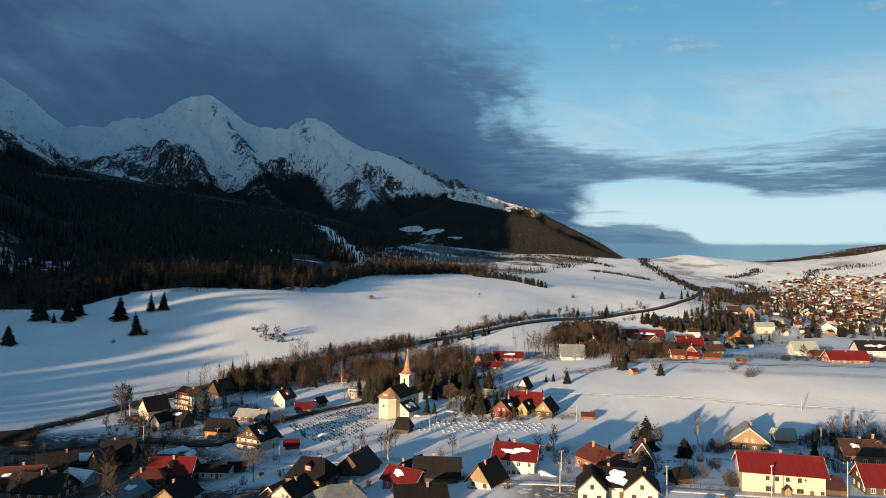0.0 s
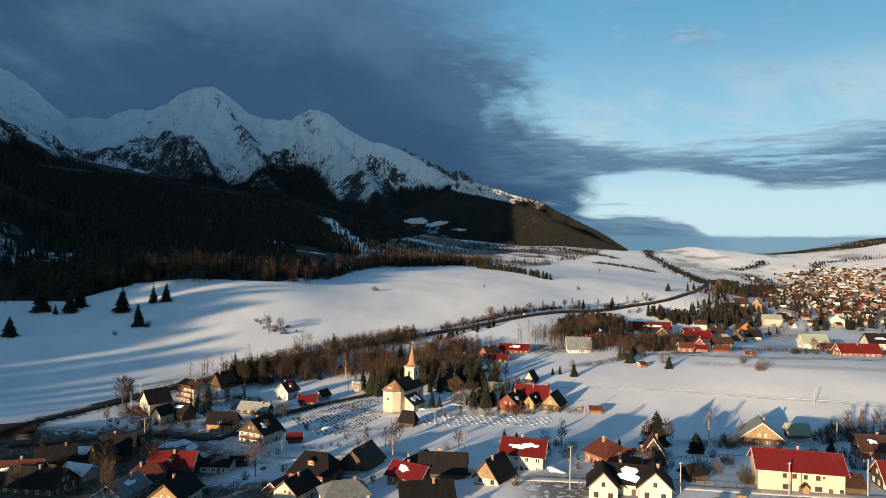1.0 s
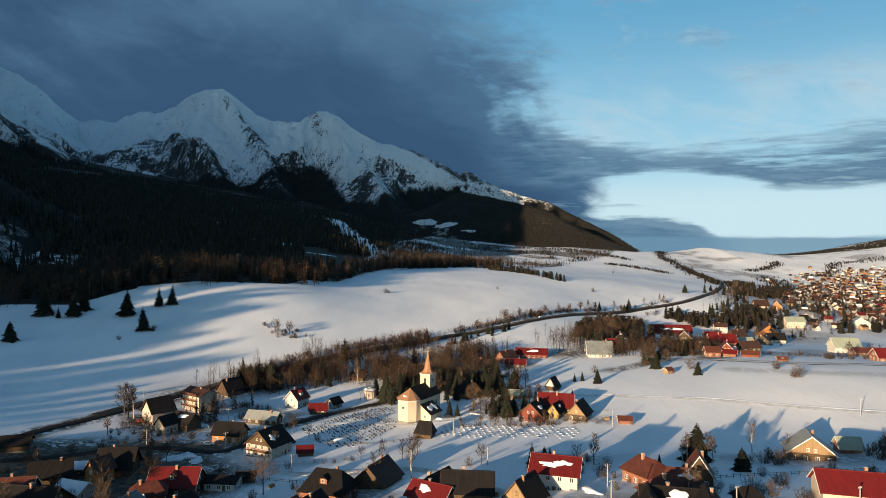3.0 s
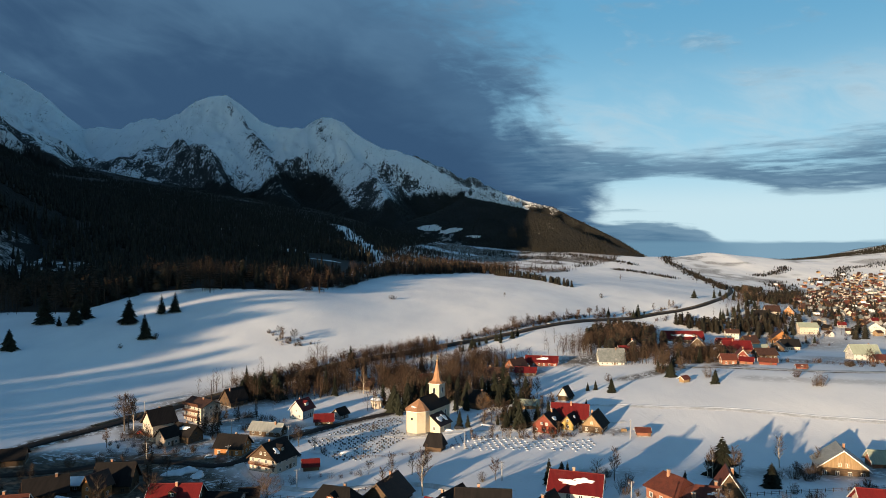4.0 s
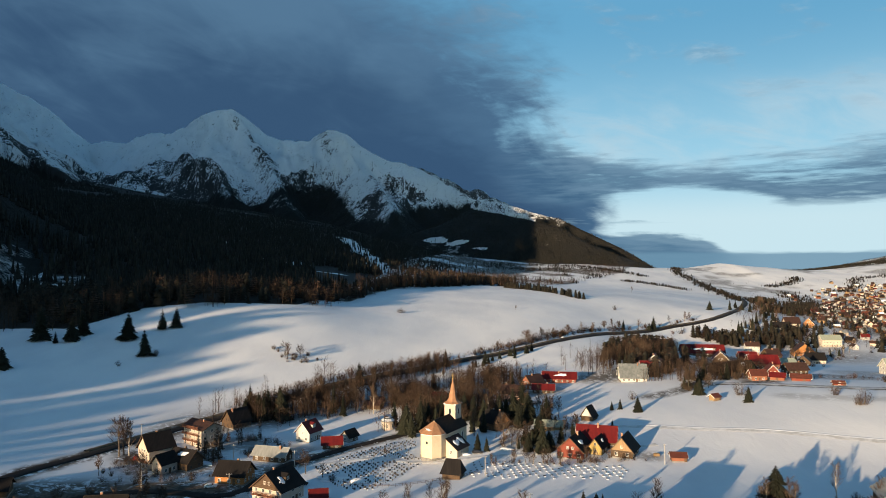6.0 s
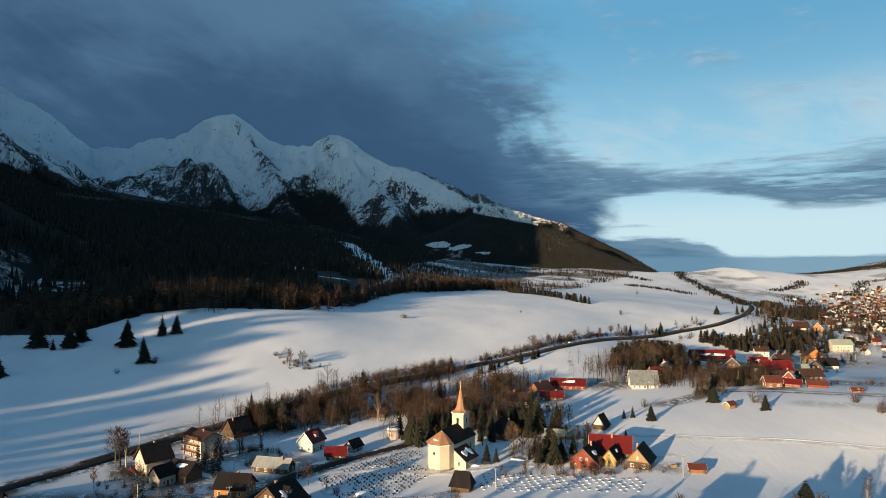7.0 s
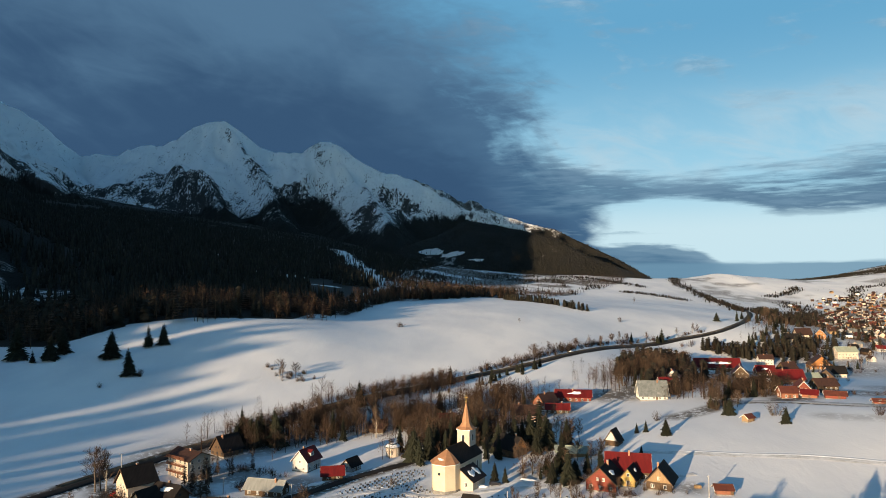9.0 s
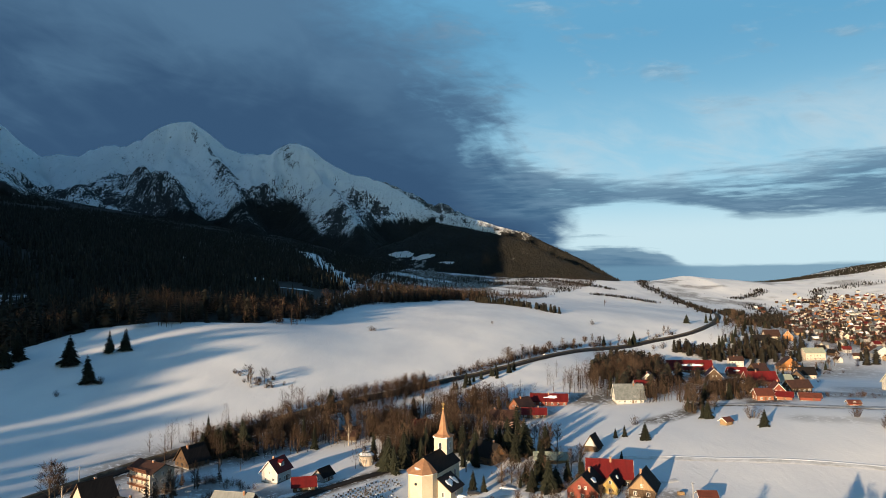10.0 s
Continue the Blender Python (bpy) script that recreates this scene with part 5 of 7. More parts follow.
house(124.5, 245.6, -8, 6.5, 6, 2.2, 5, "brick", "green", "brick shed with a faded green tin roof", seed=40, chimney=0, category="shed", name="shed", windows=False)
farm = house(88.3, 176.5, -14, 19.5, 10, 6.0, 9.4, "cream", "red", "long cream farmhouse with a red tin roof", seed=41, sides=("right",))
for along_, z_, w_, h_ in ((-3.7, 4.4, 0.9, 1.1), (-1.5, 4.4, 1.0, 1.2), (1.0, 4.4, 0.9, 1.1), (3.8, 4.4, 1.0, 1.2), (5.1, 4.6, 0.5, 0.5), (-3.3, 1.7, 1.7, 1.3), (3.9, 1.7, 1.6, 1.2), (9.0, 1.6, 0.9, 0.9)):
    window(farm, pose(along_, -5.02, z_), w_, h_, True)
porch = part("porch", prism_house(1.9, 1.5, 2.1, 2.9, 0, 0.4), WALL["tan"], farm, "small brown wooden porch", m=pose(0.7, -5.9, 0.1, 0, 0, 90))
part("roof", roof_mesh(1.9, 1.5, 2.1, 2.9, 0.25, 0.2, 0.1), ROOF["brown"], porch, m=Matrix())
part("back_door", boxes((6.2, 7.1, -5.08, -4.98, 0.0, 2.0)), WALL["rail"], farm)
part("downpipe", boxes((-0.02, 0.10, -5.14, -5.02, 0.2, 5.8)), M_FRAME_DARK, farm)
house(99.3, 173.2, -14, 5.0, 7.0, 2.4, 4.4, "wood", "brown", "low brown lean-to against the farmhouse", seed=141, chimney=0, windows=False, category="shed", name="shed")
house(131.1, 211.7, -10, 11, 9, 3.6, 7, "brick", "brown", "brown-roofed brick house with low wings", seed=42, snow=1)
house(137.8, 215.3, 70, 10, 8, 3.4, 7, "wood", "brown", "brown timber house beside brown hedges", seed=43)
house(114.7, 174.6, -10, 12, 9, 3, 7, "wood", "red", "house with a bright red tin roof", seed=44)
house(29.5, 307.5, 62, 11, 10, 3.4, 7.9, "red", "black", "red timber house with a dark roof and lying snow", seed=45, snow=1)
house(38.4, 308.5, 62, 7.5, 4.8, 3.2, 6.2, "yellow", "black", "small yellow-walled house under a dark roof", seed=145, chimney=0, snow=1)
house(39.7, 317.5, -14, 14.5, 9, 3.6, 8.2, "wood", "red", "timber house with a bright red tin roof", seed=46, gable="tan")
house(47.4, 304.0, 64, 10, 8, 3.0, 7.6, "wood", "black", "small timber house with a pale wooden gable", seed=47, gable="tan")
house(44.3, 359.2, 58, 5.4, 5.4, 2.6, 6.6, "wood", "black", "small steep timber hut with a pale gable", seed=48, chimney=0, windows=False, category="hut", name="hut", gable="white")
house(63.6, 293.4, -6, 4.6, 3.4, 2.0, 3.0, "brick", "rust", "tiny rust-roofed hut in the snowfield", seed=49, chimney=0, windows=False, category="hut", name="hut")
house(-16.3, 289.6, -16, 6.4, 5.4, 2.9, 6.6, "wood", "black", "small dark timber chapel with steep roof", seed=50, chimney=0, windows=False, category="hut", name="hut", hip=1.3)
house(1.6, 361.0, -48, 11, 8, 4, 8.4, "wood", "black", "timber house with orange hipped roof end", seed=51, gable="orange", dark=True)
house(14.2, 425.0, -10, 12, 9, 5, 8.8, "pink", "brown", "pink plastered house with a brown roof", seed=52)
house(28.6, 455.5, 40, 11, 9, 3.6, 8, "brick", "brown", "brown timber house with tiled roof", seed=53)
house(46.3, 469.0, -10, 20, 8, 3.2, 6.4, "red", "red", "long red-roofed house beside bare trees", seed=54, snow=1)
house(33.2, 441.0, -8, 12, 7, 2.6, 5, "wood", "red", "low timber house under a dull red roof", seed=55)
house(-2.6, 437.3, -6, 7, 6, 3.6, 5, "white", "pale", "small white house with pale flat roof", seed=56, chimney=0)
house(88.0, 456.8, -4, 15, 12, 3.0, 10, "white", "grey", "large white house with a steep grey roof", seed=57)
house(102.4, 474.1, -4, 10, 9, 5.6, 8.6, "grey", "red", "grey house wing with red tin roof", seed=58)
house(185.6, 619.2, -6, 34, 12, 5.0, 11, "wood", "red", "large guesthouse with wide red tin roof", seed=59, snow=2, dormer=3)
house(169.4, 534.9, 70, 16, 10, 4.0, 9, "wood", "red", "red-roofed wing of the large guesthouse", seed=60, snow=1)
house(183.6, 500.4, -4, 18, 10, 4.2, 9, "brick", "red", "brick house with a broad red roof", seed=61)
house(257.8, 653.4, 20, 14, 10, 4.5, 10, "wood", "brown", "brown-roofed timber house in village", seed=62)
house(264.5, 709.6, -6, 12, 9, 6, 9.4, "white", "brown", "white house with brown roof near spruces", seed=63)
house(297.8, 678.3, 76, 14, 18, 4.0, 11.5, "orange", "brown", "wide orange timber chalet with low gable", gable="orange", seed=64, balcony=1)
house(270.8, 605.3, -5, 14, 9, 4, 9, "cream", "black", "cream house with a black roof", seed=65)
house(150.4, 430.4, -5, 8, 7, 3.4, 6, "brick", "rust", "small rust-red timber cottage in snow", seed=66, chimney=0)
house(161.0, 436.8, 75, 9, 9, 3, 8, "white", "rust", "white cottage with dark red gable roof", seed=67, gable="red")
house(158.5, 475.3, 15, 16, 10, 3, 7, "wood", "black", "dark barn with a black tin roof", seed=68, chimney=0, snow=1, category="barn", name="barn")
house(206.5, 525.4, -4, 18, 10, 3.4, 6, "grey", "green", "long farm shed with faded green roof", seed=69, chimney=0)
house(251.7, 470.0, -4, 16, 11, 5, 10, "white", "green", "white house with faded green tin roof", seed=70)
house(246.1, 439.6, -4, 12, 8, 2.6, 5, "brick", "rust", "low brick outbuilding with rust roof", seed=71, chimney=0)
house(234.7, 392.1, -3, 22, 10, 3.0, 7.2, "brick", "red", "long barn with dark red roof", seed=72)
house(312.2, 491.4, -3, 22, 12, 6, 12, "white", "black", "big white house with dark roof", seed=73, snow=2)
house(174.5, 393.7, -12, 4.6, 3, 1.5, 2.4, "red", "rust", "low red shed beside snowy hedges", seed=74, chimney=0)
house(348.1, 805.6, -5, 15, 12, 7, 13, "cream", "brown", "cream village house with tall brown roof", seed=75)
house(329.8, 792.5, -5, 14, 10, 5, 10, "cream", "black", "cream house among dark trees", seed=76)
house(373.4, 818.0, 60, 12, 11, 5, 11, "orange", "rust", "orange house with rust tiled roof", seed=77)
house(343.2, 718.7, -5, 18, 12, 7, 11, "cream", "green", "cream two-storey house with green roof", seed=78)
house(404.8, 710.5, 70, 14, 17, 5, 11, "white", "pale", "white house with wide pale gable roof", seed=79)
house(107.0, 376.5, 30, 3.8, 3.2, 2.2, 3.3, "tan", "rust", "small weathered timber hut on snow", seed=80, chimney=0, windows=False, category="hut", name="hut")
house(-94.1, 426.7, 10, 6, 5, 2.2, 4, "wood", "black", "dark timber hut beside the road", seed=81, chimney=0, windows=False, category="hut", name="hut")
house(-60.1, 421.6, 20, 6, 5, 2.4, 4.4, "wood", "brown", "small timber hut among bare trees", seed=82, chimney=0, windows=False, category="hut", name="hut")
house(-60.2, 271.0, 14, 5, 4, 2.2, 3.8, "wood", "red", "small shed with a red roof beside the chalet", seed=83, chimney=0, windows=False, category="shed", name="shed")
house(-42.6, 195.5, 66, 10, 8, 4.0, 7.2, "cream", "black", "cream gabled house with a black roof in snow", seed=84)
house(-49.5, 203.0, 66, 6, 5, 2.4, 4.4, "brick", "rust", "low rust-roofed annex beside a cream gable", seed=85, chimney=0, windows=False, category="shed", name="shed")
house(-27, 430, 10, 9, 7, 2.8, 5.6, "wood", "red", "low timber house with a red roof among trees", seed=86)
house(-19.5, 437, 40, 9, 7, 3.0, 6.2, "wood", "snow", "timber house with snow on its roof among trees", seed=87)
house(-61, 415, -12, 8, 6, 2.6, 4.4, "wood", "brown", "dark log hut in a snowy glade", seed=88, chimney=0, windows=False, category="hut", name="hut")
house(143, 462, 12, 13, 9, 3.4, 7.6, "wood", "black", "dark timber house with a black roof near the lane", seed=89, dark=True)
house(168, 418, -22, 9, 4.5, 2.2, 3.8, "red", "rust", "low red shed row beside the brown hedge", seed=90, chimney=0, windows=False, category="shed", name="shed")
house(159, 425, -30, 7, 4.5, 2.4, 4.2, "brick", "red", "brick shed with a red tin roof", seed=91, chimney=0, windows=False, category="shed", name="shed")
house(186, 462, 6, 12, 8, 3.2, 6.6, "wood", "brown", "brown timber house behind garden hedges", seed=92)
house(214, 598, -8, 13, 9, 4.2, 8.4, "wood", "red", "timber house with a broad red roof", seed=93, snow=1)
house(240, 560, 60, 11, 9, 3.8, 8.0, "wood", "brown", "steep brown-roofed timber house", seed=94)
church(-20.2, 327.3, 62)


# ---- single trees and bushes ----
for x, y, h in ((-262, 407, 11.4), (-229, 478, 16.8), (-260, 468, 14.4), (-261, 483, 15.6), (-279, 467, 20.4), (-266, 461, 7.2), (-217, 501,
               13.8), (-211, 509, 13.2), (-207, 456, 15), (-76, 458, 13.4), (-25, 514, 11.4), (186, 764, 13.2), (179, 755, 8.4), (296, 908,
               10.8), (358, 983, 10.8), (357, 960, 9.6), (15, 372, 19.2), (17, 364, 14.4), (18, 329, 11.4), (21, 317, 7.2), (12, 328, 6.6), (28,
               352, 4.8), (71, 234, 11.4), (79, 220, 6.6), (82, 225, 4.8), (-120, 380, 10.8)):
    tree("spruce", x, y, 1.1 * h, wide=1.6)
for x, y, h in ((-36, 355, 13), (-39, 363, 15), (-33, 366, 16), (-30, 372, 14), (-24, 378, 15), (-26, 369, 12), (-8, 372, 16), (-3, 366, 14), (4, 374, 15), (12, 355, 15), (11, 368, 17), (18, 313, 13), (13, 317, 8),
                (-41, 370, 12), (-14, 381, 14)):
    tree("spruce", x, y, h, wide=1.25, label="tall dark spruce beside the churchyard")
for x, y, h in ((-119, 383, 13.2), (-115, 384, 14.4), (-112, 382, 15.6), (-111, 388, 16.8), (-106, 389, 16.8), (-104, 387, 15.6), (-122, 377,
               8.4), (19, 230, 8.4), (24, 238, 5.4), (26, 239, 4.8), (51, 342, 3.6), (58, 375, 4.6), (62, 375, 5.4), (68, 366, 7.6), (104, 394,
               7.4), (106, 393, 8.6), (119, 367, 7.5), (-23, 375, 10.8), (-12, 388, 13.2), (-8, 386, 12), (-30, 393, 10.8), (-34, 397, 14.4), (410,
               941, 10.8)):
    tree("spruce", x, y, h, wide=1.35)
for x, y, h in ((-201, 456, 4.8), (-212, 434, 3.6), (-72, 674, 5.4), (-69, 676, 3.6), (162, 836, 6), (91, 232, 4.2), (94, 229, 4.2), (97, 232,
               5.4), (85, 229, 3.6), (96, 238, 3.6), (127, 233, 4.8), (130, 234, 5.4), (134, 235, 6), (137, 234, 6.6), (140, 232, 6), (143, 233,
               6), (149, 232, 6), (151, 232, 6.6), (154, 228, 6), (37, 214, 4.8), (0, 241, 3.6), (30, 216, 3.6), (73, 396, 4.8), (122, 383, 7.2),
               (158, 344, 7.2), (156, 344, 4.8)):
    tree("bush", x, y, h)
for x, y, h in ((158, 366, 4.8), (-73, 270, 3.6), (77, 180, 5), (77, 178, 4.2), (115, 196, 4.2), (117, 195, 4.2), (-60, 293, 3.1), (-45, 330,
               2.9), (-154, 255, 4.8), (-145, 267, 4.8), (-138, 274, 4.2), (-111, 293, 3.6), (-129, 291, 4.8)):
    tree("bush", x, y, h)
for x, y, h in ((259, 1151, 10.8), (41, 748, 4.8), (4, 332, 10.8), (7, 328, 9.6), (9, 323, 9.6), (3, 365, 10.8), (73, 231, 9.6), (67, 231, 9),
               (66, 232, 7.2), (75, 231, 8.4), (94, 247, 10.8), (104, 243, 7.2), (139, 240, 8.4), (144, 240, 9), (148, 236, 8.4), (154, 231,
               9.6), (148, 240, 7.2), (-150, 316, 15), (-149, 318, 14.4), (-147, 318, 13.8), (-114, 316, 8.4), (-18, 231, 14.4), (-23, 257, 7.2),
               (-18, 264, 6), (-29, 249, 9.6), (-30, 227, 10.8)):
    tree("bare", x, y, h)
for x, y, h in ((4, 241, 6.6), (28, 369, 10.8), (32, 370, 9.6), (25, 374, 10.8), (-43, 387, 13.2), (-42, 394, 12), (-72, 303, 8.4), (-64, 295, 6),
               (-38, 261, 4.8), (-143, 243, 7.6), (-119, 253, 8.8), (-108, 262, 7.2)):
    tree("bare", x, y, h)
for x, y, h in ((-111, 254, 15.6), (-119, 274, 10.8), (-112, 316, 12.6), (-111, 319, 10.8), (-108, 388, 18), (-39, 394, 14.4), (-35, 390, 13.2)):
    tree("larch", x, y, h)


# ---- belts of trees, woods and hedges ----
def scatter(line, width, count, kinds, seed, low=6.0, high=12.0, clear=5.0):
    """Trees at random along a line, kept off the houses and roads."""
    rnd = random.Random(seed)
    pts = curve_points(line, 2.0)
    made = 0
    for _ in range(count * 6):
        if made >= count:
            break
        k = rnd.randrange(len(pts) - 1)
        x, y = pts[k] + np.array((rnd.gauss(0, width / 2.2), rnd.gauss(0, width / 2.2)))
        if not free_spot(x, y, clear):
            continue
        kind = rnd.choices([q for q, _ in kinds], [w for _, w in kinds])[0]
        tree(kind, round(x, 1), round(y, 1), 1.2 * rnd.uniform(low, high) * (0.36 if kind == "bush" else 1.0), group="")
        made += 1


HOUSE_SPOTS = [(o.matrix_world.translation.x, o.matrix_world.translation.y) for o in scene.objects if o.parent is None and o.name.split(".")[0] in ("house", "barn", "shed", "garage", "church", "hut")]


# open yards on the valley side of the larger houses: house place, half width and depth
YARDS = [(186, 619, 22, 95), (207, 640, 12, 70), (196, 560, 14, 60), (88, 440, 22, 46), (212, 585, 12, 50)]


# snowy glades among the trees: place and radius
GLADES = [(-62, 388, 15), (-73, 379, 13), (-49, 391, 12), (-27, 430, 9), (-20, 437, 9), (-4, 435, 9), (-61, 415, 8), (14, 350, 8), (-82, 368, 9), (-66, 372, 10)]


def free_spot(x, y, clear):
    spot = np.array([x]), np.array([y])
    if distance_to(ROAD, *spot)[0] < 6 or distance_to(STREET, *spot)[0] < 4.5:
        return False
    if any((x - p) ** 2 + (y - q) ** 2 < r * r for p, q, r in GLADES):
        return False
    for p, q, wide, depth in YARDS:
        if abs(x - p * y / q) < wide and q - depth < y < q + 8:
            return False
    return all((x - p) ** 2 + (y - q) ** 2 > (clear + 3) ** 2 for p, q in HOUSE_SPOTS)


MIXED = (("bare", 6), ("larch", 3), ("spruce", 1.4), ("bush", 2))
scatter([(-125, 382), (-101, 401), (-74, 415), (-48, 427)], 18, 43, MIXED, 1, 8, 13)
scatter([(-48, 422), (-14, 446), (14, 478)], 20, 32, MIXED, 2, 8, 12)
scatter([(-41, 382), (-22, 396), (-2, 414)], 18, 29, (("bare", 5), ("larch", 4), ("spruce", 2)), 3, 8, 12)
scatter([(-96, 446), (-58, 475), (-24, 509)], 10, 21, (("bare", 5), ("bush", 4), ("larch", 2)), 4, 5, 9)
scatter([(-2, 550), (30, 582), (70, 634), (112, 690), (150, 736)], 5, 46, (("bare", 3), ("bush", 7), ("spruce", 0.5)), 5, 6, 9)
scatter([(79, 486), (108, 518), (142, 564), (165, 600)], 28, 36, (("bare", 5), ("larch", 4), ("spruce", 4)), 6, 8, 13)
scatter([(94, 446), (126, 446), (158, 454)], 10, 18, (("bare", 3), ("larch", 2), ("bush", 3), ("spruce", 1)), 7, 5, 9)
scatter([(-7, 510), (17, 542), (41, 574)], 6, 18, (("spruce", 8),), 8, 5, 7)
scatter([(24, 360), (34, 338), (19, 330)], 8, 11, (("bare", 5), ("bush", 4)), 9, 5, 8)
scatter([(282, 768), (314, 816), (350, 890), (360, 960)], 26, 20, (("spruce", 6), ("larch", 2), ("bare", 2)), 10, 9, 14)
scatter([(396, 960), (414, 1020), (446, 1116)], 14, 32, (("larch", 3), ("bare", 3), ("spruce", 3)), 11, 8, 13)
scatter([(-130, 482), (-118, 485), (-106, 490)], 6, 8, (("bare", 3), ("bush", 6)), 12, 4, 7)
scatter([(60, 235), (86, 246), (106, 242)], 6, 4, (("bush", 6),), 13, 4, 7, 5)
scatter([(125, 240), (146, 245), (180, 250)], 7, 15, (("bush", 6), ("bare", 1)), 14, 7, 12, 3)
scatter([(228, 408), (276, 408), (324, 406)], 5, 18, (("bush", 6), ("bare", 1)), 15, 6, 9, 2)
scatter([(128, 706), (190, 776), (262, 838)], 4, 16, (("bush", 6), ("bare", 2)), 16, 6, 10)
scatter([(-142, 270), (-132, 286), (-154, 300)], 11, 9, (("bare", 2), ("bush", 7)), 17, 5, 8, 3)
scatter([(-120, 206), (-101, 223), (-72, 216), (-36, 235)], 14, 9, (("bare", 2), ("bush", 5)), 18, 5, 9, 3)
scatter([(12, 202), (36, 228), (72, 226)], 11, 8, (("bush", 6), ("bare", 2)), 19, 6, 8, 4)


scatter([(-6, 356), (8, 372), (22, 362), (34, 348)], 12, 30, (("spruce", 6), ("bare", 2)), 20, 8, 12)
scatter([(-46, 384), (-30, 392), (-12, 398)], 10, 16, (("spruce", 3), ("larch", 3)), 21, 8, 12)
scatter([(20, 318), (34, 312), (46, 300)], 5, 12, (("bush", 5), ("spruce", 1)), 22, 4, 6, 3)
scatter([(-110, 196), (-80, 206), (-50, 214), (-20, 210)], 14, 12, (("bush", 6), ("bare", 1)), 23, 5, 8, 2)
scatter([(20, 190), (60, 208), (110, 212), (140, 204)], 10, 22, (("bush", 6), ("spruce", 1)), 24, 5, 8, 2)
scatter([(100, 450), (132, 440), (160, 448), (180, 440)], 6, 22, (("bush", 6), ("spruce", 1.5)), 25, 7, 10, 2)
scatter([(200, 404), (250, 402), (310, 400)], 4, 30, (("bush", 8), ("bare", 1)), 26, 6, 9, 2)
scatter([(270, 640), (300, 660), (340, 668)], 12, 22, (("bush", 3), ("spruce", 2), ("bare", 3)), 27, 6, 9, 3)


scatter([(80, 400), (98, 408), (110, 418), (122, 428)], 8, 30, (("bush", 7), ("bare", 3), ("spruce", 1)), 28, 5, 9, 2)
scatter([(-4, 305), (12, 301), (24, 296), (36, 298)], 2.0, 26, (("bare", 3), ("bush", 3)), 29, 3, 5, 1)
scatter([(-2, 322), (8, 330), (18, 322), (30, 326)], 8, 20, (("spruce", 3), ("bush", 4), ("bare", 2)), 30, 4, 8, 3)
scatter([(70, 190), (84, 200), (104, 206), (128, 212)], 7, 9, (("bush", 7), ("bare", 1)), 31, 6, 11, 2)
scatter([(40, 176), (52, 184), (60, 196)], 6, 12, (("bush", 6), ("bare", 2)), 32, 6, 9, 2)
scatter([(-128, 200), (-112, 214), (-96, 206), (-84, 190)], 10, 8, (("bare", 4), ("bush", 4)), 33, 7, 11, 2)
scatter([(-120, 330), (-112, 340), (-104, 352)], 6, 10, (("larch", 3), ("bare", 3)), 34, 7, 10, 3)


scatter([(-139, 491), (-127, 489), (-118, 495), (-109, 486)], 9, 18, (("bush", 5), ("bare", 2)), 35, 5, 8, 2)


def forest(name, label, spots, arrays, mat):
    """Many trees joined into one mesh: each spot is x, y, z, height, width and turn."""
    kinds = []
    for tv, tf, cv, cf in arrays:
        v = np.array([tuple(p) for p in cv])
        kinds.append((v, np.array([f[:3] for f in cf])))
    verts, faces, base = [], [], 0
    for n, (x, y, z, h, w, turn) in enumerate(spots):
        v, f = kinds[n % len(kinds)]
        c, s = math.cos(turn), math.sin(turn)
        p = np.column_stack([(v[:, 0] * c - v[:, 1] * s) * w + x, (v[:, 0] * s + v[:, 1] * c) * w + y, v[:, 2] * h + z])
        verts.append(p)
        faces.append(f + base)
        base += len(v)
    verts, faces = np.concatenate(verts), np.concatenate(faces)
    me = bpy.data.meshes.new(name)
    me.vertices.add(len(verts))
    me.vertices.foreach_set("co", verts.ravel())
    me.loops.add(faces.size)
    me.loops.foreach_set("vertex_index", faces.ravel().astype(np.int32))
    me.polygons.add(len(faces))
    me.polygons.foreach_set("loop_start", np.arange(0, faces.size, 3, dtype=np.int32))
    me.update()
    me.materials.append(mat)
    return tagged(new(name, me), label, "forest", kind="stuff")


def spots_in(rng, n, x0, x1, y0, y1, keep, low, high, surface_of=land):
    x, y = rng.uniform(x0, x1, n), rng.uniform(y0, y1, n)
    ok = keep(x, y)
    x, y = x[ok], y[ok]
    h = rng.uniform(low, high, len(x)) * (0.75 + 0.35 * rng.random(len(x))) * np.interp(y, [900, 1500, 2400], [1, 0.72, 0.34])
    return np.column_stack([x, y, surface_of(x, y) - 0.3, h, h * rng.uniform(0.75, 1.2, len(x)), rng.uniform(0, 6.28, len(x))])


def unit_spruce(seed, levels, arms, spread, thin=0.0, droop=0.5):
    return spruce_arrays(seed, 1.0, levels, arms, spread, droop, thin, False)


rng = np.random.default_rng(7)
both = lambda x, y: np.maximum(land(x, y), peaks(x, y))
edge = lambda x, y: y - np.interp(x, EDGE_X, EDGE_Y)
lot = np.random.default_rng(9)
shut = lambda x, y: (clearing(x, y) < 0.3) | (lot.random(len(x)) < 0.14)
NEAR_SPRUCE = [unit_spruce(50 + k, 7, 7, sp) for k, sp in enumerate((0.20, 0.16, 0.24, 0.18))]
NEAR_LARCH = [unit_spruce(60 + k, 9, 6, sp, 0.3, -0.35) for k, sp in enumerate((0.17, 0.14, 0.20))]


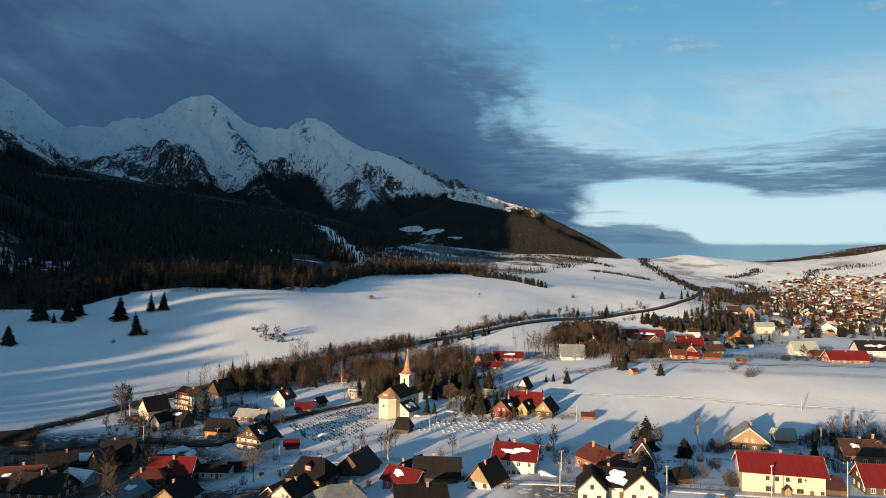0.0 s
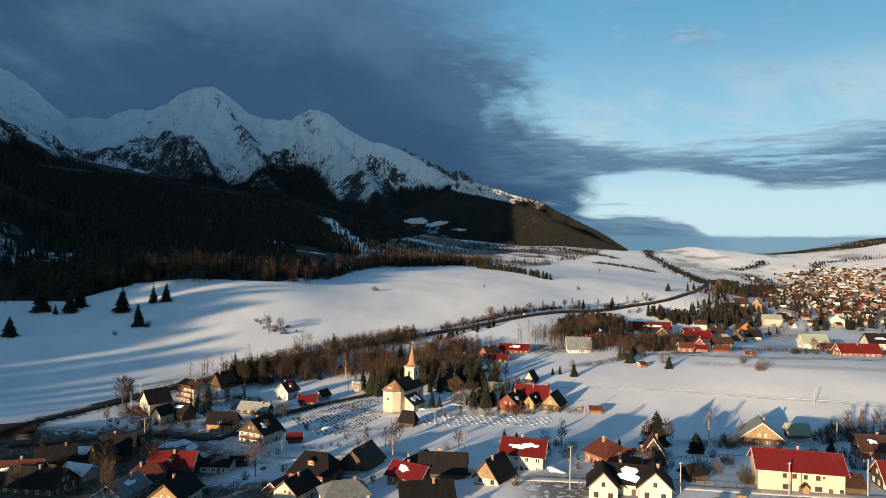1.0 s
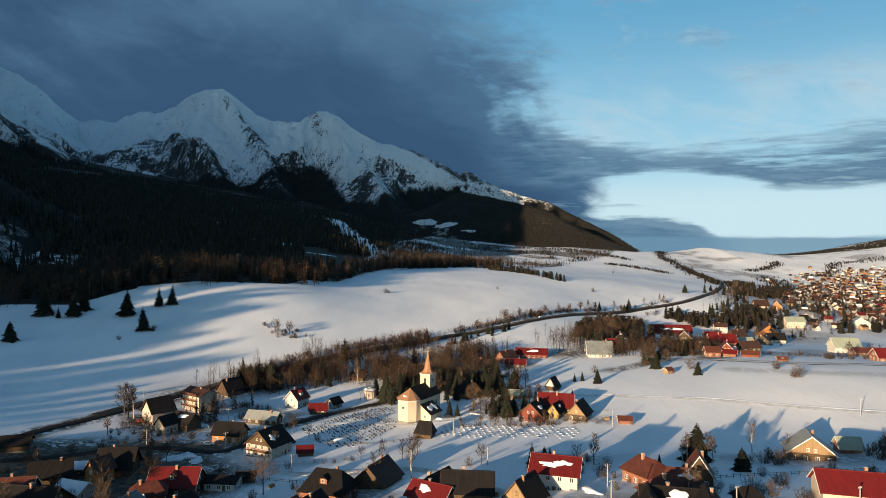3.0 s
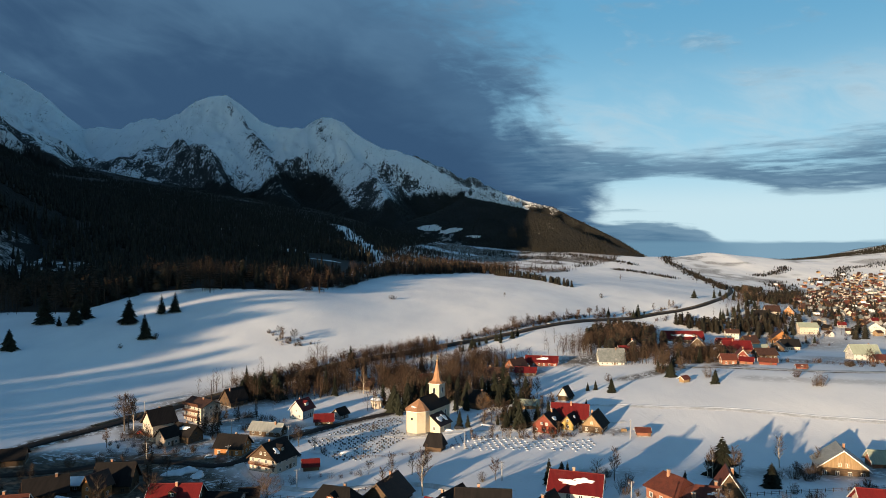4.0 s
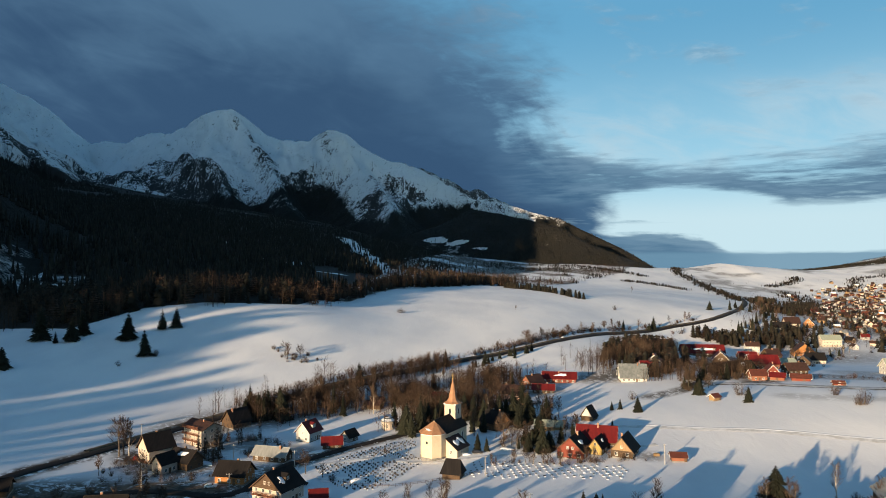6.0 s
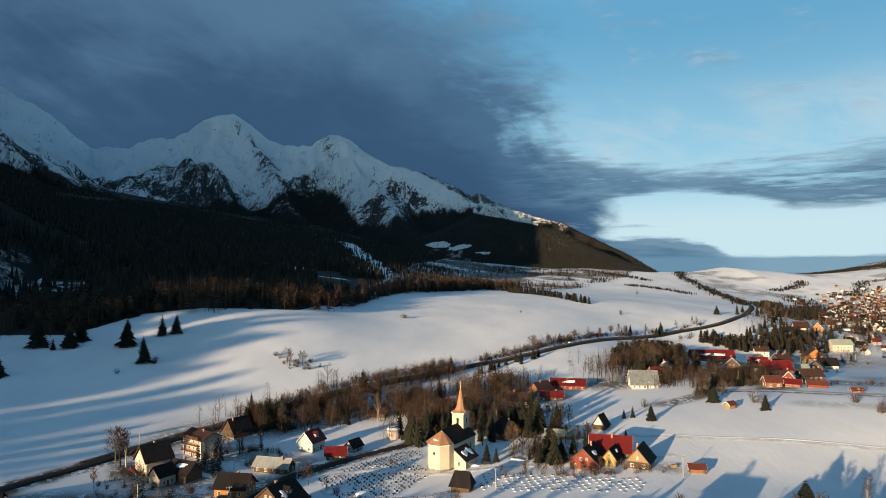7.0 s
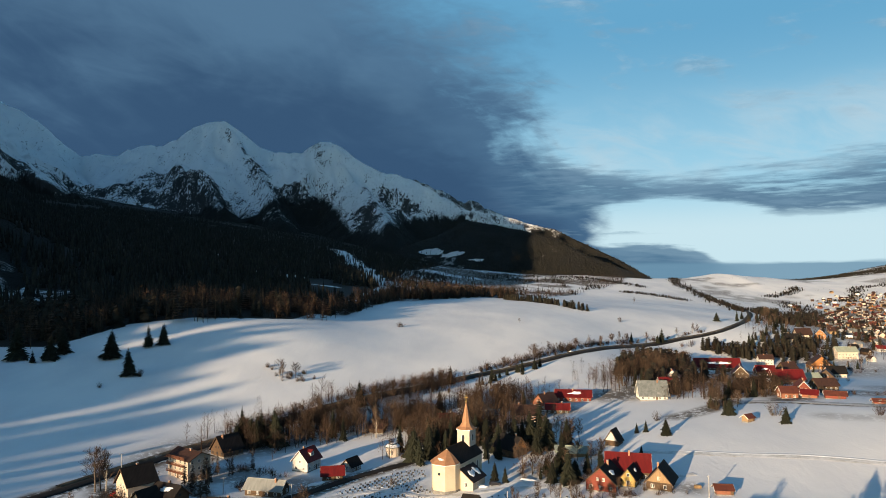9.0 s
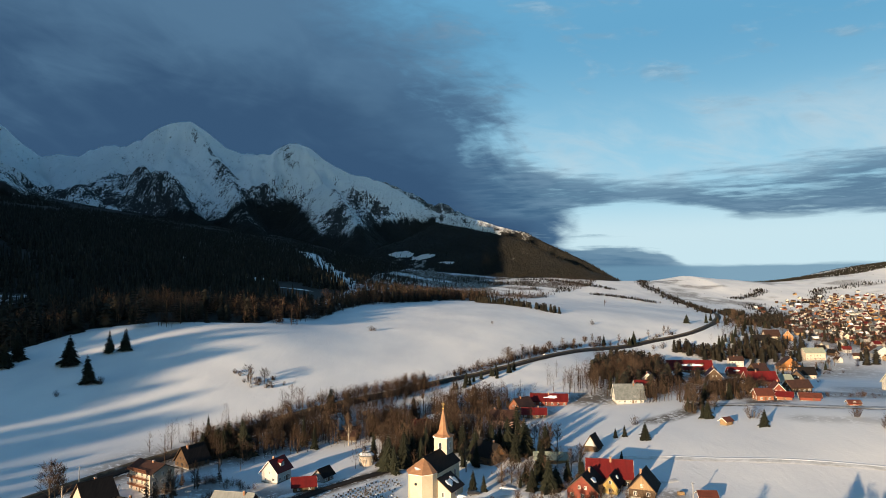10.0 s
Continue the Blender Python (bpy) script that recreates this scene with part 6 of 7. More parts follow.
def unit_cone(seed, spread):
    """A slim far-off spruce: three ragged skirts."""
    r = random.Random(seed)
    v, f = [], []
    for z0, z1, w in ((0.0, 0.5, 1.0), (0.28, 0.76, 0.7), (0.56, 1.0, 0.42)):
        n = len(v)
        v.append(Vector((0, 0, z1)))
        v += [Vector((math.cos(t * 1.2566) * spread * w * r.uniform(0.7, 1.2), math.sin(t * 1.2566) * spread * w * r.uniform(0.7, 1.2), z0 + r.uniform(-0.03, 0.05))) for t in range(5)]
        f += [(n, n + 1 + k, n + 1 + (k + 1) % 5) for k in range(5)]
    return [], [], v, f


FAR_SPRUCE = [unit_cone(70 + k, sp) for k, sp in enumerate((0.17, 0.14, 0.20, 0.15))]
clump = lambda x, y: value_noise(x, y, 60, 55) + 0.6 * value_noise(x, y, 22, 56)
def unit_bare(seed, spread, up):
    """A light leafless tree one metre high, for whole woods."""
    r = random.Random(seed)
    v, f = [], []
    stick(v, f, (0, 0, 0), (r.uniform(-0.03, 0.03), r.uniform(-0.03, 0.03), 0.95), 0.014, 0.003, 3)
    for k in range(46):
        z = 0.15 + 0.78 * r.random()
        a, ln = r.random() * 6.28, spread * (1.2 - 0.7 * z) * r.uniform(0.5, 1.1)
        o = Vector((0, 0, z)) + Vector((math.cos(a), math.sin(a), up)) * ln * r.choice((0.0, 0.35, 0.6))
        d = Vector((math.cos(a + r.uniform(-0.9, 0.9)), math.sin(a + r.uniform(-0.9, 0.9)), up * r.uniform(0.5, 1.5))).normalized()
        e = o + d * ln
        side = d.orthogonal().normalized() * 0.0055
        n = len(v)
        v += [o - side, o + side, e]
        f.append((n, n + 1, n + 2))
    tri = []
    for q in f:
        tri += [q] if len(q) == 3 else [(q[0], q[1], q[2]), (q[0], q[2], q[3])]
    return [], [], v, tri


def unit_shrub(seed, wide):
    """A leafless shrub one metre high: stems that fan out from the ground and fork twice."""
    r = random.Random(seed)
    v, f = [], []
    for k in range(26):
        a, out = r.random() * 6.28, wide * math.sqrt(r.random())
        o, e = Vector((math.cos(a) * out * 0.3, math.sin(a) * out * 0.3, -0.04)), Vector((math.cos(a) * out, math.sin(a) * out, (1 - 0.5 * (out / wide) ** 2) * r.uniform(0.6, 1.0)))
        for p, q, w in [(o, e, 0.008)] + [(o.lerp(e, r.uniform(0.2, 0.9)), None, 0.006) for _ in range(4)]:
            d = (e - o + Vector((r.uniform(-0.6, 0.6), r.uniform(-0.6, 0.6), r.uniform(0, 0.6)))).normalized()
            q = q or p + d * r.uniform(0.15, 0.34)
            side = d.orthogonal().normalized() * w
            n = len(v)
            v += [p - side, p + side, q]
            f.append((n, n + 1, n + 2))
    return [], [], v, f


SHRUB = [unit_shrub(300 + k, w) for k, w in enumerate((0.45, 0.6, 0.38))]
THICKET = [unit_bare(200 + k, sp, up) for k, (sp, up) in enumerate(((0.30, 1.2), (0.24, 1.7), (0.36, 0.8), (0.28, 1.4)))]


def belt(lines, n, low, high, seed):
    """Spots along lines: (points, width, share) rows, kept off houses and roads."""
    r = np.random.default_rng(seed)
    found = []
    total = sum(share for _, _, share in lines)
    for points, width, share in lines:
        pts = curve_points(points, 2.0)
        want = int(n * share / total)
        xy = pts[r.integers(0, len(pts), want * 3)] + r.normal(0, width / 2.2, (want * 3, 2))
        ok = [p for p in xy if free_spot(p[0], p[1], 4.5)][:want]
        found += ok
    xy = np.array(found)
    h = r.uniform(low, high, len(xy)) * np.interp(xy[:, 1], [650, 1000, 1800], [1, 0.72, 0.42])
    return np.column_stack([xy, land(xy[:, 0], xy[:, 1]) - 0.2, h, h * r.uniform(0.8, 1.25, len(xy)), r.uniform(0, 6.28, len(xy))])


forest("thicket", "dense leafless brown trees along the creek and road",
       belt([([(-126, 380), (-100, 402), (-74, 416), (-48, 428)], 20, 5), ([(-48, 424), (-14, 446), (16, 478)], 24, 5), ([(-42, 382), (-20, 398), (2, 416)], 22, 4.5),
             ([(-96, 446), (-58, 476), (-24, 510)], 9, 2.0), ([(70, 500), (108, 530), (142, 580), (165, 610)], 26, 4),
             ([(94, 446), (126, 446), (158, 454)], 9, 1.6), ([(276, 760), (310, 812), (346, 890), (360, 960)], 28, 0.8), ([(396, 960), (414, 1020), (446, 1116)], 16, 1.3), ([(330, 800), (372, 850), (430, 960), (500, 1080)], 40, 1.2)], 2500, 6.5, 13.5, 3), THICKET, M_TWIG_STUFF)
forest("thicket", "low leafless shrubs hugging the road across the meadow",
       belt([([(-6, 546), (30, 584), (66, 632), (104, 682)], 7, 5), ([(104, 682), (136, 716), (196, 782), (268, 846)], 4, 1.6), ([(-96, 452), (-70, 484), (-30, 524), (-6, 546)], 7, 3),
             ([(-134, 396), (-112, 430), (-92, 458)], 6, 1.0), ([(122, 660), (170, 720), (230, 780)], 5, 0.8)], 300, 3.2, 8.5, 31), SHRUB, M_TWIG_STUFF)
forest("thicket", "brown garden shrubs and hedges between the village houses",
       belt([([(-146, 300), (-138, 322), (-134, 334)], 6, 2), ([(-124, 322), (-110, 318), (-100, 306)], 5, 1.6), ([(-112, 352), (-100, 348), (-90, 342)], 5, 1.6), ([(-104, 332), (-98, 326)], 4, 0.8),
             ([(-140, 285), (-118, 290), (-106, 300)], 4, 1.2), ([(2, 340), (16, 334), (30, 330), (40, 335)], 7, 2), ([(-2, 304), (14, 300), (28, 297), (52, 296)], 1.5, 1.4),
             ([(128, 440), (150, 446), (176, 438), (230, 424)], 9, 3.2), ([(196, 418), (240, 410), (300, 402)], 4, 1.8), ([(250, 640), (290, 632), (330, 650)], 10, 1.4), ([(190, 545), (220, 556), (240, 545)], 8, 1.4),
             ([(-150, 236), (-130, 252), (-112, 238)], 12, 2), ([(-96, 246), (-70, 252), (-40, 262)], 4, 1.0), ([(84, 196), (110, 204), (128, 226)], 8, 1.6)], 420, 1.6, 4.6, 37), SHRUB, M_TWIG_STUFF)
forest("forest", "dark spruces among the larches at the edge of the meadow",
       spots_in(rng, 4200, -520, 100, 450, 1200, lambda x, y: shut(x, y) & (edge(x, y) > 4) & (edge(x, y) < 180) & (x > -0.8 * y) & (clump(x, y) > 0.0), 12, 20), NEAR_SPRUCE, M_NEEDLE_STUFF)
forest("forest", "bare brown larch wood along the edge of the meadow",
       spots_in(rng, 11000, -520, 100, 450, 1200, lambda x, y: shut(x, y) & (edge(x, y) > -6) & (edge(x, y) < 110) & (x > -0.8 * y) & (clump(x, y) < 0.75), 12, 21), NEAR_LARCH[:1] + THICKET, M_TWIG_STUFF)
forest("forest", "dark forest covering the foothills below the mountains",
       spots_in(rng, 110000, -1900, 900, 600, 3300, lambda x, y: shut(x, y) & (((wood_edge(x, y) > 0) & ((edge(x, y) > 90) | (x > 0))) | ((x > 350) & (peaks(x, y) > land(x, y) + 1))) & (x > -0.78 * y - 30) & (both(x, y) < tree_line(x, y) + 40 * value_noise(x, y, 60, 54)) & (value_noise(x, y, 190, 57) + 0.5 * value_noise(x, y, 60, 58) > -0.75), 15, 26, both), FAR_SPRUCE, M_NEEDLE_STUFF)
thinned = lambda x, y: (np.hypot((x - 110) / 135, (y - 1620) / 190) + 0.55 * value_noise(x, y, 60, 67) > 1) | (lot.random(len(x)) < 0.22)
forest("forest", "sunlit scrub and young larches on the low hill",
       spots_in(rng, 40000, -200, 640, 850, 2300, lambda x, y: thinned(x, y) & (lot.random(len(x)) < scrub(x, y)) & (value_noise(x, y, 90, 59) + 0.7 * value_noise(x, y, 34, 60) > -0.25), 8, 16)[::2], NEAR_LARCH[:1] + THICKET, M_TWIG_STUFF)
forest("forest", "small dark spruces among the scrub of the low hill",
       spots_in(rng, 16000, -200, 640, 850, 2300, lambda x, y: thinned(x, y) & (lot.random(len(x)) < scrub(x, y)) & (value_noise(x, y, 110, 65) + 0.6 * value_noise(x, y, 40, 66) > 0.12), 8, 17), FAR_SPRUCE, M_NEEDLE_STUFF)
forest("forest", "row of young spruces across the snowy hill",
       spots_in(rng, 1100, 48, 140, 900, 1100, lambda x, y: np.abs(y - (1072 - 2.05 * (x - 50))) < 12, 8, 12), NEAR_SPRUCE, M_NEEDLE_STUFF)
BELTS = [([(640, 2150), (585, 1950), (569, 1750), (545, 1600), (530, 1479), (512, 1340), (490, 1290)], 22, 9), ([(240, 2000), (330, 2030), (430, 1840), (450, 1800)], 20, 4), ([(359, 1640), (420, 1600), (470, 1530)], 14, 1.6),
         ([(294, 730), (318, 766), (350, 800)], 34, 1.4), ([(404, 982), (440, 1010), (471, 1038)], 34, 3), ([(453, 1157), (500, 1240), (599, 1439)], 24, 4), ([(480, 1100), (620, 1300), (750, 1666)], 34, 4),
         ([(850, 1671), (924, 1705), (1025, 1864), (1096, 1879)], 22, 4), ([(754, 1774), (850, 1850), (903, 1935)], 20, 3), ([(236, 760), (258, 748), (270, 735)], 16, 1.0), ([(98, 543), (126, 600), (155, 625)], 22, 1.4),
         ([(100, 470), (140, 540)], 18, 0.5), ([(360, 720), (462, 840), (576, 1080), (768, 1368), (960, 1704)], 110, 5)]
forest("thicket", "dark spruces between the houses and along the valley", belt(BELTS, 2600, 8, 15, 5), NEAR_SPRUCE, M_NEEDLE_STUFF)
forest("thicket", "bare brown trees between the far houses and along the valley", belt(BELTS, 3000, 7, 13, 6), NEAR_LARCH + THICKET, M_TWIG_STUFF)
forest("forest", "woods on the far rim of the valley",
       spots_in(rng, 30000, 560, 3000, 1500, 3000, lambda x, y: ((y > 2250 - 0.25 * (x - 1300)) & (x > 980) & (value_noise(x, y, 240, 61) + 0.001 * (x - 1100) > -0.25)) | ((np.abs(y - 1880 - 0.2 * (x - 1100)) < 40) & (x > 1080) & (value_noise(x, y, 130, 62) > -0.1)), 10, 17), FAR_SPRUCE, M_NEEDLE_STUFF)
forest("forest", "dark woods along the rim of the far hills",
       spots_in(rng, 16000, 860, 2000, 2180, 2420, lambda x, y: (x > 1000 + 0.9 * (2330 - y)) & (value_noise(x, y, 90, 63) + 0.0012 * (x - 1000) > -0.2), 12, 22), FAR_SPRUCE, M_NEEDLE_STUFF)
# out of view: sparse trees added only to throw shade over the meadow
forest("forest", "unseen spruces added beside the meadow to cast shade",
       spots_in(rng, 420, -500, -258, 40, 300, lambda x, y: (x < -0.72 * y - 60) & (value_noise(x, y, 44, 64) > 0.55), 10, 20), NEAR_SPRUCE, M_NEEDLE_STUFF)
# out of view: added to break up the edge of the high ridge's shadow
forest("forest", "unseen spruces added on the high ridge to fray its shadow",
       spots_in(rng, 9000, -1120, -840, 290, 500, lambda x, y: near_line([(-1100, 476), (-1004, 408), (-850, 300)], x, y) < 9, 18, 52, both), NEAR_SPRUCE, M_NEEDLE_STUFF)
# out of view: count and height set for long shadow streaks on the meadow
forest("forest", "unseen spruces added on the low ridge to streak the meadow with shade",
       spots_in(rng, 4400, -720, -480, -450, 100, lambda x, y: (np.abs(x - np.interp(y, [-480, -280, -112, -61, 90], [-490, -540, -590, -610, -690])) < 5) & (y > -300), 17, 44, both), NEAR_SPRUCE, M_NEEDLE_STUFF)
forest("scrub", "low bushes dotted over the far snowy slopes",
       spots_in(rng, 5000, 480, 1700, 1250, 2450, lambda x, y: (value_noise(x, y, 120, 68) + 0.8 * value_noise(x, y, 33, 69) > 0.35), 2.5, 6), THICKET[2:3] + FAR_SPRUCE[:1], M_TWIG_STUFF)


# ---- the far village ----
def far_house_kit(k, wall, roof, L, W, e, r):
    return shared("wall", prism_house(L, W, e, r), WALL[wall]), shared("roof", roof_mesh(L, W, e, r), ROOF[roof]), (L, W, e, r)


KIT = [far_house_kit(k, *row) for k, row in enumerate((
    ("white", "brown", 11, 9, 4.6, 8.4), ("grey", "rust", 12, 9, 4.8, 9.0), ("brick", "brown", 11, 8, 4, 8.0), ("tan", "rust", 13, 9, 3.6, 8.0), ("white", "grey", 10, 9, 5, 8.6),
    ("cream", "brown", 13, 9, 4.6, 8.6), ("wood", "brown", 12, 10, 4, 8.8), ("grey", "snow", 12, 8, 4, 7.8), ("tan", "brown", 12, 9, 4.5, 8.0), ("wood", "black", 12, 9, 3.5, 8.0),
    ("cream", "pale", 11, 9, 5, 8.4), ("wood", "snow", 13, 8, 3.2, 6.6), ("grey", "brown", 11, 9, 5, 8.6), ("orange", "grey", 11, 9, 4, 8.2), ("grey", "red", 11, 9, 4.4, 8.4)))]
KIT_LABEL = ("white village house with a brown roof", "grey village house with a rust-red roof", "brick village house with brown roof", "plank village house with a rust-red roof",
             "white village house with a grey roof", "long cream village house with brown roof", "dark timber village house with brown roof", "grey village house with snow on its roof",
             "low plank village house with brown roof", "dark timber village house with black roof", "cream village house with a pale tin roof", "timber barn with a snow-covered roof", "grey village house with a brown roof",
             "orange timber village house with grey roof", "grey village house with a red roof")
rnd = random.Random(77)
STACK = shared("chimney", boxes((-0.35, 0.35, -0.35, 0.35, -1.5, 1.0)), M_BRICK)
spots = []
VILLAGE = [(360, 720), (414, 768), (462, 840), (504, 960), (576, 1080), (672, 1212), (768, 1368), (876, 1548), (960, 1704)]
axis = curve_points(VILLAGE, 3.0)
for _ in range(9000):
    k = rnd.randrange(len(axis))
    wide = 40 + 0.055 * (axis[k][1] - 720)
    x, y = axis[k] + np.array((rnd.gauss(0, wide) + 0.55 * wide, rnd.gauss(0, wide * 0.6)))
    if len(spots) < 520 and x > 0.40 * y + 66 and x < 0.72 * y and y > 655 and all((x - p) ** 2 + (y - q) ** 2 > (10.5 if y > 850 else 12.5) ** 2 for p, q in spots) and free_spot(x, y, 9):
        spots.append((x, y))
spots.sort(key=lambda p: p[1])
for x, y in spots[:170]:
    k = rnd.randrange(len(KIT))
    wall, roof, (L, W, e, r) = KIT[k]
    root = new("house")
    root.matrix_world = pose(x, y, ground_at(x, y) + 0.2, 0, 0, rnd.choice((0, 0, 90)) + rnd.uniform(-25, 25)) @ Matrix.Diagonal((*(rnd.uniform(0.50, 0.76),) * 3, 1))
    tagged(root, KIT_LABEL[k], "house", "far village houses")
    part("wall", wall, None, root, m=Matrix())
    part("roof", roof, None, root, m=Matrix())
    if y < 1000:
        part("chimney", STACK, None, root, m=pose(rnd.uniform(-0.3, 0.3) * L, 0.4, r))
    if y < 780:
        add_windows(root, L, W, e, r, (1.3, 1.5), gap=3.6, sides=("front", "left"))


def joined_houses(places):
    """The furthest houses of the village, too small to tell apart one by one."""
    verts, faces, slots, mats = [], [], [], []
    for x, y in places:
        wall, roof, _ = KIT[rnd.randrange(len(KIT))]
        m = pose(x, y, ground_at(x, y) + 0.2, 0, 0, rnd.choice((0, 0, 90)) + rnd.uniform(-25, 25)) @ Matrix.Scale(rnd.uniform(0.50, 0.76), 4)
        for me in (wall, roof):
            mat = me.materials[0]
            if mat not in mats:
                mats.append(mat)
            base = len(verts)
            verts += [tuple(m @ v.co) for v in me.vertices]
            for p in me.polygons:
                faces.append([base + v for v in p.vertices])
                slots.append(mats.index(mat))
    me = bpy.data.meshes.new("far_houses")
    me.from_pydata(verts, [], faces)
    for mat in mats:
        me.materials.append(mat)
    me.polygons.foreach_set("material_index", slots)
    tagged(new("far_houses", me), "crowded far village houses with brown roofs", "houses", kind="stuff")


joined_houses(spots[170:])
shrub_rng = np.random.default_rng(81)
at = np.array(spots)[shrub_rng.integers(0, len(spots), 1500)] + shrub_rng.normal(0, 9, (1500, 2))
size = shrub_rng.uniform(2.0, 5.5, 1500)
forest("thicket", "brown garden shrubs between the crowded far houses", np.column_stack([at, land(at[:, 0], at[:, 1]) - 0.1, size, size * shrub_rng.uniform(1.0, 1.8, 1500), shrub_rng.uniform(0, 6.28, 1500)]), SHRUB, M_TWIG_STUFF)
# unseen houses added behind the camera, where the village goes on, to shade the foreground
back_rnd = random.Random(79)
for x in range(-190, 150, 21):
    for y in (70, 98, 126):
        if back_rnd.random() < 0.72 and abs(x) < 2 * y + 40 and (y < 80 or not -20 < x < 90):
            k = back_rnd.randrange(len(KIT))
            wall, roof, (L, W, e, r) = KIT[k]
            px, py = x + back_rnd.uniform(-6, 6), y + back_rnd.uniform(-6, 6)
            root = new("house")
            root.matrix_world = pose(px, py, ground_at(px, py), 0, 0, back_rnd.choice((0, 75)) + back_rnd.uniform(-20, 20))
            tagged(root, KIT_LABEL[k], "house", "village houses")
            part("wall", wall, None, root, m=Matrix())
            part("roof", roof, None, root, m=Matrix())
            part("chimney", STACK, None, root, m=pose(back_rnd.uniform(-0.3, 0.3) * L, 0.4, r))


# ---- graveyard ----
HEAD = [shared("headstone", b, M_GRANITE) for b in (boxes((-0.55, 0.55, -0.11, 0.11, 0, 1.15)), boxes((-0.42, 0.42, -0.11, 0.11, 0, 0.95), (-0.2, 0.2, -0.09, 0.09, 0.95, 1.3)), boxes((-0.8, 0.8, -0.13, 0.13, 0, 1.0)))]
bm2 = lattice([-0.42, -0.07, 0.07, 0.42], [0, 1.05, 1.2, 1.7], {(0, 0), (2, 0), (0, 2), (2, 2)}, -0.06, 0.06)
HEAD.append(shared("cross", bm2, M_GRANITE))
GRAVE = shared("grave_slab", boxes((-0.55, 0.55, -2.0, -0.1, -0.3, 0.16)), M_GRANITE)
GRAVE_SNOW = shared("snow_covered_slab", snow_blob(1.25, 1.9, 3, 0.22), M_SNOW)


FAR_GRAVES = []
GRAVE_LABEL = ("dark granite gravestone in the snow", "stepped dark gravestone in the snow", "wide dark granite gravestone in snow", "dark stone cross on a snowy grave")


def gravestone(x, y, turn, k, low=False):
    """A headstone, low among the snowed-in slabs or standing free, mostly with its slab before it."""
    f = rnd.uniform(0.48, 0.66)
    place = pose(x, y, ground_at(x, y), rnd.uniform(-3, 3), rnd.uniform(-3, 3), turn + rnd.uniform(-3, 3)) @ Matrix.Diagonal((f, f, f * (0.7 if low else 1.0), 1))
    if y > 331:
        FAR_GRAVES.append((place, k))
        return
    root = new("gravestone", HEAD[k])
    root.matrix_world = place
    tagged(root, GRAVE_LABEL[k], "gravestone", "graves in the churchyard")
    if low:
        part("snow_covered_slab", GRAVE_SNOW, None, root, m=pose(0, -1.2, 0.1) @ Matrix.Diagonal((1.25, 1.2, 2.2, 1)))
    elif rnd.random() < 0.12:
        part("grave_slab", GRAVE, None, root, m=Matrix())
    elif rnd.random() < 0.45:
        part("snow_covered_slab", GRAVE_SNOW, None, root, m=pose(0, -1.1, 0.05))


def inside(x, y, corners):
    odd = False
    for (ax, ay), (bx, by) in zip(corners, corners[1:] + corners[:1]):
        if (ay > y) != (by > y) and x < ax + (y - ay) * (bx - ax) / (by - ay):
            odd = not odd
    return odd


def rows_of_graves(corners, way, dx, dy, skip, low=False):
    """Rows along a heading, filling the plot between the corners."""
    c, s = math.cos(radians(way)), math.sin(radians(way))
    cx, cy = sum(p for p, _ in corners) / len(corners), sum(q for _, q in corners) / len(corners)
    for j in range(-24, 25):
        for i in range(-34, 35):
            u, v = i * dx + rnd.uniform(-0.15, 0.15), j * dy + rnd.uniform(-0.15, 0.15)
            x, y = cx + c * u - s * v, cy + s * u + c * v
            if rnd.random() < skip or not inside(x, y, corners) or distance_to(STREET, np.array([x]), np.array([y]))[0] < 5:
                continue
            if distance_to(CHURCH_WALK, np.array([x]), np.array([y]))[0] < 2 or math.hypot(x + 20, y - 331) < 15:
                continue
            gravestone(x, y, way, rnd.choice((0, 0, 1, 2, 3)), low)


rows_of_graves([(-63, 295), (-71, 309), (-60, 329), (-43, 347), (-34, 349), (-29, 312), (-42, 280), (-54, 282)], 28, 1.9, 2.5, 0.06)
rows_of_graves([(-10, 287), (-10, 309), (18, 299), (45, 289), (40, 274), (16, 280)], 8, 2.3, 3.3, 0.12, True)
verts, faces = [], []
for place, k in FAR_GRAVES:
    base = len(verts)
    verts += [tuple(place @ v.co) for v in HEAD[k].vertices]
    faces += [[base + v for v in p.vertices] for p in HEAD[k].polygons]
tagged(new("gravestones", mesh_of("gravestones", verts, faces, M_GRANITE)), "rows of small dark gravestones in the snow", "gravestones", kind="stuff")


# ---- chapel, fences, poles, cars ----
def round_chapel(x, y):
    root = new("chapel")
    root.matrix_world = pose(x, y, ground_at(x, y))
    tagged(root, "small round cream chapel with snow on its roof", "chapel")
    pts = [(3.0 * math.cos(t), 3.0 * math.sin(t)) for t in np.arange(12) * math.pi / 6]
    part("wall", ring_walls(pts, -1, 4.0), WALL["cream"], root)
    bm = bmesh.new()
    bmesh.ops.create_cone(bm, segments=12, radius1=3.6, radius2=1.6, depth=1.6, cap_ends=True, matrix=pose(0, 0, 4.8, 0, 0, 15))
    roof = part("roof", bm, ROOF["grey"], root)
    bm = bmesh.new()
    bmesh.ops.create_cone(bm, segments=12, radius1=3.3, radius2=1.3, depth=1.5, cap_ends=True, matrix=pose(0, 0, 5.05, 0, 0, 15))
    part("roof_snow", bm, M_SNOW, roof)
    for deg in (-90, -35, -145):
        arched_window(root, pose(2.93 * math.cos(radians(deg)), 2.93 * math.sin(radians(deg)), 1.0, 0, 0, deg + 90), 0.9, 2.0)


round_chapel(-49, 373)


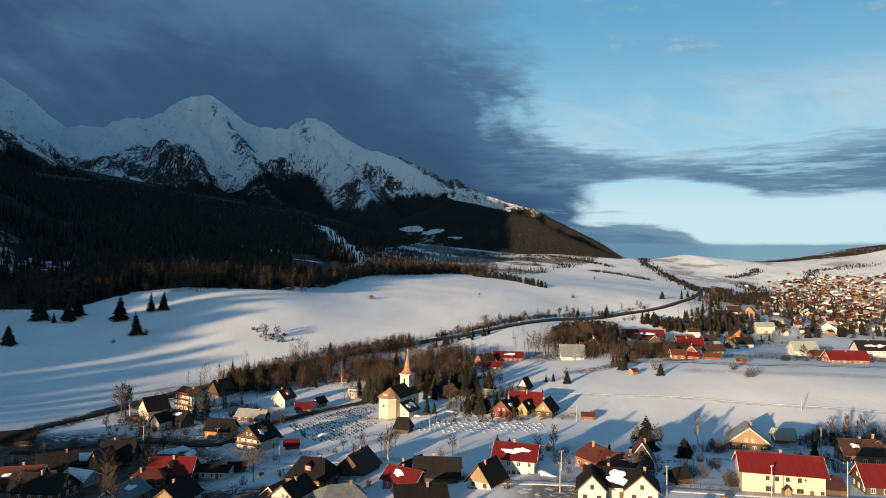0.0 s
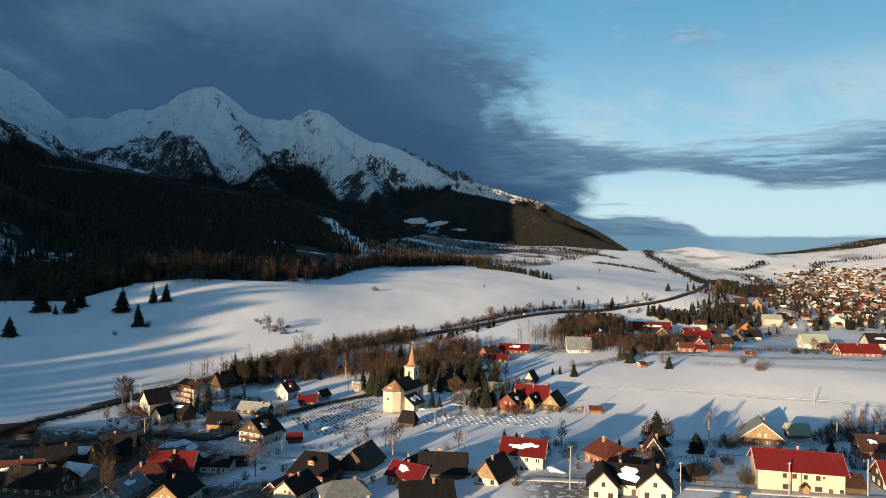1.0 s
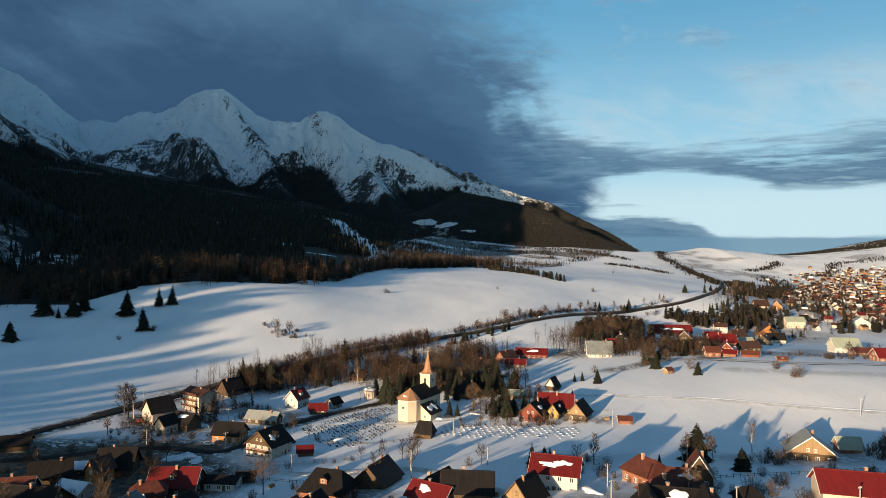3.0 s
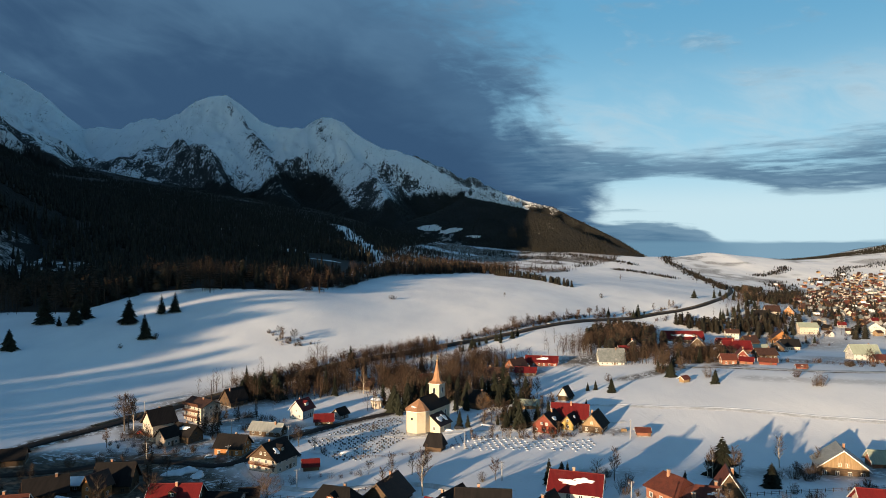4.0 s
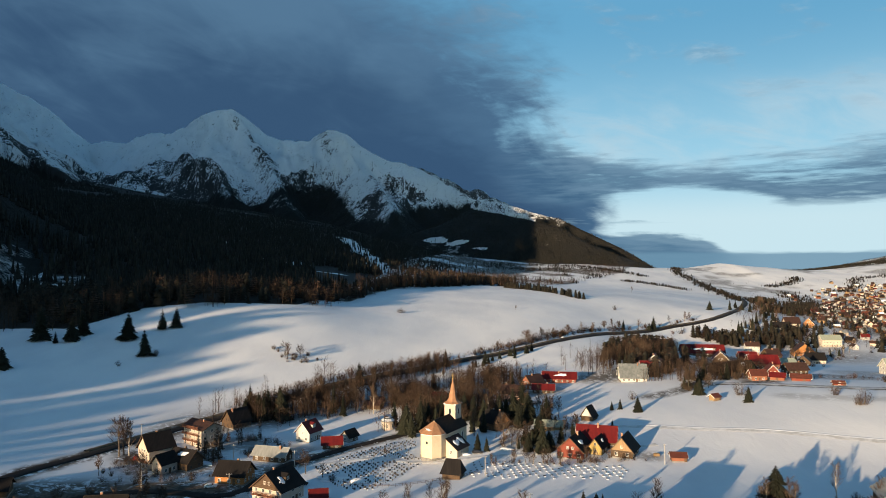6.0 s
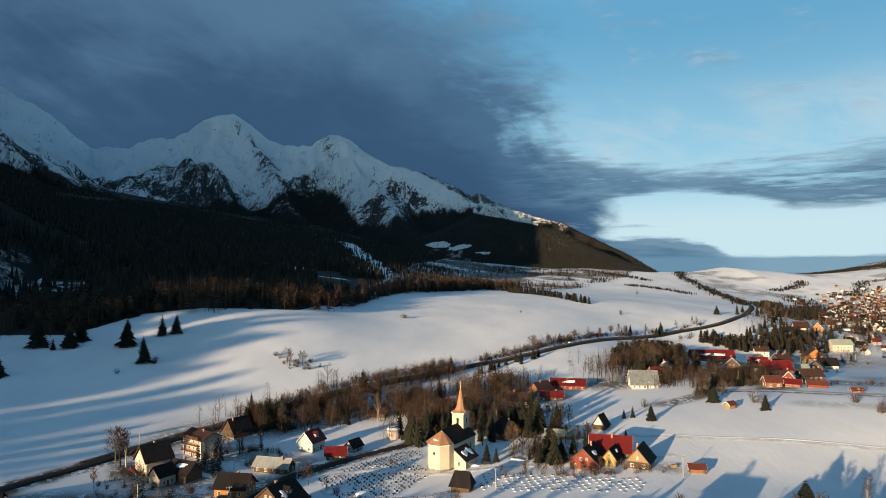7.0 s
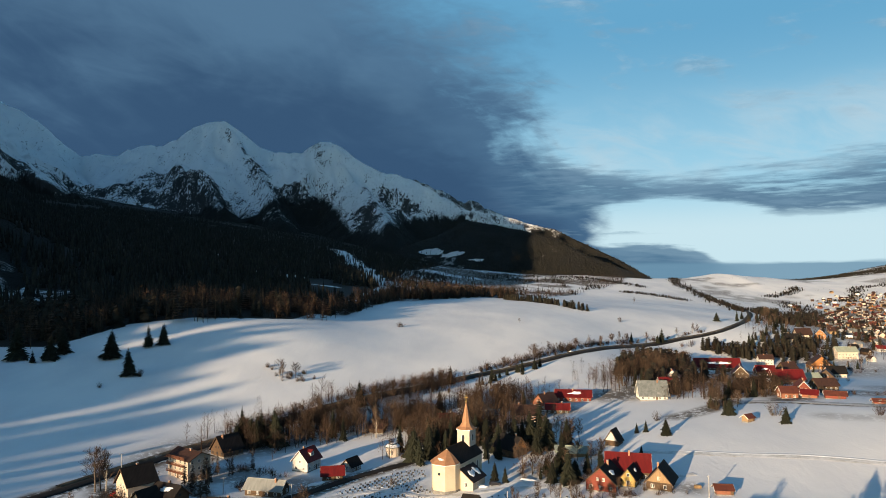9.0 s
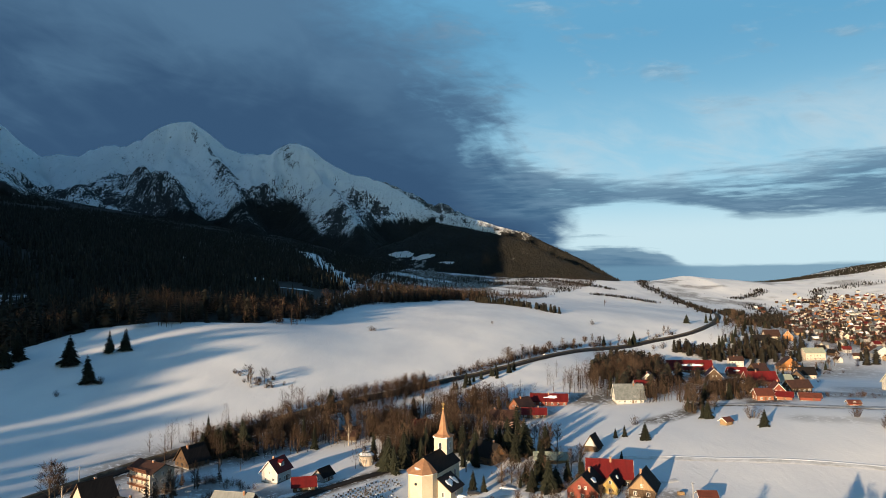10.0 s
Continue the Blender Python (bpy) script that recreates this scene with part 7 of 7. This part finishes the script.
def utility_pole(x, y, turn, h=8.5, arm_half=1.0):
    root = new("utility_pole")
    root.matrix_world = pose(x, y, ground_at(x, y), 0, 0, turn)
    tagged(root, "tall pale concrete utility pole with crossarm", "pole", "utility poles")
    v, f = [], []
    stick(v, f, (0, 0, -0.8), (0, 0, h), 0.19, 0.12, 10)
    part("post", mesh_of("post", v, f, M_CONCRETE), None, root)
    arm = part("crossarm", boxes((-arm_half, arm_half, -0.06, 0.06, h - 0.5, h - 0.36)), M_STEEL, root)
    for xx in (-0.85 * arm_half, 0, 0.85 * arm_half):
        bm = bmesh.new()
        bmesh.ops.create_cone(bm, segments=8, radius1=0.07, radius2=0.05, depth=0.22, cap_ends=True, matrix=pose(xx, 0, h - 0.25))
        part("insulator", bm, M_FRAME, arm)
    return root


def wires(a, b, h=8.3):
    """Three sagging wires between two poles."""
    p, q = Vector((*a, ground_at(*a) + h)), Vector((*b, ground_at(*b) + h))
    side = Vector((q.y - p.y, p.x - q.x, 0)).normalized()
    root = new("power_line")
    root.matrix_world = Matrix.Translation(p)
    tagged(root, "thin sagging overhead wires between utility poles", "cable")
    for off in (-0.85, 0, 0.85):
        v, f = [], []
        pts = [p.lerp(q, t) - p + side * off - Vector((0, 0, 4 * 0.9 * t * (1 - t))) for t in np.linspace(0, 1, 11)]
        for u, w in zip(pts, pts[1:]):
            stick(v, f, u, w, 0.018, 0.018, 3)
        part("wire", mesh_of("wire", v, f, M_RUBBER), None, root)


for x, y, h, wide in ((124, 220.3, 9.6, 1.6), (101.5, 168.5, 9.0, 1.6), (82.8, 169.0, 8.0, 0.5), (57.4, 171.5, 7.5, 0.5), (31.4, 178, 8.0, 0.6), (58, 290, 7.0, 0.6), (-5, 288, 7.0, 0.6), (151, 283, 6.5, 0.5)):
    utility_pole(x, y, 20, h, wide)
wires((124, 220.3), (101.5, 168.5), 9.0)
for x, y in ((-79, 314), (-36, 361), (-125, 283), (-94, 283), (-106, 322), (36, 202), (6, 240), (-60, 250), (54, 192), (-154, 343)):
    utility_pole(x, y, 30, 6.0)


def car(x, y, turn, paint):
    root = new("car")
    root.matrix_world = pose(x, y, ground_at(x, y) + 0.05, 0, 0, turn)
    tagged(root, f"parked {paint} car on the snowy ground", "car", "parked cars")
    bm = bmesh.new()
    prof = [(-2.1, 0.35), (2.1, 0.35), (2.15, 0.75), (1.9, 0.92), (0.95, 1.0), (0.35, 1.42), (-1.1, 1.45), (-1.85, 1.0), (-2.1, 0.9)]
    rows = [[bm.verts.new((px, sy * (0.86 - 0.16 * max(0, pz - 0.95) / 0.5), pz)) for px, pz in prof] for sy in (-1, 1)]
    bm.faces.new(rows[0])
    bm.faces.new(rows[1][::-1])
    for k in range(len(prof)):
        j = (k + 1) % len(prof)
        bm.faces.new((rows[0][k], rows[1][k], rows[1][j], rows[0][j]))
    part("body", bm, CAR[paint], root)
    for sy in (-1, 1):
        bm = bmesh.new()
        pts = [(-1.55, 1.02), (0.75, 1.02), (0.3, 1.34), (-1.05, 1.36)]
        bm.faces.new([bm.verts.new((px, sy * (0.875 - 0.16 * max(0, pz - 0.95) / 0.5), pz)) for px, pz in pts])
        part("side_window", bm, M_GLASS, root)
    bm = bmesh.new()
    bm.faces.new([bm.verts.new(p) for p in ((0.93, -0.74, 1.03), (0.93, 0.74, 1.03), (0.42, 0.62, 1.40), (0.42, -0.62, 1.40))])
    part("windscreen", bm, M_GLASS, root)
    for px in (-1.35, 1.35):
        for sy in (-1, 1):
            bm = bmesh.new()
            bmesh.ops.create_cone(bm, segments=14, radius1=0.32, radius2=0.32, depth=0.22, cap_ends=True, matrix=pose(px, sy * 0.8, 0.32, 90))
            tyre = part("wheel", bm, M_RUBBER, root)
            bm = bmesh.new()
            bmesh.ops.create_cone(bm, segments=10, radius1=0.19, radius2=0.17, depth=0.24, cap_ends=True, matrix=pose(px, sy * 0.805, 0.32, 90))
            part("rim", bm, M_STEEL, tyre)


for x, y, turn, paint in ((80.4, 176.4, -14, "white"), (84.6, 178.2, 60, "dark"), (88.2, 177, -14, "silver"), (-101.5, 285.5, 10, "white"), (-148.8, 331.2, 40, "dark"), (-144, 326.4, 30, "dark"),
                          (-7.2, 319.2, 10, "dark"), (36, 314.4, 0, "dark"), (72, 626.4, 48, "white"), (-69.6, 288, 60, "dark"), (-141.6, 314.4, 80, "red")):
    car(x, y, turn, paint)


def fence(points, label, h=1.1, gap=2.2):
    """Posts and two rails that follow the ground."""
    root = new("fence")
    x0, y0 = points[0]
    root.matrix_world = pose(x0, y0, ground_at(x0, y0))
    tagged(root, label, "fence")
    inv = root.matrix_world.inverted()
    line = curve_points(points, gap)
    spots_ = [inv @ Vector((x, y, ground_at(x, y))) for x, y in line]
    post = shared("post", boxes((-0.06, 0.06, -0.06, 0.06, -0.4, h)), WALL["wood"])
    for p in spots_:
        part("post", post, None, root, m=Matrix.Translation(p))
    for z in (0.4, 0.85):
        v, f = [], []
        for p, q in zip(spots_, spots_[1:]):
            stick(v, f, p + Vector((0, 0, z)), q + Vector((0, 0, z)), 0.05, 0.05, 4)
        part("rail", mesh_of("rail", v, f, WALL["wood"]), None, root)


fence([(17, 319), (26, 310), (41, 306), (53, 307)], "low wooden fence in front of timber houses")
fence([(-55, 288), (-36, 283), (-17, 288), (-7, 293)], "low dark fence along the graveyard edge")
fence([(62, 206), (77, 211), (96, 216), (118, 221)], "dark wooden garden fence in the snow")
fence([(-67, 240), (-48, 235), (-31, 247)], "wooden fence beside a snowy yard")
fence([(58, 180), (70, 176), (77, 174)], "low garden fence beside the farmhouse")


def snow_mound(x, y, L, W, h, seed):
    ob = new("snow_mound", shared("snow_mound", snow_blob(L, W, seed, h), M_SNOW))
    ob.matrix_world = pose(x, y, ground_at(x, y) - 0.15, 0, 0, seed * 37)
    tagged(ob, "rounded mound of shovelled snow", "snow mound", "snow mounds")


for k, (x, y, L, W, h) in enumerate(((-105, 267, 12, 7, 1.3), (-98, 264, 8, 5, 1.0), (-84, 291.6, 6, 3, 0.8), (-115.2, 314.4, 9, 4, 0.9), (-60, 295.2, 14, 5, 1.4), (-50.4, 291.6, 9, 4, 1.1), (-129.6, 295.2, 8, 4, 0.9),
                                     (14.4, 326.4, 6, 3, 0.8), (4.8, 321.6, 7, 3, 0.7), (-12, 319.2, 5, 3, 0.7), (-74.4, 333.6, 8, 3, 0.8), (52.8, 321.6, 6, 3, 0.7), (31.2, 196.8, 8, 4, 0.8), (76.8, 199.2, 6, 3, 0.6))):
    snow_mound(x, y, L, W, h, k + 1)


# ---- woodpiles, hedges and satellite dishes ----
LOG = []
for k in range(3):
    bm = bmesh.new()
    bmesh.ops.create_cone(bm, segments=7, radius1=0.13 + 0.02 * k, radius2=0.12 + 0.02 * k, depth=1.0, cap_ends=True, matrix=pose(0, 0, 0, 90))
    LOG.append(shared("log", bm, WALL["tan"]))


def woodpile(x, y, turn):
    root = new("woodpile")
    root.matrix_world = pose(x, y, ground_at(x, y), 0, 0, turn)
    tagged(root, "stack of split pale firewood logs in snow", "woodpile")
    for row in range(4):
        for k in range(8 - row % 2):
            part("log", LOG[(row + k) % 3], None, root, m=pose((k - 3.5 + 0.5 * (row % 2)) * 0.29, 0, 0.15 + row * 0.25))


for x, y, turn in ((70, 166, -14), (64, 164, -14), (-100, 226, 10), (-62, 232, 60), (6, 202, -10), (30, 306, 10), (58, 300, 0)):
    woodpile(x, y, turn)
